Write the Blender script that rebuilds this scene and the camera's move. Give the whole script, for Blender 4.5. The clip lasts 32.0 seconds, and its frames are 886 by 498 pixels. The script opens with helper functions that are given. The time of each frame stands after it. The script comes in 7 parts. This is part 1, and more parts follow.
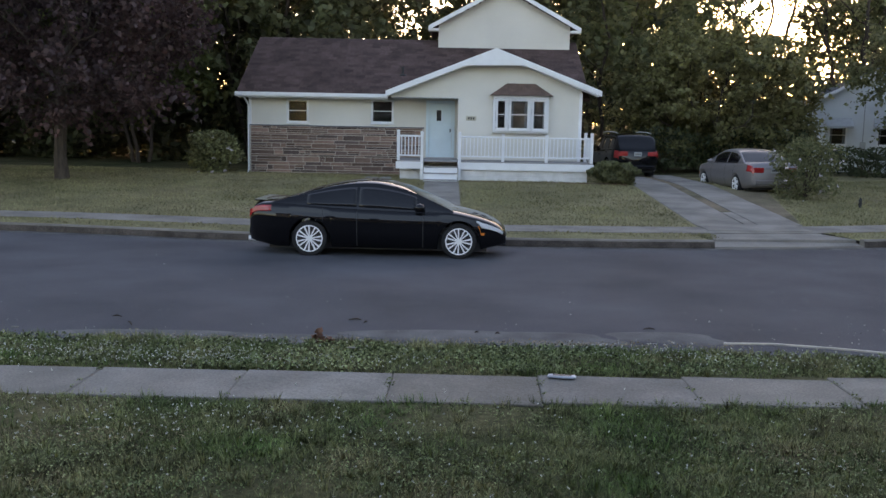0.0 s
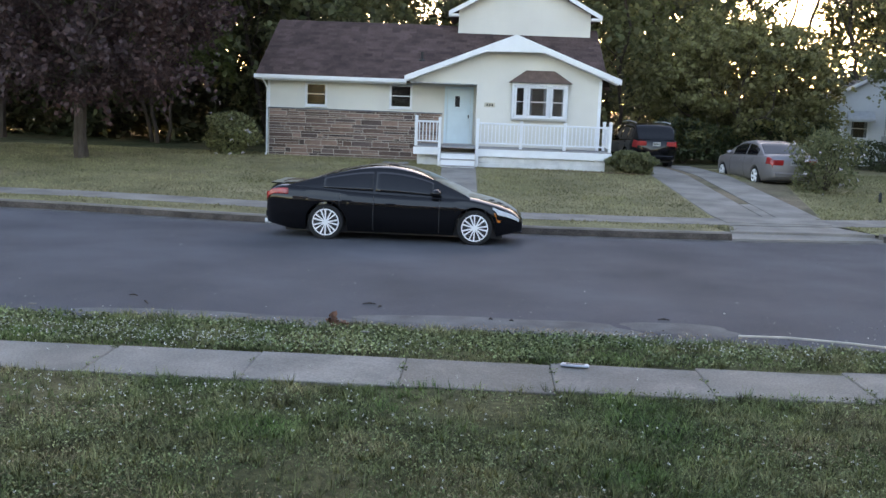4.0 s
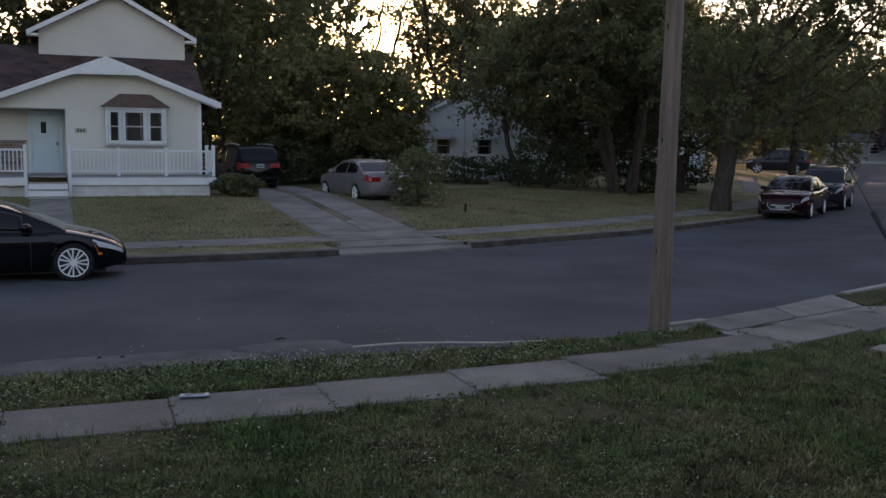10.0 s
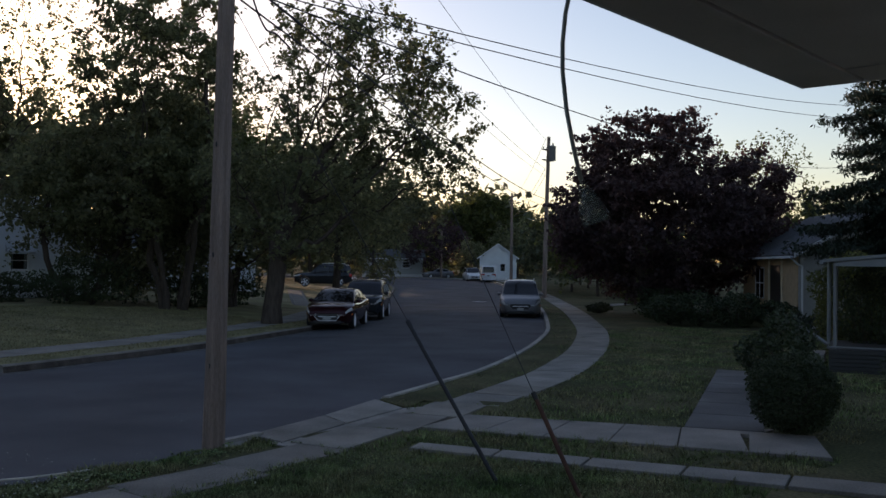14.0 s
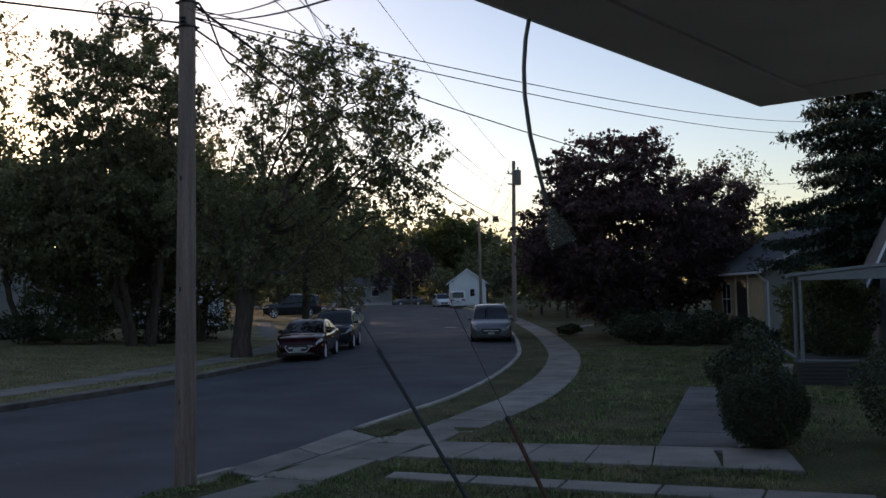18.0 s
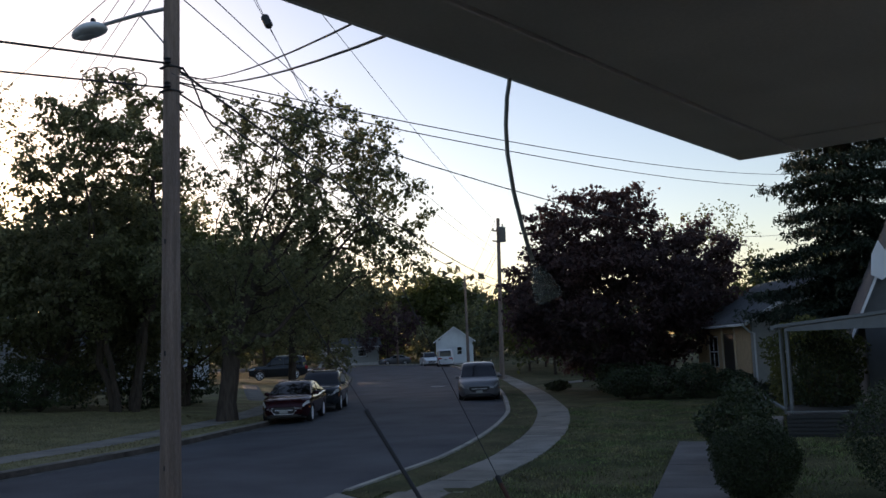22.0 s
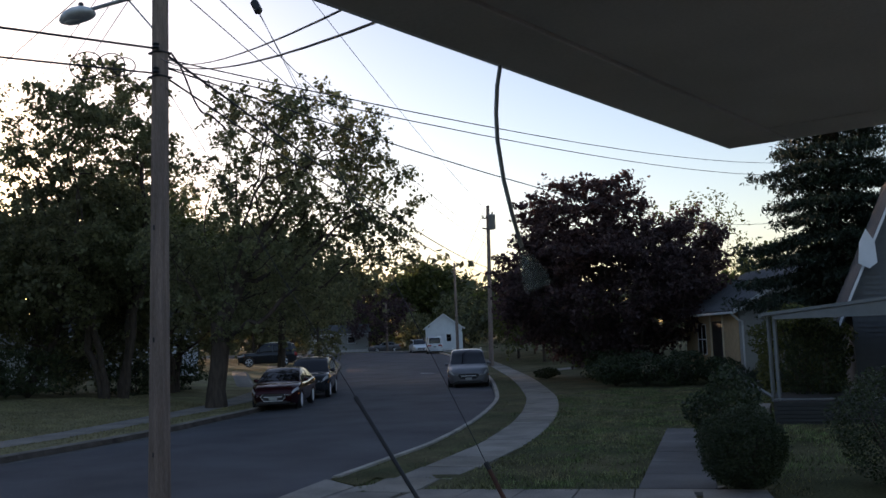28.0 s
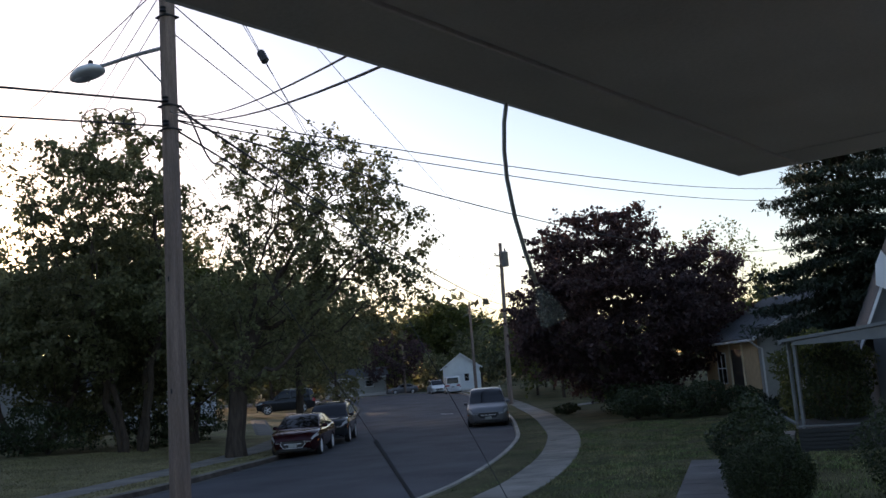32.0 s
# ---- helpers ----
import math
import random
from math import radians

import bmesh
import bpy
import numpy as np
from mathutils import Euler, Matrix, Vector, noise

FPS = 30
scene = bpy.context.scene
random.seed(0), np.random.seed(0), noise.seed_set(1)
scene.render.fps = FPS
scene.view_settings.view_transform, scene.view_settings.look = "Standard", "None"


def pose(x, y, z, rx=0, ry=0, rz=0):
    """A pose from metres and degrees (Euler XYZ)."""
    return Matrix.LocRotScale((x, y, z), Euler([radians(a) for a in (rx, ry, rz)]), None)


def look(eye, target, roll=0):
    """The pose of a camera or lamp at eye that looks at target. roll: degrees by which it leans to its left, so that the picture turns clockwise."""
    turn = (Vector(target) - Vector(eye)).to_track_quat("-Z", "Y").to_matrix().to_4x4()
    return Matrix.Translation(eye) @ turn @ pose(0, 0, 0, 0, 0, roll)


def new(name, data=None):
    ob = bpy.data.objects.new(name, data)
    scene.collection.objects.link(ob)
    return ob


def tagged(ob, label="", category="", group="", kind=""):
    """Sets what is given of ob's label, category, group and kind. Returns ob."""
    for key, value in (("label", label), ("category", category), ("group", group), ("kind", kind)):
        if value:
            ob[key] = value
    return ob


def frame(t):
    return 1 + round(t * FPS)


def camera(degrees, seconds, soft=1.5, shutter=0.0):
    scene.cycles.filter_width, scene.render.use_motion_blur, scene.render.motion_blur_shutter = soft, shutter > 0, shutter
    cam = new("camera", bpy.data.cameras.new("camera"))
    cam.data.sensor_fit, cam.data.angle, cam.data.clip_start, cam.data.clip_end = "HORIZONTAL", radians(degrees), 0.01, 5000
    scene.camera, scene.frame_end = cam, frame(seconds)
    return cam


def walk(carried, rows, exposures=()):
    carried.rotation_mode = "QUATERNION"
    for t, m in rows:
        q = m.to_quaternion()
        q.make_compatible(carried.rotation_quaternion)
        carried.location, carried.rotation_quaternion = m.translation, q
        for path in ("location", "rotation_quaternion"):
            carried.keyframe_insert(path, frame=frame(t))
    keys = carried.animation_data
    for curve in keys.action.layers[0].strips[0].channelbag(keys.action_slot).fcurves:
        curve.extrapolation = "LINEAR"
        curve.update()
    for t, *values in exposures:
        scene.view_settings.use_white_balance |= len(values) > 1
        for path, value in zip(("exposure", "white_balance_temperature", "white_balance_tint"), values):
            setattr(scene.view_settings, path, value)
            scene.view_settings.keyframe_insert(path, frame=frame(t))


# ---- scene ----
cam = camera(50.28, 32.0)
PATH = [
    (0.0, pose(0, 0, 2.36, 82.71, -1.10, 0.30)),
    (0.5, pose(0, 0, 2.36, 82.59, -1.41, 1.35)),
    (1.0, pose(0, 0, 2.36, 82.62, -1.29, 2.06)),
    (1.5, pose(0, 0, 2.36, 82.27, -1.35, 2.36)),
    (2.0, pose(0, 0, 2.36, 81.39, -1.52, 1.81)),
    (2.5, pose(0, 0, 2.36, 80.99, -1.57, 1.19)),
    (3.0, pose(0, 0, 2.36, 81.31, -1.84, 1.02)),
    (3.5, pose(0, 0, 2.36, 81.85, -2.03, 1.15)),
    (5.5, pose(0, 0, 2.36, 81.48, -2.23, 1.99)),
    (6.0, pose(0, 0, 2.36, 81.04, -2.20, 1.64)),
    (6.5, pose(0, 0, 2.36, 80.70, -2.25, 0.85)),
    (7.0, pose(0, 0, 2.36, 80.59, -2.31, -0.30)),
    (7.5, pose(0, 0, 2.36, 80.60, -2.64, -2.40)),
    (8.0, pose(0, 0, 2.36, 81.39, -3.37, -5.28)),
    (8.5, pose(0, 0, 2.36, 82.31, -3.68, -8.81)),
    (9.0, pose(0, 0, 2.36, 83.16, -2.93, -12.95)),
    (9.5, pose(0, 0, 2.36, 83.18, -1.76, -17.51)),
    (10.0, pose(0, 0, 2.36, 83.79, -0.75, -22.23)),
    (10.5, pose(0, 0, 2.36, 84.91, 0.17, -26.40)),
    (11.0, pose(0, 0, 2.36, 85.73, 0.73, -29.18)),
    (11.5, pose(0, 0, 2.36, 86.57, 0.68, -32.49)),
    (12.0, pose(0, 0, 2.36, 88.32, 0.30, -36.60)),
    (12.5, pose(0, 0, 2.36, 89.99, 0.24, -40.51)),
    (13.0, pose(0, 0, 2.36, 91.16, -0.25, -44.10)),
    (13.5, pose(0, 0, 2.36, 91.42, -0.41, -47.20)),
    (14.0, pose(0, 0, 2.36, 91.06, -0.70, -48.91)),
    (14.5, pose(0, 0, 2.36, 90.86, -1.28, -49.53)),
    (16.5, pose(0, 0, 2.36, 91.49, -0.89, -50.67)),
    (17.0, pose(0, 0, 2.36, 91.75, -0.27, -50.65)),
    (17.5, pose(0, 0, 2.36, 91.78, 0.52, -50.12)),
    (18.0, pose(0, 0, 2.36, 92.66, 1.23, -50.76)),
    (18.5, pose(0, 0, 2.36, 93.30, 1.57, -51.06)),
    (19.0, pose(0, 0, 2.36, 93.67, 1.97, -51.18)),
    (19.5, pose(0, 0, 2.36, 93.64, 2.27, -50.95)),
    (20.0, pose(0, 0, 2.36, 93.82, 2.51, -50.97)),
    (20.5, pose(0, 0, 2.36, 94.03, 2.19, -51.12)),
    (21.0, pose(0, 0, 2.36, 94.50, 2.20, -51.34)),
    (21.5, pose(0, 0, 2.36, 95.25, 2.12, -51.63)),
    (22.0, pose(0, 0, 2.36, 96.16, 2.39, -51.54)),
    (22.5, pose(0, 0, 2.36, 96.51, 2.88, -50.53)),
    (23.0, pose(0, 0, 2.36, 95.97, 2.55, -49.75)),
    (23.5, pose(0, 0, 2.36, 95.47, 2.40, -49.30)),
    (24.0, pose(0, 0, 2.36, 95.10, 2.40, -49.06)),
    (24.5, pose(0, 0, 2.36, 95.04, 2.42, -48.98)),
    (25.0, pose(0, 0, 2.36, 95.23, 2.43, -49.44)),
    (25.5, pose(0, 0, 2.36, 95.29, 2.50, -50.01)),
    (27.5, pose(0, 0, 2.36, 95.34, 2.60, -51.49)),
    (28.0, pose(0, 0, 2.36, 95.36, 2.27, -52.18)),
    (28.5, pose(0, 0, 2.36, 95.64, 2.40, -52.34)),
    (29.0, pose(0, 0, 2.36, 95.80, 2.59, -52.31)),
    (29.5, pose(0, 0, 2.36, 95.97, 2.74, -52.29)),
    (30.0, pose(0, 0, 2.36, 96.26, 2.94, -52.29)),
    (30.5, pose(0, 0, 2.36, 96.64, 3.26, -52.23)),
    (31.0, pose(0, 0, 2.36, 97.15, 3.89, -52.11)),
    (31.5, pose(0, 0, 2.36, 97.48, 4.11, -51.98)),
    (32.0, pose(0, 0, 2.36, 97.82, 4.57, -51.10)),
]
EXPO = [(0.0, 2.38, 7300, 29), (1.0, 2.58, 7300, 29), (2.0, 2.95, 7300, 28), (6.0, 3.0, 7100, 27), (7.0, 3.03, 7100, 27), (8.0, 2.62, 7100, 26), (9.0, 1.85, 7300, 29), (10.0, 1.4, 7200, 32), (11.0, 0.5, 6800, 31), (12.0, 0.42, 6500, 29), (13.0, 0.45, 6400, 28), (14.0, 0.65, 6300, 26), (17.0, 0.68, 6250, 26), (22.0, 0.8, 6250, 25), (24.0, 0.72, 6250, 25), (32.0, 1.1, 6250, 26)]
walk(cam, PATH, EXPO)

# ---- world and sun ----
SUN_AZ, SUN_EL = radians(17.2), radians(7.0)
SUN_DIR = Vector((math.sin(SUN_AZ) * math.cos(SUN_EL), math.cos(SUN_AZ) * math.cos(SUN_EL), math.sin(SUN_EL)))
world = bpy.data.worlds.new("evening_sky")
scene.world = world
world.use_nodes = True
wn = world.node_tree
sky = wn.nodes.new("ShaderNodeTexSky")
sky.sky_type = "NISHITA"
sky.sun_disc = False
sky.sun_elevation = SUN_EL
sky.sun_rotation = SUN_AZ
sky.air_density, sky.dust_density, sky.ozone_density = 1.0, 0.95, 1.3
bg = wn.nodes["Background"]
bg.inputs["Strength"].default_value = 0.14
wn.links.new(sky.outputs[0], bg.inputs["Color"])
sun_data = bpy.data.lights.new("sun", "SUN")
sun_data.energy, sun_data.angle, sun_data.color = 2.2, radians(0.6), (1.0, 0.72, 0.42)
sun = new("sun", sun_data)
sun.matrix_world = look(SUN_DIR * 100, (0, 0, 0))

# ---- materials ----


def mat(name, rgb, rough=0.7, metal=0.0, var=0.15, scale=6.0, bump=0.0, bscale=60.0, fine=0.0, fscale=80.0,
        spec=0.5, coat=0.0, per_object=0.0, per_island=0.0, tint=None, stretch=None):
    """A surface with colour variation at two scales, relief and optional change from piece to piece."""
    m = bpy.data.materials.new(name)
    m.use_nodes = True
    nt = m.node_tree
    b = nt.nodes["Principled BSDF"]
    b.inputs["Roughness"].default_value = rough
    b.inputs["Metallic"].default_value = metal
    b.inputs["Specular IOR Level"].default_value = spec
    b.inputs["Coat Weight"].default_value = coat
    b.inputs["Coat Roughness"].default_value = 0.04
    co = nt.nodes.new("ShaderNodeTexCoord")
    vec = co.outputs["Object"]
    if stretch:
        mp = nt.nodes.new("ShaderNodeMapping")
        mp.inputs["Scale"].default_value = stretch
        nt.links.new(vec, mp.inputs["Vector"])
        vec = mp.outputs[0]

    def tex(s, detail):
        n = nt.nodes.new("ShaderNodeTexNoise")
        n.inputs["Scale"].default_value, n.inputs["Detail"].default_value = s, detail
        nt.links.new(vec, n.inputs["Vector"])
        return n.outputs["Fac"]

    def scaled(sock, lo, hi):
        r = nt.nodes.new("ShaderNodeMapRange")
        r.inputs["From Min"].default_value, r.inputs["From Max"].default_value = 0.3, 0.7
        r.inputs["To Min"].default_value, r.inputs["To Max"].default_value = lo, hi
        nt.links.new(sock, r.inputs["Value"])
        return r.outputs[0]

    def times(a, c):
        n = nt.nodes.new("ShaderNodeMath")
        n.operation = "MULTIPLY"
        nt.links.new(a, n.inputs[0])
        nt.links.new(c, n.inputs[1])
        return n.outputs[0]

    f = scaled(tex(scale, 4), 1 - var, 1 + var)
    if fine:
        f = times(f, scaled(tex(fscale, 3), 1 - fine, 1 + fine))
    for amount, kind in ((per_object, "obj"), (per_island, "isl")):
        if amount:
            if kind == "obj":
                src = nt.nodes.new("ShaderNodeObjectInfo").outputs["Random"]
            else:
                src = nt.nodes.new("ShaderNodeNewGeometry").outputs["Random Per Island"]
            r = nt.nodes.new("ShaderNodeMapRange")
            r.inputs["To Min"].default_value, r.inputs["To Max"].default_value = 1 - amount, 1 + amount
            nt.links.new(src, r.inputs["Value"])
            f = times(f, r.outputs[0])
    base = nt.nodes.new("ShaderNodeRGB")
    base.outputs[0].default_value = (*rgb, 1)
    col = base.outputs[0]
    if tint:
        mx = nt.nodes.new("ShaderNodeMix")
        mx.data_type = "RGBA"
        nt.links.new(col, mx.inputs[6])
        mx.inputs[7].default_value = (*tint, 1)
        if per_object:
            w = nt.nodes.new("ShaderNodeObjectInfo").outputs["Random"]
            w2 = nt.nodes.new("ShaderNodeMath")
            w2.operation = "FRACT"
            w3 = nt.nodes.new("ShaderNodeMath")
            w3.operation = "MULTIPLY"
            w3.inputs[1].default_value = 7.31
            nt.links.new(w, w3.inputs[0])
            nt.links.new(w3.outputs[0], w2.inputs[0])
            nt.links.new(w2.outputs[0], mx.inputs[0])
        else:
            nt.links.new(scaled(tex(scale * 0.37, 3), 0, 1), mx.inputs[0])
        col = mx.outputs[2]
    vm = nt.nodes.new("ShaderNodeVectorMath")
    vm.operation = "SCALE"
    nt.links.new(col, vm.inputs[0])
    nt.links.new(f, vm.inputs["Scale"])
    nt.links.new(vm.outputs[0], b.inputs["Base Color"])
    if bump:
        bn = nt.nodes.new("ShaderNodeBump")
        bn.inputs["Strength"].default_value = bump
        bn.inputs["Distance"].default_value = 0.02
        nt.links.new(tex(bscale, 4), bn.inputs["Height"])
        nt.links.new(bn.outputs[0], b.inputs["Normal"])
    return m


def leaf_mat(name, rgb, tint, trans=0.35):
    """Leaves: each leaf has its own shade and lets some light through."""
    m = mat(name, rgb, 0.6, var=0.2, scale=0.6, per_island=0.4, tint=tint)
    nt = m.node_tree
    b = nt.nodes["Principled BSDF"]
    tr = nt.nodes.new("ShaderNodeBsdfTranslucent")
    src = b.inputs["Base Color"].links[0].from_socket
    nt.links.new(src, tr.inputs["Color"])
    mix = nt.nodes.new("ShaderNodeMixShader")
    mix.inputs[0].default_value = trans
    nt.links.new(b.outputs[0], mix.inputs[1])
    nt.links.new(tr.outputs[0], mix.inputs[2])
    nt.links.new(mix.outputs[0], nt.nodes["Material Output"].inputs["Surface"])
    return m


def glow(name, rgb, strength):
    m = bpy.data.materials.new(name)
    m.use_nodes = True
    b = m.node_tree.nodes["Principled BSDF"]
    b.inputs["Base Color"].default_value = (*rgb, 1)
    b.inputs["Emission Color"].default_value = (*rgb, 1)
    b.inputs["Emission Strength"].default_value = strength
    return m


def glass_mat(name, rgb, rough=0.05):
    """Dark glazing seen from outside."""
    return mat(name, rgb, rough, var=0.1, scale=2.0, spec=0.8)


M_ASPHALT = mat("asphalt", (0.077, 0.078, 0.087), 0.9, var=0.28, scale=0.45, bump=0.5, bscale=90, fine=0.2, fscale=140, spec=0.3)
M_DUST = mat("sandy_dust", (0.125, 0.122, 0.12), 0.95, var=0.3, scale=2.0, bump=0.3, fine=0.25, fscale=70, spec=0.2)
M_CONC = mat("concrete", (0.235, 0.222, 0.20), 0.92, var=0.26, scale=1.3, bump=0.4, bscale=70, fine=0.2, fscale=45, per_object=0.16, spec=0.25, tint=(0.19, 0.175, 0.15))
M_CONC_OLD = mat("old_concrete", (0.225, 0.205, 0.18), 0.92, var=0.28, scale=1.1, bump=0.35, bscale=70, fine=0.15, fscale=50, per_object=0.1, spec=0.3)
M_KERB = mat("kerb_concrete", (0.19, 0.17, 0.145), 0.9, var=0.35, scale=1.5, bump=0.4, bscale=60, fine=0.15, spec=0.3)
M_KERBPALE = mat("pale_kerb_concrete", (0.34, 0.32, 0.285), 0.9, var=0.3, scale=1.5, bump=0.4, bscale=60, fine=0.2, spec=0.25)
# Grime and the kerb face's own shade, both in one dark colour.
M_GRIMESHADE = mat("kerb_grime_and_shade", (0.08, 0.066, 0.056), 0.95, var=0.4, scale=2.5, bump=0.4, bscale=50, fine=0.3, fscale=40, spec=0.15)
M_GUTTER = mat("gutter_grit", (0.10, 0.095, 0.09), 0.95, var=0.45, scale=3.0, bump=0.4, fine=0.4, fscale=60, spec=0.2)
M_SOIL = mat("lawn_soil", (0.045, 0.055, 0.022), 0.95, var=0.35, scale=0.9, bump=0.6, bscale=30, fine=0.4, fscale=22, spec=0.1, tint=(0.11, 0.095, 0.05))
M_DRY = mat("dry_lawn", (0.24, 0.205, 0.12), 0.95, var=0.3, scale=0.8, bump=0.6, bscale=30, fine=0.4, fscale=25, spec=0.1, tint=(0.175, 0.165, 0.08))
M_GRASS = mat("grass_blades", (0.105, 0.168, 0.052), 0.7, var=0.5, scale=3.0, per_island=0.75, tint=(0.22, 0.19, 0.10), spec=0.2)
M_CLOVER = mat("white_clover", (0.62, 0.62, 0.55), 0.8, per_island=0.3)
M_SIDING = mat("cream_vinyl_siding", (0.62, 0.60, 0.55), 0.55, var=0.05, scale=0.8, bump=0.05, fine=0.03)
M_WHITE = mat("white_paint", (0.72, 0.735, 0.76), 0.5, var=0.06, scale=2.0, bump=0.06, fine=0.04)
M_DOOR = mat("pale_blue_door", (0.58, 0.70, 0.76), 0.4, var=0.04, scale=3.0)
M_SHINGLE = mat("brown_shingle", (0.095, 0.062, 0.056), 0.95, var=0.25, scale=1.3, bump=0.7, bscale=25, fine=0.35, fscale=30, spec=0.2, per_island=0.25)
M_STONE = mat("sandstone_veneer", (0.25, 0.165, 0.135), 0.9, var=0.25, scale=5, bump=0.6, bscale=35, fine=0.2, fscale=60, per_object=0.45, tint=(0.10, 0.078, 0.075), spec=0.2)
M_MORTAR = mat("mortar", (0.48, 0.42, 0.37), 0.95, var=0.15, bump=0.3, spec=0.2)
M_GLASS = glass_mat("window_glass", (0.025, 0.028, 0.03))
M_CURTAIN = mat("curtain", (0.22, 0.24, 0.27), 0.9, var=0.15, scale=8)
M_BARK = mat("bark", (0.075, 0.06, 0.05), 0.95, var=0.3, scale=4, bump=0.8, bscale=14, stretch=(3, 3, 0.6), spec=0.1)
M_POLE = mat("weathered_pole_wood", (0.25, 0.19, 0.16), 0.9, var=0.25, scale=3, bump=0.7, bscale=30, fine=0.25, fscale=40, stretch=(6, 6, 0.35), spec=0.2)
M_WIRE = mat("cable_black", (0.03, 0.03, 0.032), 0.7)
M_STEEL = mat("galvanised_steel", (0.38, 0.39, 0.40), 0.5, metal=0.6, var=0.15, scale=8)
M_TYRE = mat("tyre_rubber", (0.012, 0.012, 0.013), 0.85, var=0.1, bump=0.1)
M_ALLOY = mat("alloy_wheel", (0.86, 0.86, 0.87), 0.4, metal=0.0, var=0.04)
M_TRIM = mat("black_plastic", (0.02, 0.02, 0.022), 0.5)
M_TINT = mat("tinted_glass", (0.006, 0.006, 0.007), 0.04, spec=0.4)
M_HEAD = mat("headlamp_lens", (0.55, 0.56, 0.57), 0.12, spec=0.7)
M_TAIL = mat("tail_lamp_lens", (0.35, 0.02, 0.02), 0.15, spec=0.7)
M_AMBER = mat("amber_lens", (0.7, 0.20, 0.03), 0.2)
M_PLATE = mat("number_plate", (0.34, 0.35, 0.34), 0.5)
M_SHED = mat("white_clapboard", (0.62, 0.65, 0.67), 0.6, var=0.07, scale=1.2)
M_LEAF = leaf_mat("leaf_green", (0.17, 0.19, 0.09), (0.19, 0.185, 0.095), 0.6)
M_LEAF2 = leaf_mat("leaf_yellow_green", (0.13, 0.14, 0.045), (0.085, 0.11, 0.03), 0.5)
# Lighter copy of the green leaf; backlight and glare are in its colour.
M_LEAFSUNTINT = leaf_mat("leaf_painted_sun", (0.27, 0.255, 0.115), (0.2, 0.2, 0.09), 0.6)
M_LEAFDARK = leaf_mat("leaf_deep_green", (0.08, 0.10, 0.048), (0.10, 0.10, 0.055), 0.4)
M_LEAFRED = leaf_mat("leaf_purple", (0.082, 0.056, 0.06), (0.105, 0.056, 0.05), 0.45)
M_NEEDLE = leaf_mat("needle_green", (0.025, 0.045, 0.028), (0.035, 0.05, 0.025), 0.15)
M_HEDGE = leaf_mat("hedge_leaf", (0.030, 0.050, 0.018), (0.05, 0.065, 0.022), 0.2)

# ---- builders ----


def link(name, bm_or_mesh, material, parent=None, smooth=False):
    if isinstance(bm_or_mesh, bmesh.types.BMesh):
        me = bpy.data.meshes.new(name)
        bm_or_mesh.to_mesh(me)
        bm_or_mesh.free()
    else:
        me = bm_or_mesh
    if not me.materials:
        me.materials.append(material)
    if smooth:
        me.polygons.foreach_set("use_smooth", [True] * len(me.polygons))
    ob = new(name, me)
    ob.parent = parent
    return ob


def part(name, bm, material, parent, label="", smooth=False):
    """One mesh under a thing or under a part."""
    return tagged(link(name, bm, material, parent, smooth), label=label)


def thing(name, x, y, z, turn, label, category, group="", kind=""):
    """An Empty at the base of a thing."""
    ob = new(name)
    ob.matrix_world = pose(x, y, z, 0, 0, turn)
    return tagged(ob, label, category, group, kind)


def box(x0, y0, z0, x1, y1, z1, bevel=0.0, bm=None):
    """A box between two corners, its edges rounded by bevel."""
    own = bmesh.new()
    r = bmesh.ops.create_cube(own, size=1)
    for v in r["verts"]:
        v.co = Vector(((x0 + x1) / 2 + v.co.x * (x1 - x0), (y0 + y1) / 2 + v.co.y * (y1 - y0), (z0 + z1) / 2 + v.co.z * (z1 - z0)))
    if bevel:
        bmesh.ops.bevel(own, geom=own.edges[:], offset=bevel, segments=1, affect="EDGES")
    if bm is None:
        return own
    me = bpy.data.meshes.new("tmp")
    own.to_mesh(me)
    own.free()
    bm.from_mesh(me)
    bpy.data.meshes.remove(me)
    return bm


def prism(outline, axis, a, b, bm=None):
    """An outline of (u, v) pairs drawn out along an axis from a to b. axis x: (u, v) = (y, z); y: (x, z); z: (x, y)."""
    bm = bm or bmesh.new()

    def at3(u, v, w):
        return {"x": (w, u, v), "y": (u, w, v), "z": (u, v, w)}[axis]
    lo = [bm.verts.new(at3(u, v, a)) for u, v in outline]
    hi = [bm.verts.new(at3(u, v, b)) for u, v in outline]
    n = len(outline)
    fs = [bm.faces.new(lo), bm.faces.new(hi[::-1])]
    for i in range(n):
        fs.append(bm.faces.new((lo[i], hi[i], hi[(i + 1) % n], lo[(i + 1) % n])))
    bmesh.ops.recalc_face_normals(bm, faces=fs)
    return bm


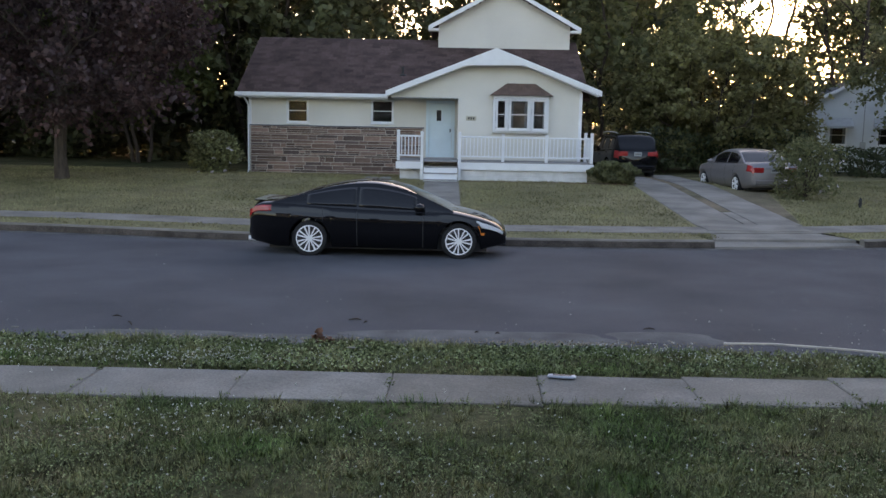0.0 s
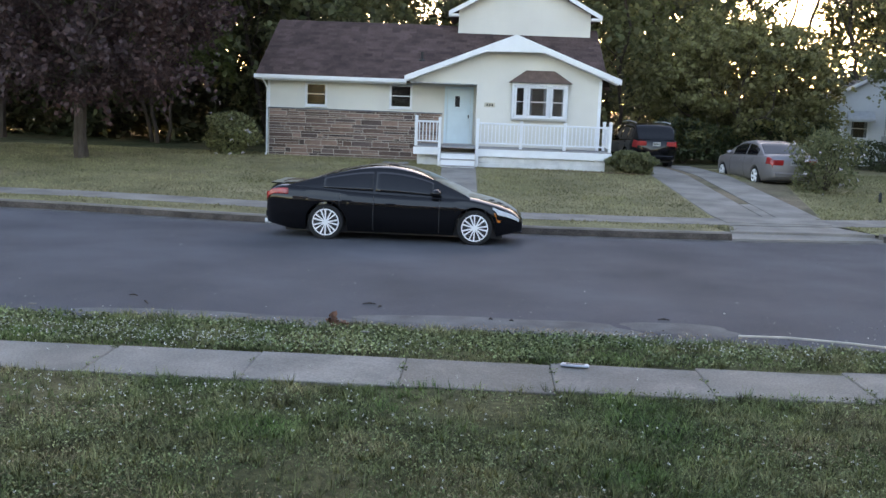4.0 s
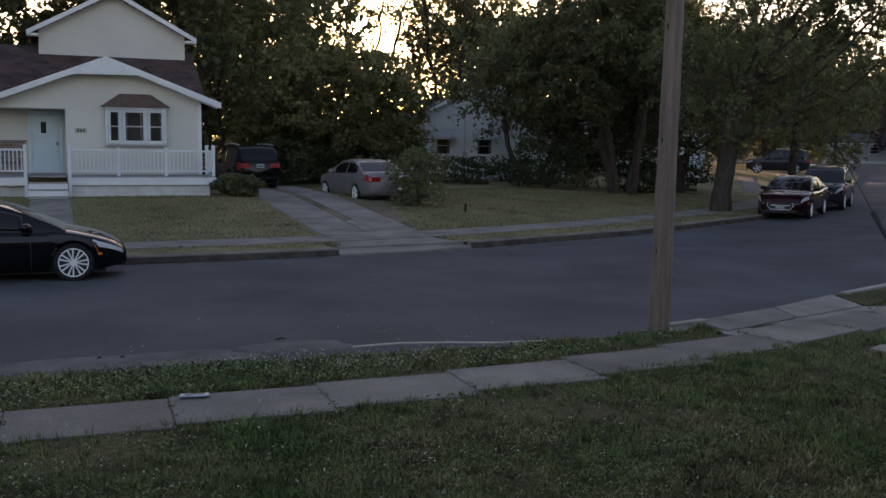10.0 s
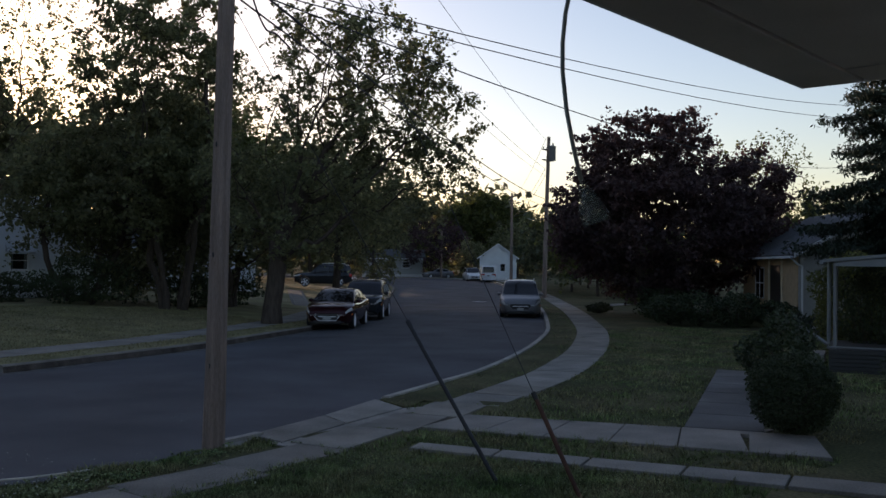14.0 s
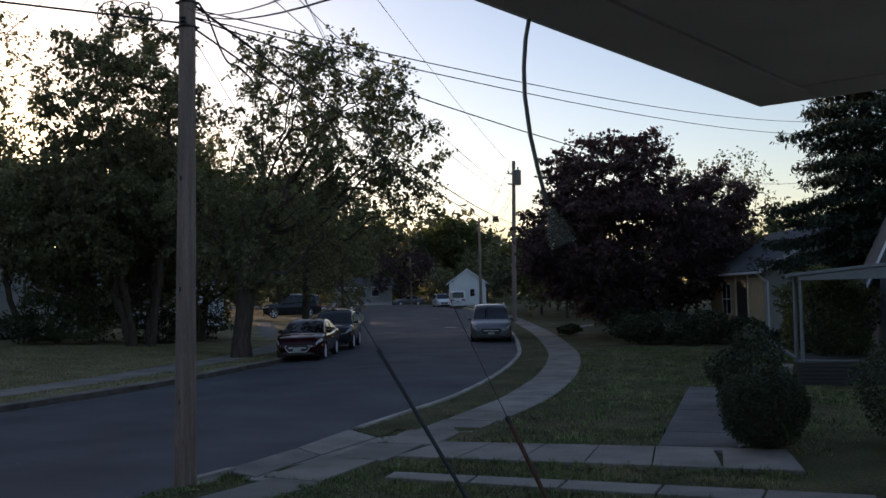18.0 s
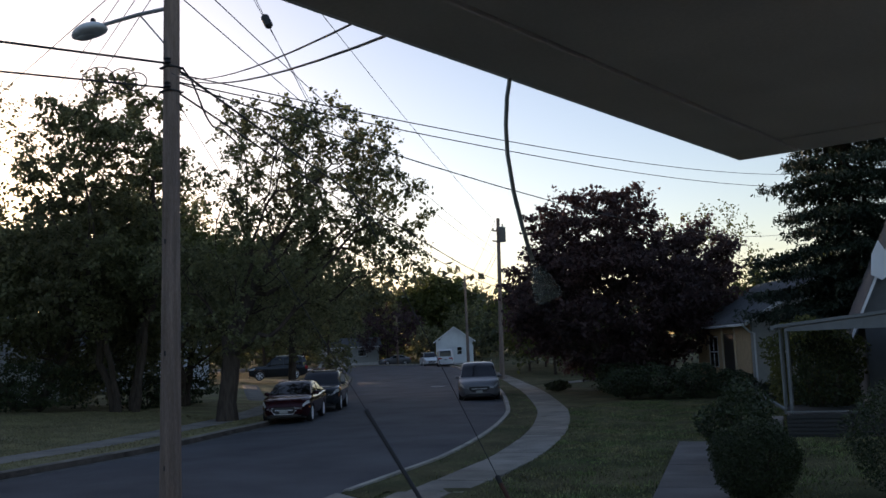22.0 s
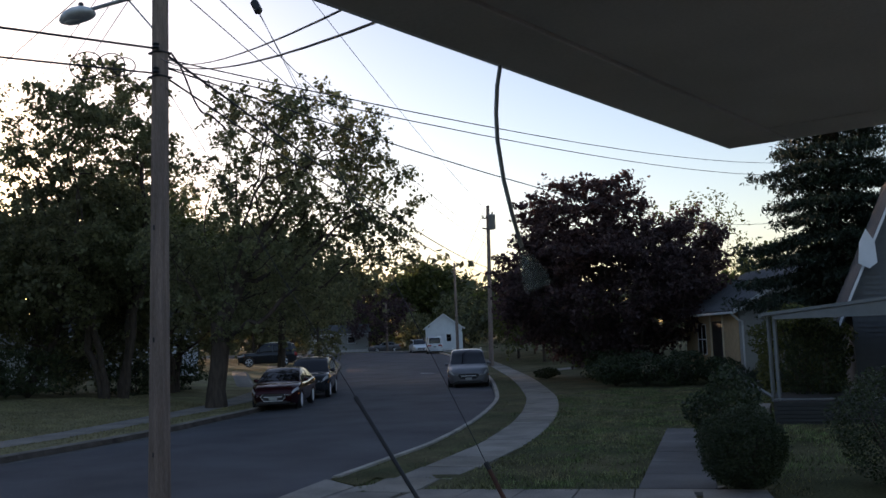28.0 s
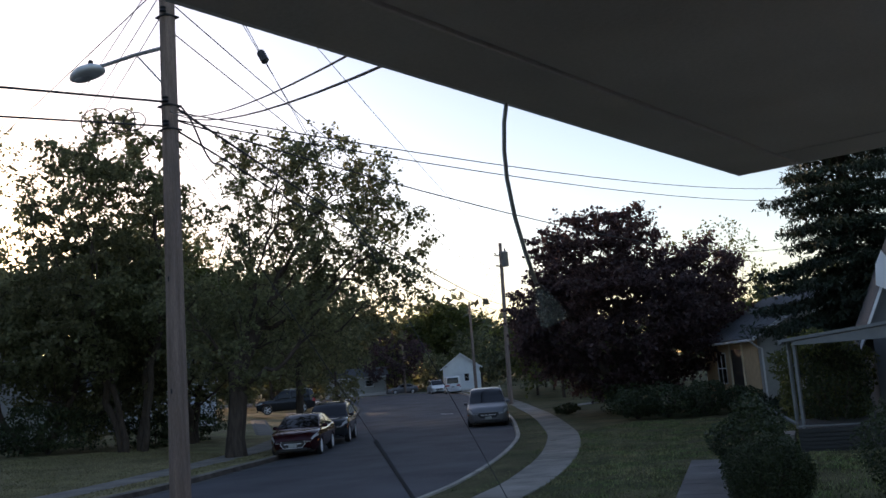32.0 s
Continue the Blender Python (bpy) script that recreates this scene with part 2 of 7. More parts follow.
def tube(points, radius, sides=6, bm=None):
    """A round rod along points; radius a number or one a point."""
    bm = bm or bmesh.new()
    pts = [Vector(p) for p in points]
    rad = radius if isinstance(radius, (list, tuple)) else [radius] * len(pts)
    rings = []
    for i, p in enumerate(pts):
        d = (pts[min(i + 1, len(pts) - 1)] - pts[max(i - 1, 0)]).normalized()
        u = d.cross(Vector((0.0, 0.0, 1.0)) if abs(d.z) < 0.9 else Vector((1.0, 0.0, 0.0))).normalized()
        w = d.cross(u)
        rings.append([bm.verts.new(p + (u * math.cos(k * math.tau / sides) + w * math.sin(k * math.tau / sides)) * rad[i]) for k in range(sides)])
    for r0, r1 in zip(rings, rings[1:]):
        for k in range(sides):
            bm.faces.new((r0[k], r0[(k + 1) % sides], r1[(k + 1) % sides], r1[k]))
    bm.faces.new(rings[0][::-1])
    bm.faces.new(rings[-1])
    return bm


def lathe(profile, sides=20, axis="z", bm=None, centre=(0, 0, 0), ring=False):
    """Turns (radius, height) pairs round an axis; ring: the outline closes on itself and leaves the middle open."""
    bm = bm or bmesh.new()
    rings = []
    for r, h in profile:
        row = []
        for k in range(sides):
            a = k * math.tau / sides
            c, s = math.cos(a) * r, math.sin(a) * r
            p = {"z": (c, s, h), "y": (c, h, s), "x": (h, c, s)}[axis]
            row.append(bm.verts.new(Vector(p) + Vector(centre)))
        rings.append(row)
    fs = []
    for r0, r1 in zip(rings, rings[1:] + rings[:1] if ring else rings[1:]):
        for k in range(sides):
            fs.append(bm.faces.new((r0[k], r0[(k + 1) % sides], r1[(k + 1) % sides], r1[k])))
    if not ring:
        fs.append(bm.faces.new(rings[0][::-1]))
        fs.append(bm.faces.new(rings[-1]))
    bmesh.ops.recalc_face_normals(bm, faces=fs)
    return bm


def quads(name, verts, n_side):
    """A mesh of loose faces with n_side corners each, from an array of corners."""
    count = len(verts) // n_side
    me = bpy.data.meshes.new(name)
    me.vertices.add(len(verts))
    me.vertices.foreach_set("co", np.asarray(verts, dtype=np.float32).ravel())
    me.loops.add(count * n_side)
    me.loops.foreach_set("vertex_index", np.arange(count * n_side, dtype=np.int32))
    me.polygons.add(count)
    me.polygons.foreach_set("loop_start", np.arange(0, count * n_side, n_side, dtype=np.int32))
    me.update(calc_edges=True)
    return me


# ---- lie of the land ----
FAR_KERB = np.array([(-300, 24), (-60, 21.4), (-10, 20.3), (-4, 19.38), (1, 19.22), (5.6, 19.55), (9, 20.2), (11.5, 21.0), (15.5, 22.4), (20.3, 24.85),
                     (22, 25.7), (26, 28.2), (30, 31.4), (40, 39.9), (55, 53.3), (66, 64), (75, 74.5), (80, 86), (78, 104), (40, 260)], dtype=float)
NEAR_KERB = np.array([(-300, 14), (-60, 11), (-10, 10.05), (-5, 10.0), (0, 9.92), (4.4, 9.8), (7.3, 10.0), (9.4, 10.6), (11.2, 11.25), (13.5, 12.05), (15.9, 12.9),
                      (20, 14.85), (24.5, 17.35), (29.4, 20.45), (43, 30.4), (60, 44.0), (80, 61.3), (90, 70.5), (97, 79.5), (100, 92), (96, 112), (58, 262)], dtype=float)


def smooth_line(p, step):
    """The line through points p as an evenly stepped Catmull-Rom curve."""
    out = []
    for i in range(len(p) - 1):
        p0, p1, p2, p3 = p[max(i - 1, 0)], p[i], p[i + 1], p[min(i + 2, len(p) - 1)]
        length = np.linalg.norm(p2 - p1)
        m1 = (p2 - p0) / max(np.linalg.norm(p2 - p1) + np.linalg.norm(p1 - p0), 1e-6) * length
        m2 = (p3 - p1) / max(np.linalg.norm(p3 - p2) + np.linalg.norm(p2 - p1), 1e-6) * length
        n = max(1, int(length / step))
        for k in range(n):
            t = k / n
            out.append((2 * t**3 - 3 * t**2 + 1) * p1 + (t**3 - 2 * t**2 + t) * m1 + (-2 * t**3 + 3 * t**2) * p2 + (t**3 - t**2) * m2)
    out.append(p[-1])
    return np.array(out)


FAR_C, NEAR_C = smooth_line(FAR_KERB, 1.2), smooth_line(NEAR_KERB, 1.2)


def signed(line, x, y):
    """Distance from a line, positive on its left (far) side."""
    x, y = np.asarray(x, float).ravel(), np.asarray(y, float).ravel()
    best, side = np.full(x.shape, 1e9), np.zeros(x.shape)
    for a, b in zip(line[:-1], line[1:]):
        d = b - a
        t = np.clip(((x - a[0]) * d[0] + (y - a[1]) * d[1]) / (d @ d), 0, 1)
        dx, dy = x - a[0] - t * d[0], y - a[1] - t * d[1]
        dd = np.hypot(dx, dy)
        s = np.sign(d[0] * dy - d[1] * dx)
        near = dd < best
        best[near], side[near] = dd[near], s[near]
    return best * np.where(side == 0, 1, side)


def near_part(line, x):
    """The stretch of a line that lies near the span of x."""
    i = np.flatnonzero((line[:, 0] > np.min(x) - 45) & (line[:, 0] < np.max(x) + 45))
    return line[i[0]:i[-1] + 1] if len(i) > 1 else line


def road_z(x, y):
    r = np.hypot(x, y)
    return np.clip(r - 60, 0, None) * 0.0085


def land(x, y):
    """Height of the grass ground."""
    x, y = np.asarray(x, float).ravel(), np.asarray(y, float).ravel()
    f, n = signed(near_part(FAR_C, x), x, y), signed(near_part(NEAR_C, x), x, y)
    z = road_z(x, y)
    far = 0.13 + 0.060 * np.clip(f - 3.2, 0, 8.5)
    near = 0.12 + 0.0 * n
    out = np.where(f > 0, far, np.where(n < 0, near, -0.25))
    edge = ((f > -0.3) & (f <= 0.45)) | ((n < 0.3) & (n >= -0.45))
    return np.where(edge, -0.05, out) + z


def land1(x, y):
    return float(land([x], [y])[0])


def axis_steps(lo, hi, fine_lo, fine_hi, fine, grow=1.35):
    v = list(np.arange(fine_lo, fine_hi + 1e-6, fine))
    s = fine
    while v[-1] < hi:
        s *= grow
        v.append(v[-1] + s)
    s = fine
    while v[0] > lo:
        s *= grow
        v.insert(0, v[0] - s)
    return np.array(v)


gx, gy = axis_steps(-1800, 2200, -26, 62, 0.6), axis_steps(-1500, 2500, -6, 58, 0.6)
GX, GY = np.meshgrid(gx, gy)
GZ = land(GX, GY) - 0.03 + 0.025 * np.sin(GX.ravel() * 1.7 + GY.ravel() * 0.6) * np.cos(GY.ravel() * 1.3)
me = bpy.data.meshes.new("ground")
nx, ny = len(gx), len(gy)
idx = np.arange(nx * ny).reshape(ny, nx)
faces = np.stack([idx[:-1, :-1], idx[:-1, 1:], idx[1:, 1:], idx[1:, :-1]], -1).reshape(-1, 4)
me.from_pydata(np.stack([GX.ravel(), GY.ravel(), GZ], 1).tolist(), [], faces.tolist())
ground = tagged(link("ground", me, M_SOIL, smooth=True), "patchy green lawn ground reaching the horizon", "ground", kind="structure")


def normals(line):
    d = np.gradient(line, axis=0)
    d /= np.linalg.norm(d, axis=1)[:, None]
    return np.stack([-d[:, 1], d[:, 0]], 1)


def strip(name, line, profile, material, label, lo=-1e9, hi=1e9, zfun=None, category="", parent=None):
    """A band along a line; profile: (offset to the left, height) pairs."""
    nrm = normals(line)
    keep = (line[:, 0] >= lo) & (line[:, 0] <= hi)
    ln, nr = line[keep], nrm[keep]
    m = len(profile)
    vs, fs = [], []
    for p, q in zip(ln, nr):
        zb = float(road_z(p[0], p[1]))
        for off, h in profile:
            vs.append((p[0] + q[0] * off, p[1] + q[1] * off, h + zb))
    for i in range(len(ln) - 1):
        for k in range(m - 1):
            fs.append((i * m + k, (i + 1) * m + k, (i + 1) * m + k + 1, i * m + k + 1))
    if "kerb" in name and len(ln) > 1:
        fs.append(tuple(range(m)))
        fs.append(tuple((len(ln) - 1) * m + k for k in range(m)))
    s = bpy.data.meshes.new(name)
    s.from_pydata(vs, [], fs)
    b = bmesh.new()
    b.from_mesh(s)
    bmesh.ops.recalc_face_normals(b, faces=b.faces[:])
    if b.faces and sum(fc.normal.z for fc in b.faces) < 0:
        bmesh.ops.reverse_faces(b, faces=b.faces[:])
    b.to_mesh(s)
    b.free()
    ob = link(name, s, material, parent)
    return tagged(ob, label, category or name.split("_")[0], kind="structure")


# road surface between the kerbs
fs_ = smooth_line(FAR_KERB, 1.0)
ns_ = smooth_line(NEAR_KERB, 1.0)


vs, fcs = [], []
pairs = []
nn = normals(ns_)
for p, q in zip(ns_, nn):
    d = fs_ - p
    along = np.abs(d @ np.array([q[1], -q[0]]))
    k = int(np.argmin(along + 1e3 * (d @ q < 0)))
    pairs.append((p, fs_[k]))
for i, (p, q) in enumerate(pairs):
    for k in range(7):
        t = k / 6
        x, y = p * (1 - t) + q * t
        vs.append((x, y, float(road_z(x, y)) + 0.05 * (1 - (2 * t - 1)**2) - 0.02))
    if i:
        for k in range(6):
            a = (i - 1) * 7 + k
            fcs.append((a, a + 7, a + 8, a + 1))
me = bpy.data.meshes.new("road")
me.from_pydata(vs, [], fcs)
bmr = bmesh.new()
bmr.from_mesh(me)
bmesh.ops.recalc_face_normals(bmr, faces=bmr.faces[:])
if sum(fc.normal.z for fc in bmr.faces) < 0:
    bmesh.ops.reverse_faces(bmr, faces=bmr.faces[:])
bmr.to_mesh(me)
bmr.free()
road = tagged(link("road", me, M_ASPHALT, smooth=True), "grey asphalt residential street curving away", "road", kind="structure")

KERB = [(-0.02, -0.3), (0.0, 0.12), (0.02, 0.145), (0.15, 0.15), (0.16, -0.3)]
FAR_F, NEAR_F = smooth_line(FAR_KERB, 0.25), smooth_line(NEAR_KERB, 0.25)
strip("kerb_far", FAR_F, KERB, M_KERB, "worn grey concrete kerb along the far lawn", -300, 5.7)
strip("kerb_far_east", FAR_F, KERB, M_KERB, "worn grey concrete kerb past the driveway", 8.9, 300)
KERBN = [(-o, h) for o, h in KERB]
# Thin strip over the kerb face for its dirt and painted shade.
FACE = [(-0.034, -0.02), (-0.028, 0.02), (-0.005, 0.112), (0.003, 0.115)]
strip("kerb_face", FAR_F, FACE, M_GRIMESHADE, "grimy kerb face above the gutter, darkened for shade too", -300, 5.7, category="kerb")
strip("kerb_face", FAR_F, FACE, M_GRIMESHADE, "grimy kerb face above the gutter, darkened for shade too", 8.9, 70, category="kerb")
strip("gutter", FAR_F, [(-0.33, -0.0128), (-0.16, -0.0125), (-0.03, -0.014)], M_GUTTER, "dusty gutter with pale grit along the kerb", -300, 70, category="gutter")
strip("kerb_near", NEAR_F, KERBN, M_KERBPALE, "pale concrete kerb beside the near verge", 6.95, 7.9)
DROP = [(-0.02, -0.3), (0.0, 0.02), (0.15, 0.035), (0.5, 0.085), (0.7, 0.06)]
strip("dropped_kerb_far", FAR_F, DROP, M_CONC_OLD, "low dropped kerb at the driveway mouth", 5.6, 9.3)
strip("dropped_kerb_near", NEAR_F, [(-o, h) for o, h in ((-0.02, -0.3), (0.0, 0.075), (0.02, 0.095), (0.16, 0.10), (0.19, 0.06))], M_KERBPALE, "low dropped kerb at the driveway mouth", 7.0, 12.2)
strip("lawn_far", FAR_C, [(2.74, 0.128), (3.2, 0.13), (5.0, 0.238), (8.0, 0.418), (11.7, 0.64), (15.5, 0.64)], M_DRY, "dry tan-green lawn across the street", -60, 60)
strip("kerb_near_east", NEAR_F, KERBN, M_KERBPALE, "pale concrete kerb on the outside of the bend", 11.4, 300)
strip("verge_far", FAR_F, [(0.15, 0.11), (0.7, 0.14), (1.5, 0.135)], M_DRY, "dry mown grass verge", -300, 5.8)
strip("verge_far_east", FAR_F, [(0.15, 0.11), (0.7, 0.14), (1.5, 0.135)], M_DRY, "dry mown grass verge", 8.8, 300)
strip("sidewalk_far", FAR_C, [(1.45, 0.02), (1.46, 0.145), (2.75, 0.15), (2.76, 0.02)], M_CONC_OLD, "old grey concrete sidewalk", -300, 300)
strip("verge_near", NEAR_C, [(-0.05, -0.02), (-0.25, 0.07), (-0.7, 0.105), (-1.5, 0.095)], M_SOIL, "green clover verge", -300, 7.6)
strip("verge_near_east", NEAR_F, [(-0.15, 0.11), (-0.75, 0.125), (-1.3, 0.085)], M_SOIL, "green grass verge", 11.3, 300)

# ---- paving ----


def slab(name, corners, z, thick, material, parent=None, gap=0.012, zf=None):
    """A flat slab with a bevelled top over four corners, its edge drawn in by gap."""
    c = sum((Vector((*p, 0)) for p in corners), Vector()) / len(corners)
    b = bmesh.new()
    rings = []
    for inset, h in ((gap, z - thick), (gap, z - 0.008), (gap + 0.01, z)):
        ring = []
        for p in corners:
            v = Vector((*p, 0))
            d = (c - v)
            ring.append(b.verts.new(v + d.normalized() * inset * 1.4 + Vector((0, 0, h + (zf(*p) if zf else 0)))))
        rings.append(ring)
    n = len(corners)
    for r0, r1 in zip(rings, rings[1:]):
        for k in range(n):
            b.faces.new((r0[k], r0[(k + 1) % n], r1[(k + 1) % n], r1[k]))
    b.faces.new(rings[-1])
    bmesh.ops.recalc_face_normals(b, faces=b.faces[:])
    return link(name, b, material, parent)


rng = np.random.default_rng(5)
walk_near = thing("sidewalk_near", 0, 0, 0, 0, "pale concrete sidewalk of square slabs with open joints", "sidewalk", kind="structure")
near_fine = smooth_line(NEAR_KERB, 0.2)
seg = np.concatenate([[0], np.cumsum(np.linalg.norm(np.diff(near_fine, axis=0), axis=1))])
s0 = float(np.interp(-3.12, near_fine[:, 0], seg))
nrm_n = normals(near_fine)


def inner(x):
    """Distance from the kerb to the near edge of the verge."""
    return np.interp(x, [-5, 0, 4.3, 7.6, 12, 20, 28], [1.48, 1.46, 1.1, 0.76, 1.14, 1.18, 1.12])


def outer(x):
    """Distance from the kerb to the lawn side of the sidewalk."""
    return np.interp(x, [-5, 0, 4.3, 6.8, 8.1, 12, 20, 28], [2.38, 2.36, 1.95, 1.6, 1.6, 2.16, 2.24, 2.2])


def near_at(s, off):
    p = np.array([np.interp(s, seg, near_fine[:, 0]), np.interp(s, seg, near_fine[:, 1])])
    q = np.array([np.interp(s, seg, nrm_n[:, 0]), np.interp(s, seg, nrm_n[:, 1])])
    return tuple(p - q * off)


for k in range(-12, 66):
    a, b_ = s0 + k * 1.345, s0 + (k + 1) * 1.345
    x = float(np.interp(a, seg, near_fine[:, 0]))
    i0, o0 = inner(x), outer(x)
    zz = 0.115 + float(rng.uniform(-0.006, 0.006)) + float(road_z(*near_at(a, 2)))
    slab("slab", [near_at(a, i0), near_at(b_, i0), near_at(b_, o0), near_at(a, o0)], zz, 0.1, M_CONC, walk_near, 0.003)

strip("sidewalk_near_far_end", smooth_line(NEAR_KERB, 1.0), [(-1.3, 0.02), (-1.31, 0.12), (-2.44, 0.12), (-2.45, 0.02)], M_CONC, "pale concrete sidewalk running up the street", 78, 300)

apron = thing("driveway_apron", 0, 0, 0, 0, "cracked pale concrete driveway apron meeting the street", "driveway", kind="structure")
slab("slab", [(7.75, 10.1), (9.5, 10.6), (9.25, 9.85), (7.7, 9.38)], 0.122, 0.2, M_CONC, apron)
slab("slab", [(9.5, 10.6), (11.25, 11.28), (10.9, 10.3), (9.25, 9.85)], 0.125, 0.2, M_CONC, apron)
slab("grass_corner", [(11.3, 11.25), (12.5, 11.72), (12.2, 10.8), (10.95, 10.3)], 0.119, 0.2, M_SOIL, apron)
slab("slab", [(7.55, 9.5), (11.0, 10.35), (11.5, 10.1), (7.8, 8.6)], 0.105, 0.2, M_CONC, apron)
strips = thing("ribbon_driveway", 0, 0, 0, 0, "two concrete driveway strips with grass between", "driveway", kind="structure")
for k in range(5):
    u0, u1 = k / 4, (k + 1) / 4
    def mixp(p, q, u):
        return (p[0] + (q[0] - p[0]) * u, p[1] + (q[1] - p[1]) * u)
    slab("slab", [mixp((9.7, 8.85), (10.95, 5.6), u0), mixp((11.05, 9.1), (12.32, 6.24), u0), mixp((11.05, 9.1), (12.32, 6.24), u1), mixp((9.7, 8.85), (10.95, 5.6), u1)], 0.135, 0.1, M_CONC_OLD, strips)
    slab("slab", [mixp((8.5, 7.95), (9.75, 3.75), u0), mixp((8.85, 8.1), (10.3, 3.9), u0), mixp((8.85, 8.1), (10.3, 3.9), u1), mixp((8.5, 7.95), (9.75, 3.75), u1)], 0.135, 0.1, M_CONC, strips)
# Path concrete with the shade of that corner put into its colour.
M_PATH = mat("shade_dark_concrete", (0.13, 0.125, 0.12), 0.92, var=0.25, scale=1.0, bump=0.35, fine=0.15, fscale=50, per_object=0.1, spec=0.25)
slab("slab", [(12.2, 6.2), (12.6, 6.3), (13.1, 5.2), (12.5, 5.2)], 0.131, 0.1, M_CONC_OLD, strips)
slab("slab", [(11.26, 4.8), (12.66, 5.4), (12.98, 4.6), (11.6, 3.9)], 0.135, 0.1, M_CONC_OLD, strips)
path_n = thing("front_path_neighbour", 0, 0, 0, 0, "grey concrete front path beside a clipped bush", "path", kind="structure")
for k in range(6):
    u0, u1 = k / 6, (k + 1) / 6
    slab("slab", [mixp((12.34, 6.22), (19.95, 9.25), u0), mixp((12.34, 6.22), (19.95, 9.25), u1), mixp((12.75, 5.2), (20.2, 8.3), u1), mixp((12.75, 5.2), (20.2, 8.3), u0)], 0.14, 0.1, M_PATH, path_n)

# across the street: front walk and driveway of the cream house
path_h = thing("front_walk", 0, 0, 0, 0, "grey concrete front walk to the porch steps", "path", kind="structure")
for k in range(6):
    y0, y1 = 22.8 + k * 1.4, 22.8 + (k + 1) * 1.4
    x0, x1 = -0.62 - 0.02 * k, 0.38 + 0.0 * k
    slab("slab", [(x0, y0), (x1, y0), (x1, y1), (x0 - 0.02, y1)], 0.03, 0.15, M_CONC_OLD, path_h, 0.006, land1)
slab("slab", [(-0.75, 20.2), (0.5, 20.2), (0.42, 21.5), (-0.68, 21.5)], 0.15, 0.15, M_CONC_OLD, path_h)
M_EARTH = mat("bare_earth", (0.19, 0.145, 0.10), 0.95, var=0.35, scale=1.2, bump=0.5, bscale=40, fine=0.35, fscale=30, spec=0.15, tint=(0.13, 0.115, 0.07))
drive = thing("driveway", 0, 0, 0, 0, "stained concrete driveway rising past the porch", "driveway", kind="structure")
slab("slab", [(5.7, 20.0), (8.95, 20.45), (8.5, 21.7), (6.0, 21.5)], 0.125, 0.2, M_CONC_OLD, drive)
slab("slab", [(6.0, 21.5), (8.5, 21.7), (8.6, 23.2), (6.05, 23.0)], 0.165, 0.1, M_CONC_OLD, drive)
for k in range(7):
    y0, y1 = 23.0 + k * 2.1, 23.0 + (k + 1) * 2.1
    for xa, xb, surf in ((6.05, 7.3, M_CONC_OLD), (7.32, 7.62, M_EARTH if k else M_CONC_OLD), (7.64, 8.75, M_CONC_OLD)):
        sh = 0.012 * (y0 - 23)
        slab("slab", [(xa + sh, y0), (xb + sh, y0 + 0.1), (xb + sh + 0.02, y1 + 0.1), (xa + sh + 0.02, y1)], 0.035 if surf == M_CONC_OLD else 0.02, 0.15, surf, drive, 0.004, lambda x, y: land1(7.3, y))



def drape(name, corners, lift, material, label, category):
    """A thin sheet laid over the sloping ground between four corners."""
    a, b_, c, d = [np.array(p, float) for p in corners]
    b = bmesh.new()
    rows_ = []
    for i in range(15):
        u = i / 14
        p, q = a + (b_ - a) * u, d + (c - d) * u
        row = []
        for j in range(7):
            v = p + (q - p) * j / 6
            e = 0.0 if 0 < i < 14 and 0 < j < 6 else -0.06
            row.append(b.verts.new((v[0], v[1], land1(v[0], v[1]) + lift + e)))
        rows_.append(row)
    for r0, r1 in zip(rows_, rows_[1:]):
        for j in range(6):
            b.faces.new((r0[j], r0[j + 1], r1[j + 1], r1[j]))
    bmesh.ops.recalc_face_normals(b, faces=b.faces[:])
    if sum(fc.normal.z for fc in b.faces) < 0:
        bmesh.ops.reverse_faces(b, faces=b.faces[:])
    return tagged(link(name, b, material), label, category, kind="structure")


drape("bare_earth", [(8.7, 23.3), (8.85, 23.3), (10.6, 31.6), (8.85, 31.6)], 0.03, M_EARTH, "bare brown earth worn beside the driveway", "earth")
# sandy patches along the near edge of the asphalt


def patch(name, cx, cy, rx, ry, z, material, label, seed, category="stain"):
    r = np.random.default_rng(seed)
    n = 40
    b = bmesh.new()
    mid = b.verts.new((cx, cy, z))
    ph = r.uniform(0, 6.28, 5)
    def top(x, y):
        t = min(1, max(0, (y - 10.03) / 9.65))
        return 0.05 * (1 - (2 * t - 1)**2) - 0.02 + z
    rings = []
    for f_ in (0.4, 0.75, 1.0):
        ring = []
        for k in range(n):
            a = k * math.tau / n
            s = f_ * (1 + sum(0.16 / (j + 1) * math.sin((j + 2) * a + ph[j]) for j in range(5)))
            x_, y_ = cx + rx * s * math.cos(a), cy + ry * s * math.sin(a)
            ring.append(b.verts.new((x_, y_, top(x_, y_) if f_ < 1 else top(x_, y_) - z * 0.9)))
        rings.append(ring)
    mid.co.z = top(cx, cy)
    for k in range(n):
        b.faces.new((mid, rings[0][k], rings[0][(k + 1) % n]))
        for r0, r1 in zip(rings, rings[1:]):
            b.faces.new((r0[k], r1[k], r1[(k + 1) % n], r0[(k + 1) % n]))
    bmesh.ops.recalc_face_normals(b, faces=b.faces[:])
    return tagged(link(name, b, material), label, category, kind="structure")


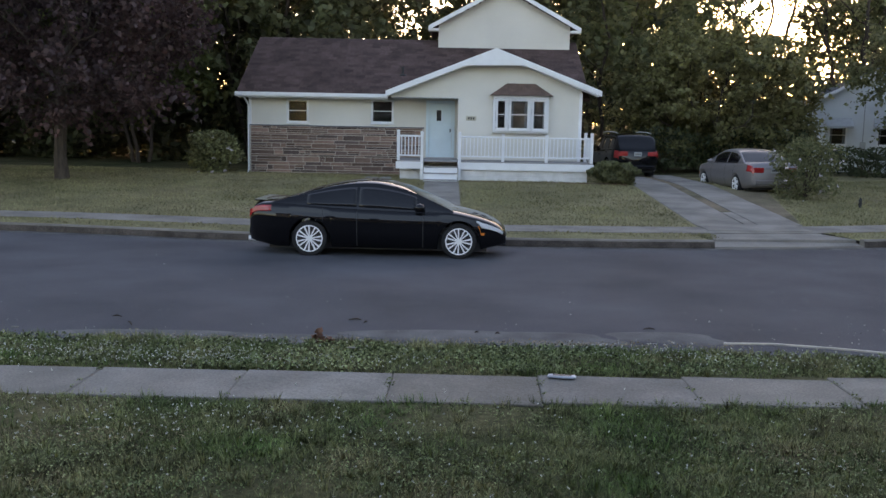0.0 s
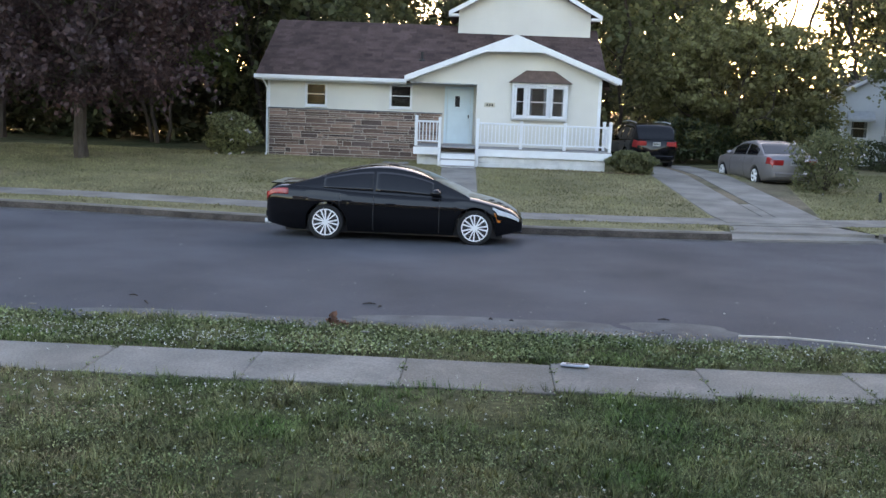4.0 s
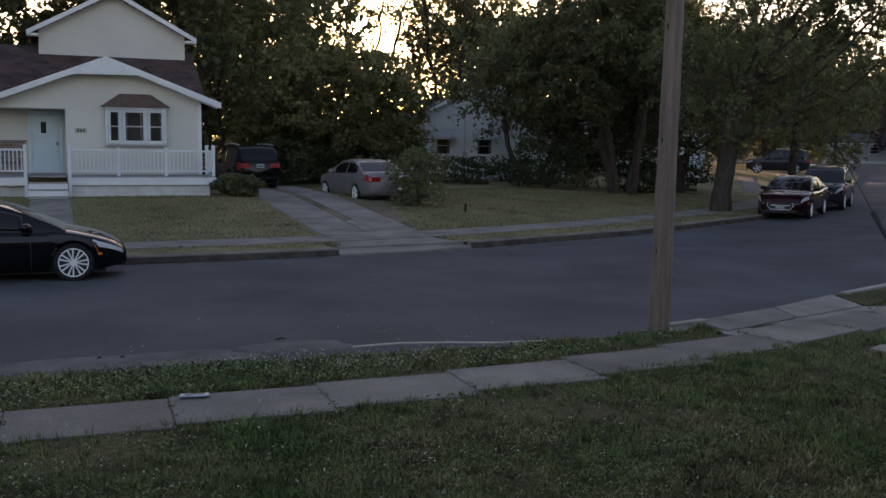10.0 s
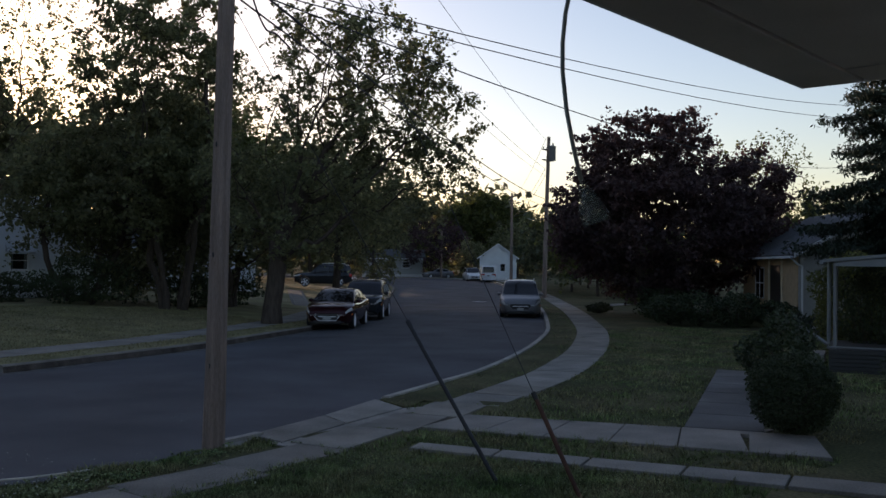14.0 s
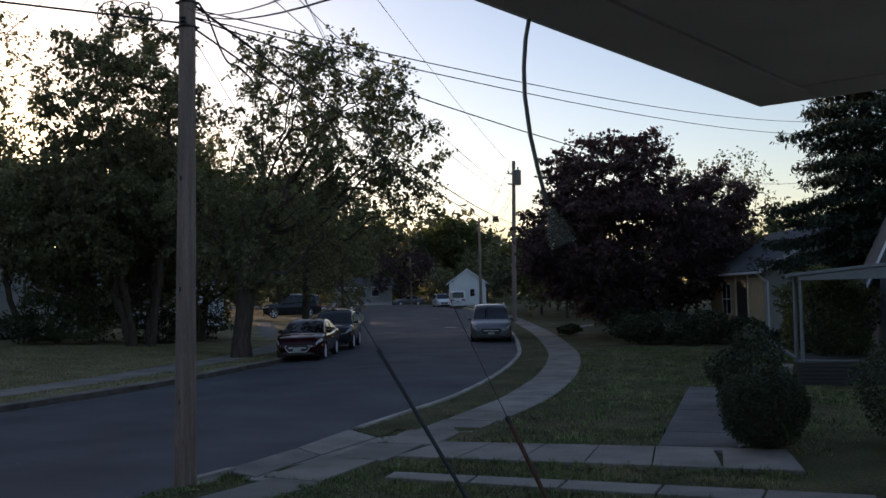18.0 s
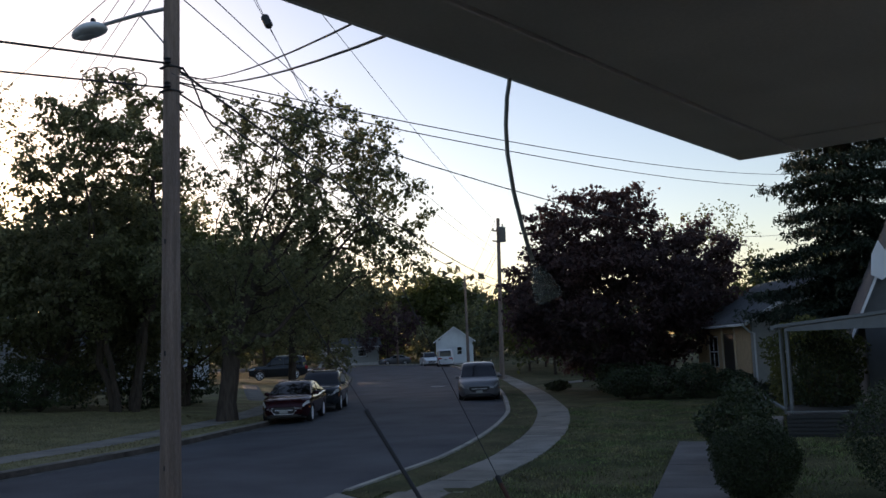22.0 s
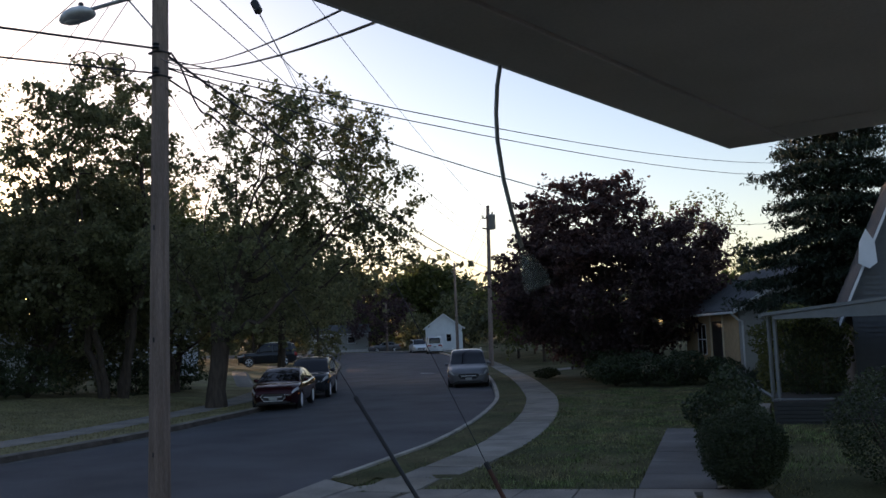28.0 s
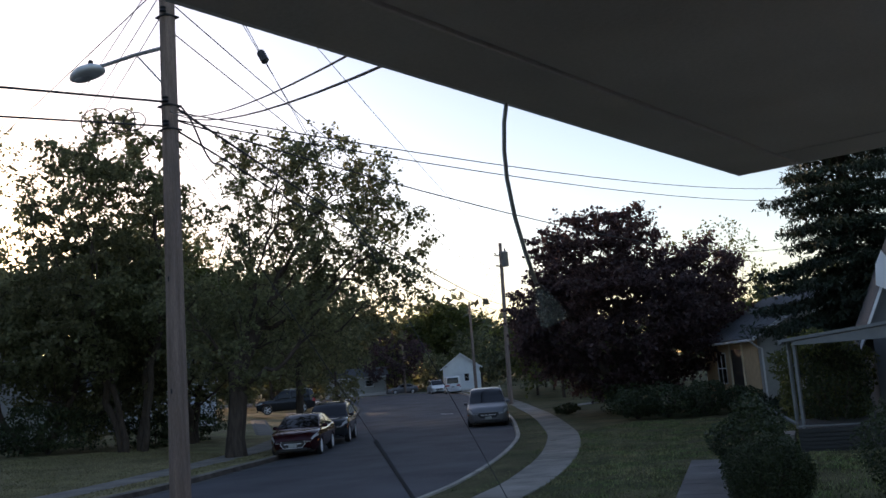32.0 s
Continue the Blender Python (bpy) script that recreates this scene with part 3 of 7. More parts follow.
# ---- grass ----


def blades(name, region, count, height, material, seed, label, zfun, lean=0.5, width=0.006, taken=None):
    """Loose grass blades over a region given by a test on random points."""
    r = np.random.default_rng(seed)
    x0, y0, x1, y1 = region
    x, y = r.uniform(x0, x1, count), r.uniform(y0, y1, count)
    if taken is not None:
        ok = taken(x, y)
        x, y = x[ok], y[ok]
    clump = 0.5 + 0.5 * np.sin(x * 2.3 + 1.7 * np.sin(y * 1.9)) * np.sin(y * 3.1 + np.sin(x * 1.3))
    n = len(x)
    h = height * r.uniform(0.45, 1.15, n) * (0.45 + 1.1 * clump)
    a, la = r.uniform(0, math.tau, n), r.uniform(0, math.tau, n)
    ln = h * r.uniform(0.1, lean * 2, n)
    w = width * r.uniform(0.6, 1.5, n)
    z = zfun(x, y)
    v = np.zeros((n, 3, 3), np.float32)
    v[:, 0] = np.stack([x - np.cos(a) * w, y - np.sin(a) * w, z], 1)
    v[:, 1] = np.stack([x + np.cos(a) * w, y + np.sin(a) * w, z], 1)
    v[:, 2] = np.stack([x + np.cos(la) * ln, y + np.sin(la) * ln, z + h], 1)
    ob = link(name, quads(name, v.reshape(-1, 3), 3), material)
    return tagged(ob, label, "grass", kind="stuff")


def near_off(x, y):
    return -signed(NEAR_C[(NEAR_C[:, 0] > -30) & (NEAR_C[:, 0] < 70)], x, y)


def near_lawn(x, y):
    d = near_off(x, y)
    dr = 9.7 + (8.9 - y) * 0.39
    in_a = (x > dr) & (x < dr + 1.36) & (y < 9.1)
    in_b = (x > 8.5 + (7.95 - y) * 0.298) & (x < 8.87 + (8.1 - y) * 0.345) & (y < 8.1)
    pth = (y < 6.22 + (x - 12.34) * 0.398) & (y > 5.2 + (x - 12.75) * 0.398) & (x > 12.3) & (x < 20.2)
    return (d > outer(x) - 0.02) & ~in_a & ~in_b & ~pth


def flat_land(x, y):
    return np.full(x.shape, 0.085)


blades("lawn_grass", (-5.5, 3.6, 9, 8.0), 330000, 0.036, M_GRASS, 11, "short green lawn grass with dry patches", flat_land, taken=near_lawn, width=0.0038, lean=0.8)
blades("lawn_grass", (5, 4.0, 34, 18), 150000, 0.06, M_GRASS, 12, "short green lawn grass beside the sidewalk", flat_land, taken=near_lawn, width=0.008)
blades("verge_grass", (-8, 8.2, 8, 10.6), 130000, 0.06, M_GRASS, 13, "clover and grass verge beside the street", flat_land, width=0.006,
       taken=lambda x, y: (near_off(x, y) > 0.24 - 0.1 * np.sin(x * 5)) & (near_off(x, y) < inner(x) - 0.02 + 0.04 * np.sin(x * 9)) & (x < 7.65))
blades("verge_grass", (10, 10, 45, 32), 60000, 0.07, M_GRASS, 14, "green grass verge on the bend", flat_land, width=0.009,
       taken=lambda x, y: (near_off(x, y) > 0.14) & (near_off(x, y) < inner(x) - 0.02) & (x > 10.7 + 0.4 * (y - 10.2)))
M_DRYBLADE = mat("dry_grass_blades", (0.25, 0.215, 0.125), 0.8, var=0.3, scale=0.6, per_island=0.5, tint=(0.18, 0.17, 0.08), spec=0.15)


def far_lawn(x, y):
    f = signed(FAR_C[(FAR_C[:, 0] > -40) & (FAR_C[:, 0] < 60)], x, y)
    walk_ = (x > -0.72) & (x < 0.42)
    dr = (x > 5.95 + 0.012 * (y - 23)) & (x < 8.75 + 0.012 * (y - 23))
    bare = (x > 8.6) & (x < 8.85 + 0.21 * (y - 23.2)) & (y > 23.2) & (y < 31.5)
    return (f > 0.12) & ~((f > 1.42) & (f < 2.8)) & ~walk_ & ~dr & ~bare


blades("far_lawn_grass", (-20, 20, 24, 36), 190000, 0.05, M_DRYBLADE, 15, "dry mown lawn grass across the street", land, taken=far_lawn, width=0.012)


def tufts(name, region, count, height, seed, label, taken):
    """Taller clumps of grass standing out of a lawn."""
    r = np.random.default_rng(seed)
    cx, cy = r.uniform(region[0], region[2], count), r.uniform(region[1], region[3], count)
    ok = taken(cx, cy)
    cx, cy = cx[ok], cy[ok]
    k = 16
    x, y = np.repeat(cx, k), np.repeat(cy, k)
    n = len(x)
    a = r.uniform(0, math.tau, n)
    d = r.uniform(0, 0.03, n)
    h = height * r.uniform(0.5, 1.2, n) * np.repeat(r.uniform(0.6, 1.3, len(cx)), k)
    ln = h * r.uniform(0.2, 1.0, n)
    w = 0.004
    z = np.full(n, 0.085)
    bx, by = x + np.cos(a) * d, y + np.sin(a) * d
    v = np.zeros((n, 3, 3), np.float32)
    v[:, 0] = np.stack([bx - np.sin(a) * w, by + np.cos(a) * w, z], 1)
    v[:, 1] = np.stack([bx + np.sin(a) * w, by - np.cos(a) * w, z], 1)
    v[:, 2] = np.stack([bx + np.cos(a) * ln, by + np.sin(a) * ln, z + h], 1)
    return tagged(link(name, quads(name, v.reshape(-1, 3), 3), M_GRASS), label, "grass", kind="stuff")


tufts("grass_tufts", (-5.5, 3.8, 12, 8.5), 6500, 0.085, 31, "taller green tufts in the lawn", near_lawn)
tufts("grass_tufts", (-7, 8.2, 7.6, 10.3), 2600, 0.085, 32, "taller clover tufts along the verge", lambda x, y: (near_off(x, y) > 0.15) & (near_off(x, y) < inner(x) - 0.05) & (x < 4))

# ---- trees and shrubs ----


def leaves(centres, spread, per, size, r, flat=0.6, droop=0.0, aspect=0.6):
    """Leaf faces scattered round centres: an array of corners, four a leaf."""
    c = np.repeat(centres, per, axis=0)
    s = np.repeat(np.broadcast_to(spread, (len(centres),)), per)
    n = len(c)
    p = c + np.clip(r.normal(0, 1, (n, 3)), -1.7, 1.7) * s[:, None] * np.array([1, 1, 0.75])
    nz = r.normal(0, 1, (n, 3)) * np.array([flat, flat, 1.0])
    nz /= np.linalg.norm(nz, axis=1)[:, None]
    u = np.cross(nz, r.normal(0, 1, (n, 3)))
    u /= np.linalg.norm(u, axis=1)[:, None]
    w = np.cross(nz, u)
    ln = size * r.uniform(0.6, 1.3, n)[:, None]
    wd = ln * aspect * 0.5
    out = np.stack([p - u * ln * 0.5, p + w * wd + nz * ln * 0.08, p + u * ln * 0.5 - nz * ln * droop, p - w * wd + nz * ln * 0.08], 1)
    return out.reshape(-1, 3)


def limb_line(a, b, sag, r, n=5):
    """A crooked limb from a to b."""
    t = np.linspace(0, 1, n)[:, None]
    p = a + (b - a) * t
    bow = np.sin(t * math.pi) * np.array([0, 0, sag])
    jig = r.normal(0, 0.05, (n, 3)) * np.linalg.norm(b - a) * np.sin(t * math.pi)
    return p + bow + jig


def grow(P, parent, pts, step, kill, r, up=0.1, rounds=60):
    """Grows twigs from the nodes P towards the points pts until each has been reached. Returns the nodes and their parents."""
    P, parent = [np.array(p, float) for p in P], list(parent)
    best, who = np.full(len(pts), 1e9), np.zeros(len(pts), int)
    kids = np.zeros(60000, int)
    fresh = 0
    for _ in range(rounds):
        arr = np.array(P[fresh:])
        d = np.linalg.norm(pts[:, None] - arr[None], axis=2)
        k = d.argmin(1)
        dm = d[np.arange(len(pts)), k]
        closer = dm < best
        best[closer], who[closer] = dm[closer], k[closer] + fresh
        keep = best > kill
        pts, best, who = pts[keep], best[keep], who[keep]
        if not len(pts):
            break
        fresh = len(P)
        for w in np.unique(who):
            if kids[w] > 5:
                best[who == w] = 0
                continue
            v = pts[who == w] - P[w]
            v /= np.linalg.norm(v, axis=1)[:, None]
            v = v[v @ v[r.integers(len(v))] > 0.45].sum(0)
            v = v / max(np.linalg.norm(v), 1e-6) + r.normal(0, 0.16, 3) + np.array([0, 0, up])
            P.append(P[w] + v / np.linalg.norm(v) * step)
            parent.append(int(w))
            kids[w] += 1
        if len(P) == fresh:
            break
    return np.array(P), np.array(parent)


def limbs(P, parent, rad, sides):
    """Tapered wood from node to node: an array of corners, four a face."""
    i = np.flatnonzero(parent >= 0)
    a, b, ra, rb = P[parent[i]], P[i], rad[parent[i]], rad[i]
    ra = np.minimum(ra, rb * 1.5)
    d = b - a
    d /= np.maximum(np.linalg.norm(d, axis=1), 1e-6)[:, None]
    b = b + d * rb[:, None] * 0.5
    u = np.cross(d, np.where(np.abs(d[:, 2:]) > 0.9, np.array([[1.0, 0, 0]]), np.array([[0, 0, 1.0]])))
    u /= np.linalg.norm(u, axis=1)[:, None]
    w = np.cross(d, u)
    out = []
    for k in range(sides):
        t0, t1 = k * math.tau / sides, (k + 1) * math.tau / sides
        e0, e1 = u * math.cos(t0) + w * math.sin(t0), u * math.cos(t1) + w * math.sin(t1)
        out.append(np.stack([a + e0 * ra[:, None], a + e1 * ra[:, None], b + e1 * rb[:, None], b + e0 * rb[:, None]], 1))
    return np.concatenate(out).reshape(-1, 3)


def sprays(P, D, per, twig, leaf, r, bunch=3, droop=0.15, layer=1.0, aspect=0.75):
    """Leaves set along short twigs that start from the points P and follow the ways D: an array of corners, four a leaf."""
    n = len(P) * bunch
    c, d = np.repeat(P, bunch, 0), np.repeat(D, bunch, 0)
    d = d * 0.55 + r.normal(0, 0.62, (n, 3)) * np.array([1, 1, layer]) - np.array([0, 0, droop])
    d /= np.linalg.norm(d, axis=1)[:, None]
    ln = twig * r.uniform(0.45, 1.25, n)
    c, d, ln = np.repeat(c, per, 0), np.repeat(d, per, 0), np.repeat(ln, per)
    m = n * per
    t = r.uniform(0.05, 1.0, m)
    p = c + d * (ln * t)[:, None] + r.normal(0, leaf * 0.38, (m, 3)) - np.array([0, 0, 1.0]) * (ln * t * t * droop)[:, None]
    u = d * 0.5 + r.normal(0, 0.75, (m, 3)) - np.array([0, 0, 0.25])
    u /= np.linalg.norm(u, axis=1)[:, None]
    nz = np.cross(u, np.cross(np.array([[0, 0, 1.0]]) + r.normal(0, 0.6, (m, 3)), u))
    nz /= np.maximum(np.linalg.norm(nz, axis=1), 1e-6)[:, None]
    w = np.cross(nz, u)
    sz = leaf * r.uniform(0.6, 1.3, m)[:, None]
    wd = sz * aspect * 0.5
    out = np.stack([p - u * sz * 0.5, p + w * wd + nz * sz * 0.1, p + u * sz * 0.5 - nz * sz * 0.06, p - w * wd + nz * sz * 0.1], 1)
    return out.reshape(-1, 3)


def tree(name, x, y, trunk_r, crown, label, seed, leafmat, n=300, per=6, leaf=0.16, twig=0.6, stems=1, fork=0.25, bunch=3, step=0.5, up=0.1,
         shell=0.5, gaps=0.0, droop=0.15, layer=1.0, barkmat=None, base_z=None, category="tree", group="", lean=0.3, tips=4):
    """crown: one or more (dx, dy, bottom, top, radius x, radius y), measured from the foot of the trunk. n: the twigs that fill it."""
    r = np.random.default_rng(seed)
    zb = land1(x, y) - 0.05 if base_z is None else base_z
    t = thing(name, x, y, zb, 0, label, category, group)
    crowns = crown if isinstance(crown, list) else [crown]
    vol = np.array([c[4] * c[5] * (c[3] - c[2]) for c in crowns])
    pts = []
    for c, share in zip(crowns, vol / vol.sum()):
        k = max(8, int(n * share))
        d = r.normal(0, 1, (k * 3, 3))
        d /= np.linalg.norm(d, axis=1)[:, None]
        q = shell + (1 - shell) * r.uniform(0, 1, k * 3)**0.6
        q *= 1 + 0.13 * np.sin(d[:, 0] * 6 + seed) * np.cos(d[:, 2] * 7 + d[:, 1] * 5)
        p = d * q[:, None] * np.array([c[4], c[5], (c[3] - c[2]) / 2]) + np.array([c[0], c[1], (c[2] + c[3]) / 2])
        hole = np.sin(p[:, 0] * 1.9 + seed) * np.sin(p[:, 1] * 1.7 + 2 * seed) + np.sin(p[:, 2] * 2.1 + p[:, 0])
        pts.append(p[np.argsort(hole + r.normal(0, 2.0 * (1 - gaps) + 0.01, len(p)))[:k]] if gaps else p[:k])
    pts = np.concatenate(pts)
    lo, hi = min(c[2] for c in crowns), max(c[3] for c in crowns)
    mid = np.average([[c[0], c[1]] for c in crowns], axis=0, weights=vol)
    wide = max(c[4] for c in crowns)
    fz = lo + (hi - lo) * fork
    P, parent = [], []
    for s in range(stems):
        a = s * math.tau / stems + r.uniform(0, 1)
        way = np.array([math.cos(a), math.sin(a), 0.0])
        foot = way * (trunk_r * 1.2 if stems > 1 else 0.0) + np.array([0, 0, -0.15])
        tip = np.array([mid[0] * fork, mid[1] * fork, fz]) + way * (wide * lean if stems > 1 else 0.0)
        k = max(3, int(fz / 0.7))
        for j in range(k + 1):
            parent.append(-1 if j == 0 else len(P) - 1)
            u = j / k
            P.append(foot + (tip - foot) * np.array([u**1.3, u**1.3, u]) + r.normal(0, 0.03 + 0.05 * (stems > 1), 3) * np.array([1, 1, 0]) * (0 < j))
    P, parent = grow(P, parent, pts, step, step * 0.8, r, up, 80)
    count = len(P)
    ends = np.ones(count, int)
    child = np.bincount(parent[parent >= 0], minlength=count)
    ends[child > 0] = 0
    far = np.zeros(count, int)
    for i in range(count - 1, -1, -1):
        if parent[i] >= 0:
            ends[parent[i]] += ends[i]
            far[parent[i]] = max(far[parent[i]], far[i] + 1)
    tr = trunk_r * (0.72 if stems > 1 else 1)
    e = max(1.5, math.log(max(ends.max(), 3)) / math.log(tr / 0.008))
    rad = 0.008 * np.maximum(ends, 1)**(1 / e)
    roots = np.flatnonzero(parent < 0)
    rad[roots] *= 1.35
    thick = rad > 0.06
    pa = parent.copy()
    v = limbs(P, np.where(thick, pa, -1), rad, 8)
    v2 = limbs(P, np.where(thick, -1, pa), rad, 4)
    part("trunk", quads("trunk", np.concatenate([v, v2]), 4), barkmat or M_BARK, t)
    leafy = np.flatnonzero((far < tips) & (parent >= 0))
    D = P[leafy] - P[parent[leafy]]
    D /= np.maximum(np.linalg.norm(D, axis=1), 1e-6)[:, None]
    ob = link("crown", quads("crown", sprays(P[leafy], D, per, twig, leaf, r, bunch, droop, layer), 4), leafmat, t)
    tagged(ob, kind="stuff")
    return t


def shrub(name, x, y, rx, ry, h, label, seed, leafmat, count=5000, leaf=0.07, round_=1.0, z=None, flowers=0, flowermat=None, rough=0.12, category="shrub", group=""):
    """A bush: stems inside and leaves near its uneven surface."""
    r = np.random.default_rng(seed)
    zb = land1(x, y) if z is None else z
    t = thing(name, x, y, zb, 0, label, category, group)
    wood = bmesh.new()
    for k in range(7):
        a = r.uniform(0, math.tau)
        tube(limb_line(np.array([0, 0, -0.05]), np.array([math.cos(a) * rx * 0.6, math.sin(a) * ry * 0.6, h * r.uniform(0.5, 0.85)]), 0, r, 4).tolist(), [0.03, 0.022, 0.016, 0.008], 5, wood)
    part("stem", wood, M_BARK, t)
    d = r.normal(0, 1, (count, 3))
    d /= np.linalg.norm(d, axis=1)[:, None]
    lump = 1 + rough * (np.sin(d[:, 0] * 4 + seed) * np.cos(d[:, 1] * 5) + np.sin(d[:, 2] * 6 + d[:, 0] * 3 + seed * 2))
    rad = r.uniform(0.35, 1, count)**0.35 * lump
    c = np.array([0, 0, h * 0.5]) + d * np.array([rx, ry, h * 0.5]) * rad[:, None]
    c[:, 2] = np.maximum(c[:, 2], 0.02)
    ob = link("foliage", quads("foliage", leaves(c, 0.02, 1, leaf, r, 0.9), 4), leafmat, t)
    tagged(ob, kind="stuff")
    if flowers:
        k = r.integers(0, count, flowers)
        c2 = np.array([0, 0, h * 0.5]) + d[k] * np.array([rx, ry, h * 0.5]) * (lump[k] * 1.02)[:, None]
        ob = link("blossom", quads("blossom", leaves(c2, 0.03, 4, leaf * 0.9, r, 1.0), 4), flowermat, t)
        tagged(ob, "pale blossom clusters", kind="stuff")
    return t


# clover leaves, weeds and thatch in the near grass
M_WEED = mat("clover_leaf", (0.11, 0.16, 0.062), 0.75, var=0.5, scale=1.1, per_island=0.8, tint=(0.20, 0.215, 0.10), spec=0.25)
M_THATCH = mat("dry_thatch", (0.30, 0.24, 0.15), 0.9, var=0.3, scale=6.0, per_island=0.6, spec=0.1)
wd_ = np.random.default_rng(51)


def sprinkle(n, region, taken, top):
    x, y = wd_.uniform(region[0], region[2], n), wd_.uniform(region[1], region[3], n)
    keep = wd_.uniform(0, 1, n) < 0.1 + 0.9 * np.clip(0.45 + 1.1 * np.sin(x * 2.1 + 2 * np.sin(y * 1.7)) * np.cos(y * 2.6 + 1.5 * np.sin(x * 1.1)), 0, 1)
    ok = taken(x, y) & keep
    x, y = x[ok], y[ok]
    return np.stack([x, y, 0.09 + wd_.uniform(0.2, 1, len(x)) * top], 1)


def on_verge(x, y):
    return (near_off(x, y) > 0.28) & (near_off(x, y) < inner(x) - 0.02) & (x < 7.6) & (np.sin(x * 7.3) * np.cos(y * 9.1) > (x - 3.0) * 0.5 - 1.2)


ca = sprinkle(170000, (-5.5, 3.8, 9.5, 8.3), near_lawn, 0.035)
tagged(link("lawn_clover", quads("lawn_clover", leaves(ca, 0.004, 1, 0.018, wd_, 0.45, aspect=0.8), 4), M_WEED), "small clover leaves and weeds in the lawn", "clover", kind="stuff")
ca = sprinkle(90000, (-7, 8.3, 7.6, 10.5), on_verge, 0.075)
tagged(link("verge_clover", quads("verge_clover", leaves(ca, 0.006, 1, 0.03, wd_, 0.45, aspect=0.85), 4), M_WEED), "dense clover leaves along the verge", "clover", kind="stuff")
cd_ = []
for x, y, sx, sy, n in ((0.6, 5.2, 0.5, 0.22, 1500), (-1.6, 5.0, 0.6, 0.2, 1400), (-2.4, 6.6, 0.5, 0.15, 700), (2.6, 4.8, 0.5, 0.2, 1100), (3.2, 6.4, 0.6, 0.2, 900), (5.2, 6.0, 0.7, 0.3, 1000), (-3.2, 5.6, 0.5, 0.2, 700), (-0.8, 9.75, 0.5, 0.08, 600), (-2.8, 9.8, 0.7, 0.08, 700), (1.5, 9.85, 0.8, 0.08, 700)):
    cd_.append(np.stack([wd_.normal(x, sx, n), wd_.normal(y, sy, n), 0.095 + wd_.uniform(0, 0.03, n)], 1))
cd_ = np.concatenate(cd_)
tagged(link("dry_thatch", quads("dry_thatch", leaves(cd_, 0.01, 1, 0.035, wd_, 0.5, aspect=0.22), 4), M_THATCH), "dry tan thatch lying in bare lawn patches", "thatch", kind="stuff")
# weeds rooted in the sidewalk joints
jw = []
for k in range(-5, 12):
    a = s0 + k * 1.345
    for j in range(int(wd_.integers(2, 6))):
        u = wd_.uniform(inner(k * 1.345 - 3.12) + 0.05, outer(k * 1.345 - 3.12) - 0.05)
        q = near_at(a + wd_.normal(0, 0.008), u)
        jw.append(np.stack([wd_.normal(q[0], 0.022, 16), wd_.normal(q[1], 0.03, 16), 0.118 + wd_.uniform(0, 0.012, 16)], 1))
tagged(link("joint_weeds", quads("joint_weeds", leaves(np.concatenate(jw), 0.004, 1, 0.02, wd_, 0.6, aspect=0.6), 4), M_WEED), "tiny weeds growing in the sidewalk joints", "weeds", kind="stuff")

# yard trees and street trees
tree("purple_plum_tree", -12.3, 30.2, 0.2, [(0.0, 0.4, 2.2, 9.8, 4.8, 4.4), (-0.5, -0.5, 1.7, 4.5, 4.6, 3.6)], "dark purple-leaved plum tree with low spreading crown", 21, M_LEAFRED, 500, 11, 0.19, 0.9, fork=0.1, bunch=7, shell=0.35)
tree("purple_plum_tree", -19.0, 29.0, 0.2, (0.0, 0.4, 1.3, 8.6, 4.6, 4.6), "dark purple-leaved plum tree on the lawn", 22, M_LEAFRED, 320, 9, 0.18, 0.85, fork=0.1, bunch=5, shell=0.35)
tree("spreading_tree", 12.0, 43.6, 0.28, [(0, 0, 0.6, 6.6, 4.4, 3.4), (0.5, -0.6, 0.3, 3.2, 4.2, 2.8)], "broad leafy tree with low-sun glow in its leaf colour beside the driveway", 23, M_LEAFSUNTINT, 700, 10, 0.22, 0.9, stems=3, fork=0.1, bunch=8, layer=0.35, shell=0.4)
tree("street_tree", 22.5, 28.1, 0.33, [(2.2, -2.2, 4.2, 12.6, 4.0, 4.0), (0.7, -0.6, 2.4, 7.6, 3.9, 3.6), (3.9, -3.9, 3.8, 9.8, 2.6, 2.6)], "tall upright street tree with fine sparse spring leaves", 124, M_LEAF, 1050, 8, 0.16, 0.6, stems=1, fork=0.06, bunch=5, step=0.42, shell=0.15, up=0.3, gaps=0.75, tips=4)
tree("maple_tree", 22.9, 35.2, 0.34, [(-0.5, 0.5, 4.5, 14.6, 3.6, 3.6), (-0.8, 0.8, 3.0, 9.5, 4.7, 4.2)], "tall broadleaf maple in front of the white house", 25, M_LEAF, 950, 9, 0.2, 0.8, stems=4, fork=0.18, bunch=7, step=0.5, shell=0.3, layer=0.5, gaps=0.55)
tree("dense_tree", 20.9, 39.5, 0.25, [(0.4, -0.4, 1.6, 8.0, 4.4, 3.8), (2.4, -1.6, 0.5, 5.4, 3.2, 2.6)], "dense low-branched tree hiding the white house corner", 26, M_LEAF, 850, 9, 0.19, 0.85, stems=3, fork=0.12, bunch=6, shell=0.4, layer=0.6)
tree("dense_tree", 27.5, 37.5, 0.25, (0.0, 0, 1.5, 7.2, 4.4, 3.8), "dense dark tree on the lawn", 27, M_LEAF, 560, 9, 0.2, 0.9, stems=2, fork=0.12, bunch=6, shell=0.35)
tree("tall_sparse_tree", 24.0, 57.0, 0.26, (0, 0, 5.0, 21.5, 6.6, 5.8), "tall sparse tree with fine leaves coloured as sunlit behind the white house", 128, M_LEAFSUNTINT, 480, 6, 0.22, 0.9, stems=3, fork=0.15, bunch=4, step=0.6, up=0.3, gaps=0.7, shell=0.2)
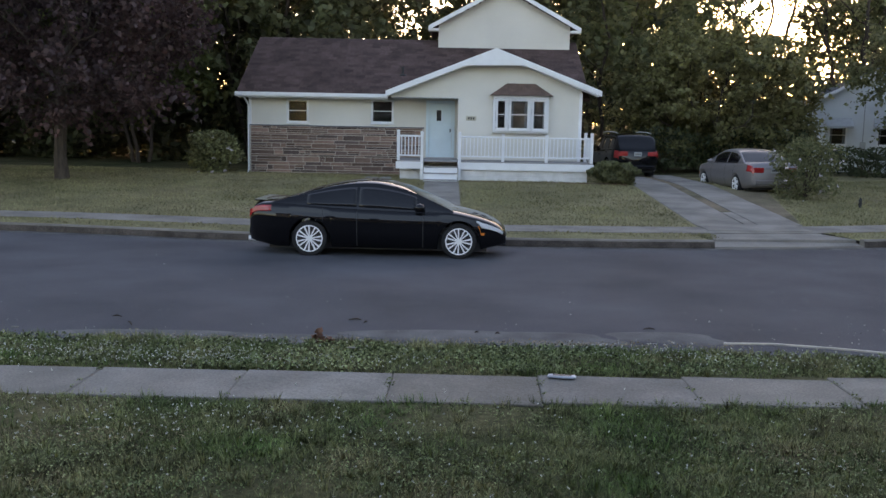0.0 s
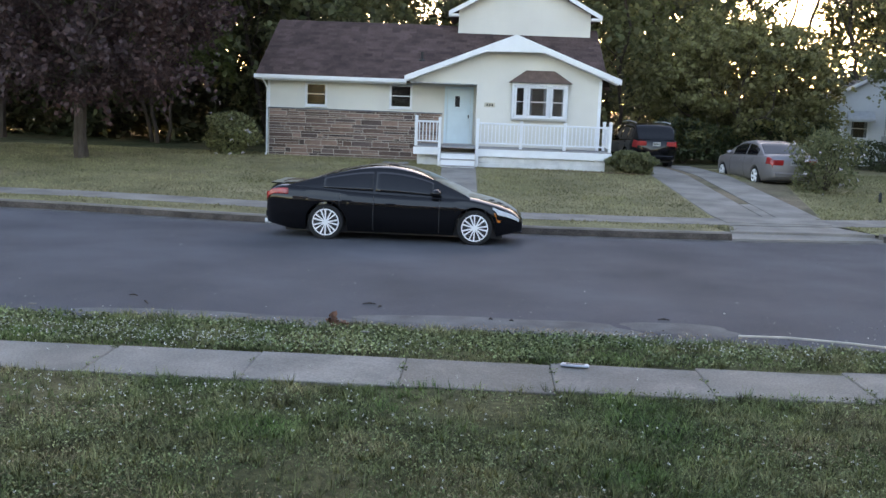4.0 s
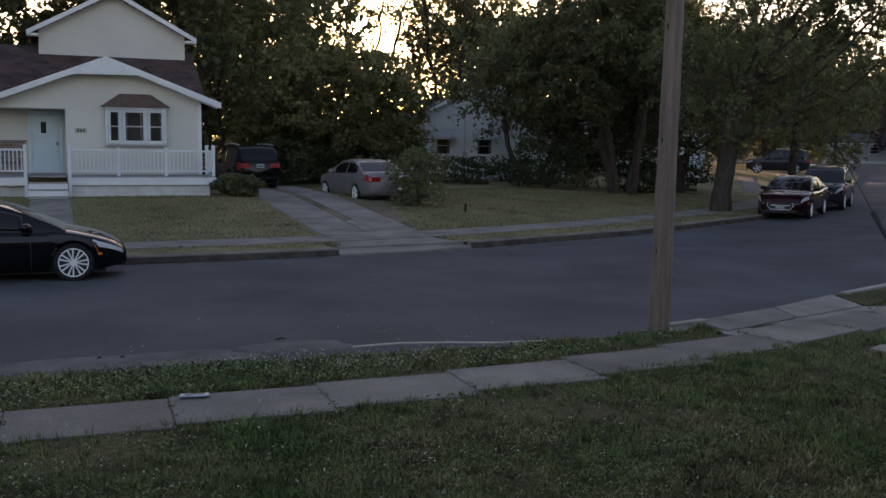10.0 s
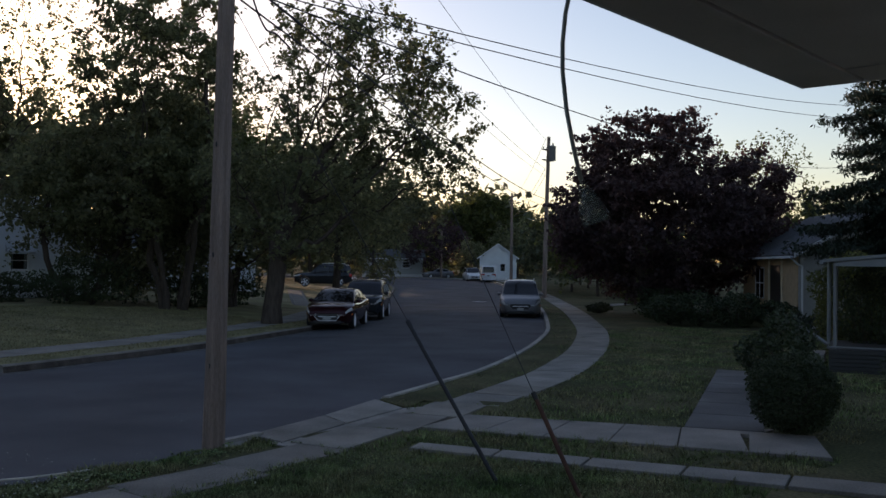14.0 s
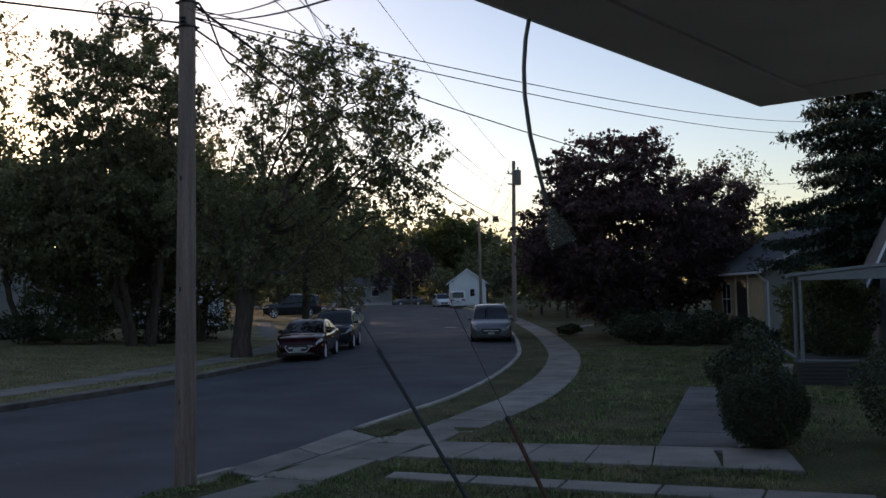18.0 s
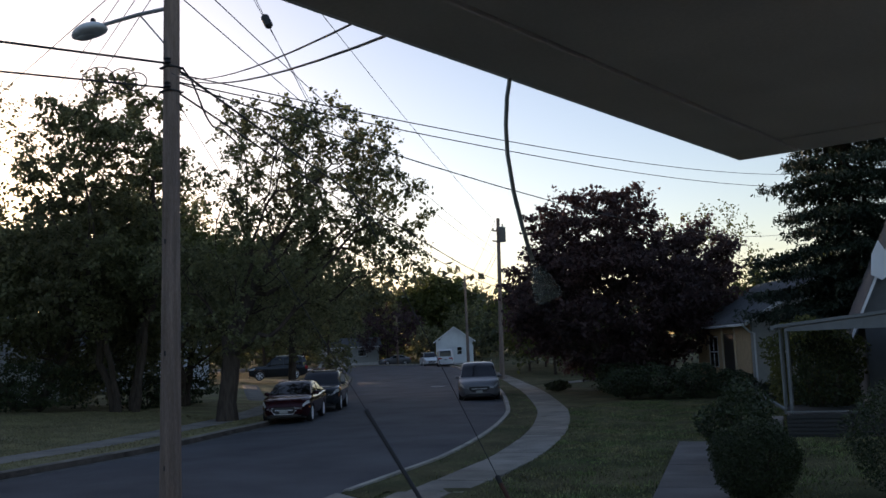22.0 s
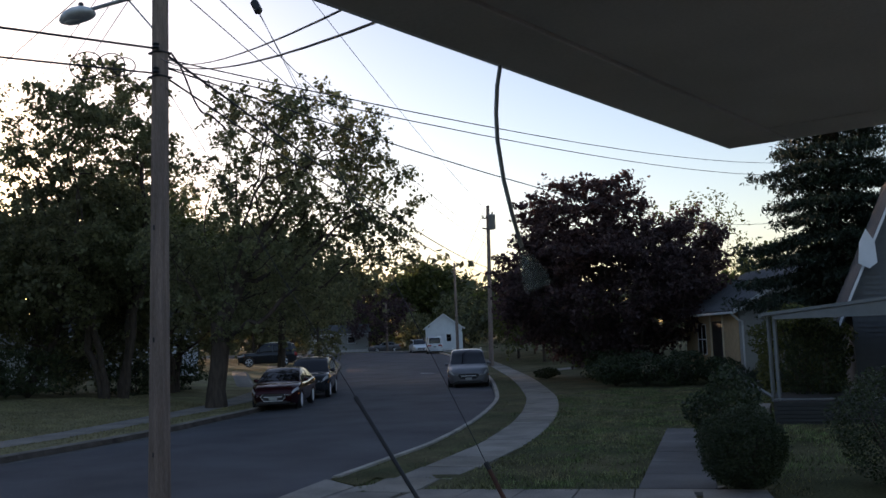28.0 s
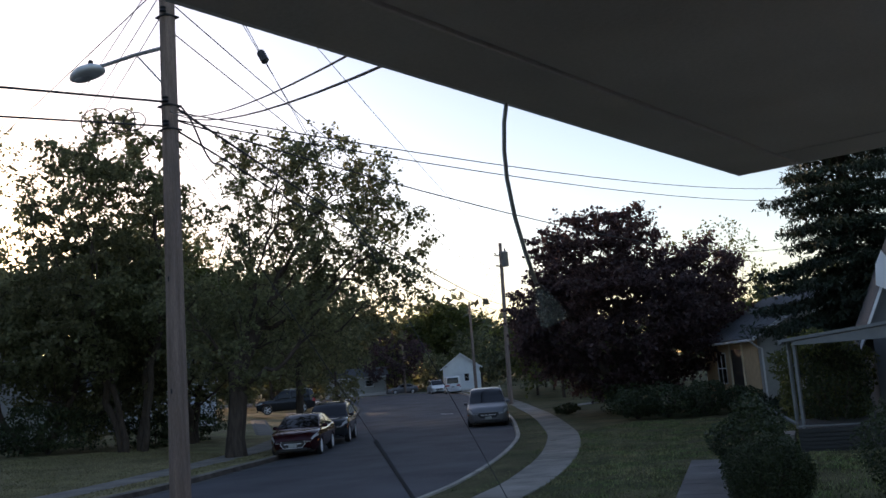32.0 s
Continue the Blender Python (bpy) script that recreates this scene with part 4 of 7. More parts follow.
tree("tall_sparse_tree", 18.5, 58.0, 0.32, (1.5, 0, 6.5, 19, 6.5, 5), "tall sparse tree with bare forked limbs against the sun", 28, M_LEAF2, 190, 4, 0.22, 0.8, stems=3, fork=0.25, bunch=3, step=0.6, up=0.3, gaps=0.7, shell=0.2)
tree("yard_tree", 33.5, 36.6, 0.22, (0.7, -0.3, 2.6, 8.8, 3.4, 3.2), "rounded yard tree shading a driveway", 29, M_LEAF, 320, 8, 0.18, 0.75, fork=0.15, bunch=5)
tree("japanese_maple", 42.2, 22.3, 0.3, [(0.0, 0, 0.9, 7.6, 5.9, 5.3), (-0.9, 1.1, 4.5, 9.9, 3.0, 3.0), (0.5, -0.6, 6.0, 10.3, 1.6, 1.6), (2.4, -2.8, 3.5, 8.3, 2.4, 2.4)], "large dark red japanese maple with layered foliage", 30, M_LEAFRED, 1250, 11, 0.2, 0.85, stems=3, fork=0.1, bunch=8, shell=0.45, layer=0.22, droop=0.05)
tree("wispy_tree", 64.7, 27.0, 0.25, (0, 0, 3, 12, 4.5, 4), "thin wispy tree behind the red maple", 31, M_LEAF2, 220, 4, 0.2, 0.8, stems=3, up=0.3, gaps=0.5)
tree("corner_tree", 43.4, 43.9, 0.2, (0, 0, 0.7, 7.6, 1.9, 1.9), "small green tree beside a side street", 32, M_LEAF, 160, 8, 0.2, 0.7, bunch=5)
tree("copper_tree", 104.5, 93.5, 0.3, (0, 0, 1.4, 8.6, 5.2, 5.2), "copper-leaved tree at the end of the street", 33, M_LEAFRED, 140, 9, 0.32, 1.2, bunch=5, step=0.9)
tree("green_tree", 100.5, 82.5, 0.3, (0, 0, 1.2, 5.5, 2.4, 2.4), "small green tree before a far house", 34, M_LEAF, 80, 8, 0.28, 0.9, step=0.7)
tree("round_tree", 125.0, 99.0, 0.5, (0, 0, 4, 13.5, 7.0, 6.0), "far rounded tree catching evening light", 35, M_LEAF2, 260, 10, 0.55, 1.7, bunch=7, step=1.0)

wr = np.random.default_rng(77)
# Rows from (47, 72) and (62, 71) on are added to block low sun.
WOODS = [(-36, 50), (-29, 46), (-23, 52), (-17, 47), (-11.5, 53), (-6, 50), (-1, 56), (4.5, 52), (8.0, 55), (9.5, 63), (26, 62), (30, 66), (37, 64), (-42, 42), (42, 60), (47, 66), (7.6, 47.5), (-32, 57), (86, 104), (98, 112), (47, 72), (53, 77), (-20, 59), (14.5, 72), (20.5, 78), (62, 71), (69, 78), (76, 85), (83, 92), (91, 98), (72, 88), (79, 97), (86, 106), (66, 84), (58, 76), (-14, 43.5), (-20.5, 42), (-9.6, 46), (-26, 41)]
for k, (x, y) in enumerate(WOODS):
    h = wr.uniform(13, 18)
    thin = 0.35 if k in (10, 11) else 0.6 if k in (6, 7, 8, 9) else 0.45 if k in (22, 23, 24) else 0.5 if k in (12, 14, 15, 16, 17) else 1.0
    tree("woodland_tree", x + wr.uniform(-1, 1), y + wr.uniform(-1.5, 1.5), 0.3, (wr.uniform(-0.5, 0.5), 0, 1.5 if thin == 1 else 2.5, h, 4.6, 4.0), "tall tree of the woodland and its added sun-block rows behind the houses", 200 + k,
         (M_LEAFDARK, M_LEAF, M_LEAF2)[k % 3 if k > 5 else k % 2], int(130 + 170 * thin), 9, 0.36, 1.15, stems=1 + k % 3, fork=0.2, bunch=6 if thin == 1 else 5, step=0.8, shell=0.25, gaps=0.2, group="woodland trees")
FAR_ROW = [(70, 46), (79, 50), (63, 39), (90, 58), (116, 86), (114, 104), (118, 116), (140, 112), (150, 90), (80, 36), (90, 50), (72, 20), (84, 8), (60, 10), (57, 19.5), (-48, 60), (-60, 45)]
for k, (x, y) in enumerate(FAR_ROW):
    tree("distant_tree", x, y, 0.3, (0, 0, 0.8, wr.uniform(6.0, 8.5), 4.6, 4.6), "distant street tree in evening shade", 300 + k, (M_LEAFDARK, M_LEAF, M_LEAF2)[k % 3], 120, 9, 0.4, 1.3, bunch=4, step=0.9, group="distant trees")

# Paler leaf colours stand in for haze over these far trees.
for k, (x, y, h) in enumerate(((116, 113, 15.5), (124, 113, 13.5), (131, 109, 12.5), (109, 112, 14.0), (140, 104, 12.0))):
    tree("distant_tree", x, y, 0.4, (0, 0, 1.0, h, 6.0, 6.0), "tall tree with haze in its leaf colour beyond the end of the street", 340 + k, (M_LEAF, M_LEAFSUNTINT)[k % 2], 190, 9, 0.6, 1.6, bunch=6, step=1.0, group="distant trees")

# far woods that close the horizon
fw = np.random.default_rng(9)
ang = fw.uniform(0, math.tau, 2600)
dist_ = fw.uniform(150, 260, 2600)
cen = np.stack([dist_ * np.sin(ang), dist_ * np.cos(ang), fw.uniform(0.0, 1.0, 2600)**1.3 * (12 + 2.5 * np.sin(ang * 9) + 1.5 * np.sin(ang * 23)) + 1], 1)
fwo = link("far_woods", quads("far_woods", leaves(cen, 2.4, 27, 1.8, fw), 4), M_LEAFDARK)
tagged(fwo, "far belt of woods round the neighbourhood", "woods", kind="stuff")

ug = np.random.default_rng(19)
uc = np.stack([ug.uniform(-70, 36, 3000), ug.uniform(50, 66, 3000), ug.uniform(0, 1, 3000)**1.3 * 4.2 + 0.4], 1)
uc[:, 2] *= np.interp(uc[:, 0], [-20, 2, 9], [2.3, 2.0, 1.0])
uc[:1300, 0], uc[:1300, 1] = ug.uniform(-46, -7, 1300), ug.uniform(45, 52, 1300)
uc[:, 2] += 0.6 * np.sin(uc[:, 0] * 0.7)
ugo = link("woodland_undergrowth", quads("woodland_undergrowth", leaves(uc, 0.7, 26, 0.5, ug), 4), M_LEAFDARK)
tagged(ugo, "dense dark undergrowth below the woodland trees", "undergrowth", kind="stuff")

# shrubs
M_LILAC = mat("lilac_blossom", (0.62, 0.56, 0.60), 0.8, per_island=0.2)
M_CORNERLEAF = leaf_mat("pale_shrub_leaf", (0.27, 0.265, 0.13), (0.17, 0.19, 0.08), 0.4)
shrub("corner_shrub", -8.3, 33.6, 0.95, 0.85, 1.55, "rounded yellow-green shrub at the house corner", 41, M_CORNERLEAF, 4200, 0.12, flowers=14, flowermat=M_LILAC, rough=0.16)
shrub("lilac_bush", 10.95, 29.0, 0.98, 0.85, 1.8, "loose lilac bush with a little pale blossom beside a parked car", 42, M_LEAF, 3000, 0.11, flowers=26, flowermat=M_LILAC, rough=0.22)
shrub("grassy_clump", 5.55, 31.3, 0.75, 0.5, 0.75, "clump of long green leaves beside the porch", 43, M_LEAF, 2600, 0.16, rough=0.15)
shrub("clipped_bush", 12.98, 4.9, 0.61, 0.61, 1.14, "dark clipped round bush beside the front path", 44, M_HEDGE, 22000, 0.036, rough=0.025)
shrub("loose_bush", 16.5, 6.45, 0.7, 0.65, 1.35, "loose leafy bush behind the clipped bush", 45, M_HEDGE, 5200, 0.08, rough=0.18)
shrub("porch_bush", 24.6, 7.3, 0.8, 0.8, 2.3, "dark bush by the porch steps", 46, M_HEDGE, 4200, 0.09, rough=0.15)
shrub("foundation_shrub", 35.5, 17.2, 1.3, 1.0, 1.35, "dark foundation shrub between the house and the maple", 71, M_HEDGE, 3000, 0.11, rough=0.18)
shrub("foundation_shrub", 36.6, 14.6, 1.0, 0.8, 1.1, "dark foundation shrub under the eave", 72, M_HEDGE, 2400, 0.11, rough=0.18)
# Made-up bush that stands in for deep shade beside the porch.
shrub("low_hedge", 14.3, 3.15, 1.15, 0.95, 1.6, "added dark bush filling the shaded area beside the neighbouring porch", 73, M_HEDGE, 9000, 0.05, rough=0.06)
shrub("arching_bush", 26.5, 8.2, 1.35, 1.3, 2.9, "tall arching yellow-green bush behind the porch canopy", 47, M_LEAF2, 7000, 0.11, rough=0.18)
shrub("foundation_shrub", 36.0, 15.8, 1.5, 0.8, 1.3, "dark foundation shrub under the tan house windows", 48, M_HEDGE, 3600, 0.11, rough=0.15)
shrub("foundation_shrub", 35.2, 18.4, 1.3, 0.9, 1.2, "dark foundation shrub under the red maple", 49, M_HEDGE, 3200, 0.11, rough=0.15)
shrub("foundation_shrub", 39.0, 20.6, 1.6, 1.1, 1.5, "dark foundation shrub beside the maple trunk", 50, M_HEDGE, 3600, 0.12, rough=0.18)
shrub("low_round_shrub", 41.2, 25.4, 0.75, 0.6, 0.5, "low rounded shrub at the lawn edge", 51, M_HEDGE, 1400, 0.1)
shrub("yellow_shrub", 52.5, 30.0, 1.0, 0.9, 1.7, "yellow-green shrub beside a house path", 52, M_LEAF2, 2200, 0.14, rough=0.2)
shrub("side_street_shrub", 49.3, 49.6, 0.8, 0.8, 1.3, "dark rounded shrub at the side street corner", 53, M_HEDGE, 2600, 0.17, rough=0.15)
shrub("under_shrub", 21.5, 43.5, 1.2, 0.8, 1.1, "low shrub against the white house wall", 54, M_HEDGE, 1800, 0.12, rough=0.2)
shrub("under_shrub", 9.5, 41.5, 2.4, 1.2, 1.8, "tangled undergrowth below the leafy tree", 55, M_HEDGE, 3600, 0.16, rough=0.25)
shrub("under_shrub", 14.6, 41.8, 2.4, 1.2, 2.0, "tangled undergrowth beside the silver car", 56, M_HEDGE, 3600, 0.16, rough=0.25)
shrub("under_shrub", 20.2, 37.2, 2.3, 1.5, 1.9, "dark undergrowth below the dense tree", 74, M_HEDGE, 4200, 0.14, rough=0.25)
shrub("under_shrub", 17.6, 40.2, 1.5, 1.0, 1.3, "dark undergrowth beside the white house", 75, M_HEDGE, 2400, 0.14, rough=0.25)
shrub("under_shrub", 28.8, 39.0, 1.8, 1.2, 1.6, "dark undergrowth behind the street trees", 76, M_HEDGE, 2600, 0.14, rough=0.25)
shrub("under_shrub", 25.0, 36.8, 1.6, 1.0, 1.5, "dark undergrowth below the maple", 57, M_HEDGE, 2400, 0.14, rough=0.25)


def conifer(name, x, y, h, rad, label, seed):
    """A fir: whorls of boughs that droop and lift at their tips, each a flat spray of needled twigs."""
    r = np.random.default_rng(seed)
    t = thing(name, x, y, land1(x, y) - 0.05, 0, label, "tree")
    wood = bmesh.new()
    tube([(0, 0, 0), (0.05, 0, h * 0.5), (0, 0.03, h)], [0.22, 0.14, 0.02], 8, wood)
    cs, ways = [], []
    for k in range(30):
        z = h * (0.05 + 0.92 * k / 30)
        whorl = rad * (1 - z / h)**0.8 * r.uniform(0.78, 1.12)
        off = r.uniform(0, 1)
        for j in range(8):
            a = j * math.tau / 8 + off + r.normal(0, 0.15)
            ln = whorl * r.uniform(0.75, 1.15)
            o = np.array([math.cos(a), math.sin(a), 0])
            s = np.array([-math.sin(a), math.cos(a), 0])
            us = np.linspace(0, 1, 7)
            line = np.array([o * ln * u + np.array([0, 0, z + ln * (-0.55 * u + 0.33 * u * u)]) for u in us])
            tube(line.tolist(), [0.03, 0.026, 0.021, 0.016, 0.011, 0.007, 0.004], 4, wood)
            for u in np.arange(0.15, 1.0, 0.16 / max(ln, 0.5)):
                p = np.array([np.interp(u, us, line[:, i]) for i in range(3)])
                side = 0.42 * ln * (1.05 - u) * min(1, u * 3) + 0.12
                for sg in (-1, 1):
                    d = s * sg + o * 0.75 + np.array([0, 0, -0.25])
                    d /= np.linalg.norm(d)
                    m = max(2, int(side / 0.13))
                    for q in range(m):
                        cs.append(p + d * side * (q + r.uniform()) / m)
                        ways.append(d)
    part("trunk", wood, M_BARK, t)
    ob = link("crown", quads("crown", sprays(np.array(cs), np.array(ways), 5, 0.26, 0.2, r, 1, 0.35, 0.6, 0.3), 4), M_NEEDLE, t)
    tagged(ob, kind="stuff")
    return t


conifer("fir_tree", 35.2, 9.3, 20.0, 4.0, "dark fir tree rising behind the neighbouring porch", 61)

# ---- houses ----
M_PANE = bpy.data.materials.new("clear_pane")
M_PANE.use_nodes = True
pb = M_PANE.node_tree.nodes["Principled BSDF"]
pb.inputs["Base Color"].default_value = (0.75, 0.8, 0.8, 1)
pb.inputs["Roughness"].default_value = 0.03
pb.inputs["Transmission Weight"].default_value = 1.0
pb.inputs["IOR"].default_value = 1.45
# Near-black wall colour stands in for the unlit room behind the glass.
M_ROOM = mat("room_painted_dim", (0.03, 0.028, 0.027), 0.9)
M_NUM = mat("plaque_metal", (0.45, 0.42, 0.33), 0.5)
M_EDGE = mat("timber_edging", (0.13, 0.085, 0.055), 0.9, var=0.25)
M_CREAMTRIM = mat("cream_trim", (0.68, 0.60, 0.42), 0.6, var=0.08)
M_TAN = mat("tan_stucco", (0.55, 0.40, 0.24), 0.85, var=0.1, bump=0.2)
M_SLATE = mat("grey_shingle", (0.10, 0.105, 0.11), 0.9, var=0.2, scale=2, bump=0.5, bscale=25, fine=0.25, fscale=30)
M_GREYSIDE = mat("grey_vinyl_siding", (0.36, 0.37, 0.36), 0.6, var=0.06)
M_DECK = mat("grey_deck_boards", (0.30, 0.29, 0.29), 0.8, var=0.15, stretch=(0.4, 6, 1))
M_BLOCK = mat("painted_block", (0.62, 0.62, 0.62), 0.8, var=0.12, scale=3, bump=0.2)


def under(ob, root):
    """Keep a part where it was built when its thing stands elsewhere."""
    ob.matrix_parent_inverse = root.matrix_basis.inverted()
    return ob


def wall_boxes(bm, x0, x1, z0, z1, y0, y1, holes):
    """A wall facing -y with real openings (x0, x1, z0, z1)."""
    xs = sorted({x0, x1, *[h[0] for h in holes], *[h[1] for h in holes]})
    for a, b in zip(xs, xs[1:]):
        mid = (a + b) / 2
        cuts = sorted([(h[2], h[3]) for h in holes if h[0] < mid < h[1]])
        z = z0
        for c0, c1 in cuts:
            if c0 > z:
                box(a, y0, z, b, y1, c0, bm=bm)
            z = c1
        if z1 > z:
            box(a, y0, z, b, y1, z1, bm=bm)
    bmesh.ops.remove_doubles(bm, verts=bm.verts[:], dist=0.0005)
    return bm


def siding(x0, x1, z0, z1, y, holes=(), step=0.125, slope=None, depth=0.03):
    """Lapped boards facing -y. slope(z): the span of x at that height."""
    bm = bmesh.new()
    z = z0
    while z < z1 - 1e-4:
        zt = min(z + step, z1)
        lo, hi = (x0, x1) if slope is None else slope(z + 0.03)
        spans = [(lo, hi)]
        for h in holes:
            if h[2] < zt - 0.02 and h[3] > z + 0.02:
                nxt = []
                for a, b in spans:
                    if h[0] > a:
                        nxt.append((a, min(b, h[0])))
                    if h[1] < b:
                        nxt.append((max(a, h[1]), b))
                spans = nxt
        for a, b in spans:
            if b - a > 0.02:
                prism([(y, z), (y - depth, z), (y - depth * 0.25, zt), (y, zt)], "x", a, b, bm)
        z = zt
    return bm


def sash_window(root, x0, x1, z0, z1, y, lift=0.5, frame=0.05, curtain=True, hung=True, mull=False):
    """A window in a wall facing -y: casing, sashes, panes, and a room wall painted dim behind."""
    b = bmesh.new()
    f = frame
    for q in ((x0 - f, x1 + f, z1, z1 + f), (x0 - f, x1 + f, z0 - f, z0), (x0 - f, x0, z0, z1), (x1, x1 + f, z0, z1)):
        box(q[0], y - 0.045, q[2], q[1], y + 0.06, q[3], 0.006, b)
    w = part("window", b, M_WHITE, root)
    under(w, root)
    s = bmesh.new()
    zm = z0 + (z1 - z0) * lift
    t = 0.03
    if hung:
        box(x0, y - 0.01, zm - t / 2, x1, y + 0.03, zm + t / 2, 0.004, s)
    for q in ((x0, x0 + t), (x1 - t, x1)):
        box(q[0], y - 0.005, z0, q[1], y + 0.035, z1, 0.004, s)
    box(x0, y - 0.005, z0, x1, y + 0.035, z0 + t, 0.004, s)
    box(x0, y - 0.005, z1 - t, x1, y + 0.035, z1, 0.004, s)
    if mull:
        box((x0 + x1) / 2 - 0.012, y - 0.003, z0, (x0 + x1) / 2 + 0.012, y + 0.03, z1, 0.003, s)
    part("sash", s, M_WHITE, w)
    g = bmesh.new()
    box(x0 + t, y + 0.012, z0 + t, x1 - t, y + 0.018, z1 - t, 0, g)
    p = part("pane", g, M_PANE, w)
    p.visible_shadow = False
    sl = box(x0 - f - 0.03, y - 0.08, z0 - f - 0.03, x1 + f + 0.03, y, z0 - f, 0.008)
    part("sill", sl, M_WHITE, w)
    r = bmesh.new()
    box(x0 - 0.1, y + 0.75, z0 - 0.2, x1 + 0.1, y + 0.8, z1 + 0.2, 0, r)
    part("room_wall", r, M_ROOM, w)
    if curtain:
        wd = (x1 - x0) * 0.22
        for a in (x0 - 0.02, x1 + 0.02 - wd):
            folds = [(a + k * wd / 10, y + 0.15 + 0.015 * math.sin(k * 2.2)) for k in range(11)]
            part("curtain", prism(folds + [(q[0], q[1] + 0.01) for q in folds[::-1]], "z", z0, z1), M_CURTAIN, w)
    return w


def slab_roof(root, quad, thick, material, courses=14, label="", sub=True):
    """A roof plane: quad = eave start, eave end, ridge end, ridge start; shingle courses as raised steps."""
    a, b, c, d = [Vector(p) for p in quad]
    nrm = (b - a).cross(d - a).normalized()
    if nrm.z < 0:
        nrm = -nrm
    bm = bmesh.new()
    vs_ = [bm.verts.new(p + nrm * o) for o in (0, -thick) for p in (a, b, c, d)]
    for fc in ((0, 1, 2, 3), (7, 6, 5, 4), (0, 4, 5, 1), (1, 5, 6, 2), (2, 6, 7, 3), (3, 7, 4, 0)):
        bm.faces.new([vs_[i] for i in fc])
    bmesh.ops.recalc_face_normals(bm, faces=bm.faces[:])
    ob = under(part("roof", bm, material, root, label), root)
    # shingle tabs
    r = random.Random(int(abs(a.x * 100) + abs(c.z * 1000)))
    tb = []
    for k in range(courses):
        u0, u1 = k / courses, (k + 1.06) / courses
        u1 = min(u1, 1)
        la, lb = a.lerp(d, u0), b.lerp(c, u0)
        ua, ub = a.lerp(d, u1), b.lerp(c, u1)
        n = max(2, int((lb - la).length / 0.32))
        off = r.random() / n
        for j in range(-1, n):
            s0_, s1_ = max(0, j / n + off), min(1, (j + 1) / n + off - 0.012 / max((lb - la).length, 0.1))
            if s1_ <= s0_:
                continue
            h = 0.012 + 0.008 * r.random()
            tb += [la.lerp(lb, s0_) + nrm * h, la.lerp(lb, s1_) + nrm * h, ua.lerp(ub, s1_) + nrm * 0.004, ua.lerp(ub, s0_) + nrm * 0.004]
    t = link("shingles", quads("shingles", np.array([tuple(v) for v in tb]), 4), material, ob)
    tagged(t, kind="stuff")
    return ob


def board(root, p, q, w, t, material=None, name="fascia", label=""):
    """A board of height w and thickness t from p to q, hanging down from that line, its face to -y."""
    p, q = Vector(p), Vector(q)
    bm = bmesh.new()
    d = Vector((0, 0, -w))
    o = Vector((0, t, 0))
    vs_ = [bm.verts.new(v) for v in (p, q, q + d, p + d, p + o, q + o, q + d + o, p + d + o)]
    for fc in ((0, 1, 2, 3), (7, 6, 5, 4), (0, 4, 5, 1), (1, 5, 6, 2), (2, 6, 7, 3), (3, 7, 4, 0)):
        bm.faces.new([vs_[i] for i in fc])
    bmesh.ops.recalc_face_normals(bm, faces=bm.faces[:])
    return under(part(name, bm, material or M_WHITE, root, label), root)


# the cream house across the street
hs = thing("cream_house", -1.3, 36.0, 0.55, 0, "cream-sided house with stone base, brown roof and white porch", "house")
HW1, HW2 = (-5.80, -5.10, 2.50, 3.26), (-2.75, -2.02, 2.53, 3.30)
DOOR = (-0.80, 0.24, 1.30, 3.34)
wl = wall_boxes(bmesh.new(), -7.18, 0.5, 0.3, 3.45, 34.5, 34.7, [HW1, HW2, DOOR])
under(part("wall", wl, M_SIDING, hs), hs)
under(part("siding", siding(-7.2, 0.34, 2.36, 3.45, 34.5, [(a - 0.05, b + 0.05, c - 0.05, d + 0.05) for a, b, c, d in (HW1, HW2, DOOR)]), M_SIDING, hs), hs)
BAY = (1.62, 3.40, 2.30, 3.48)
GX0, GX1, GAP = 0.34, 4.63, (1.58, 5.0)


def gable_span(z):
    lo, hi = -2.0 + (z - 3.50) * 3.7 / 1.47, 5.1 - (z - 3.60) * 3.56 / 1.34
    return (max(lo, GX0 if z < 3.42 else -2.0), min(hi, GX1))


wl = wall_boxes(bmesh.new(), GX0, GX1, 0.3, 3.45, 33.2, 33.4, [BAY])
prism([(-1.95, 3.45), (GX1, 3.45), (GX1, 3.80), (1.6, 4.95), (-1.95, 3.55)], "y", 33.2, 33.4, wl)
under(part("wall", wl, M_SIDING, hs), hs)
under(part("siding", siding(GX0, GX1, 1.3, 4.85, 33.2, [(BAY[0] - 0.06, BAY[1] + 0.06, BAY[2] - 0.05, BAY[3] + 0.06)], slope=gable_span), M_SIDING, hs), hs)
under(part("wall", box(GX1 - 0.15, 33.41, 0.3, GX1, 42.0, 3.6), M_SIDING, hs), hs)
under(part("wall", box(-7.18, 34.71, 0.3, -7.0, 42.0, 3.45), M_SIDING, hs), hs)
under(part("wall", box(-6.99, 41.85, 0.3, 4.47, 42.0, 3.45), M_SIDING, hs), hs)
under(part("wall", box(GX0, 33.41, 0.3, GX0 + 0.15, 34.49, 3.42), M_SIDING, hs, "recessed porch side wall"), hs)
prism([(34.5, 3.45), (42.0, 3.45), (38.3, 5.6)], "x", -7.15, -7.05, wl := bmesh.new())
under(part("gable", wl, M_SIDING, hs), hs)
under(part("corner_board", box(GX1 - 0.09, 33.17, 0.65, GX1 + 0.02, 33.199, 3.65, 0.005), M_WHITE, hs), hs)
under(part("corner_board", box(-7.22, 34.46, 2.36, -7.12, 34.499, 3.44, 0.005), M_WHITE, hs), hs)
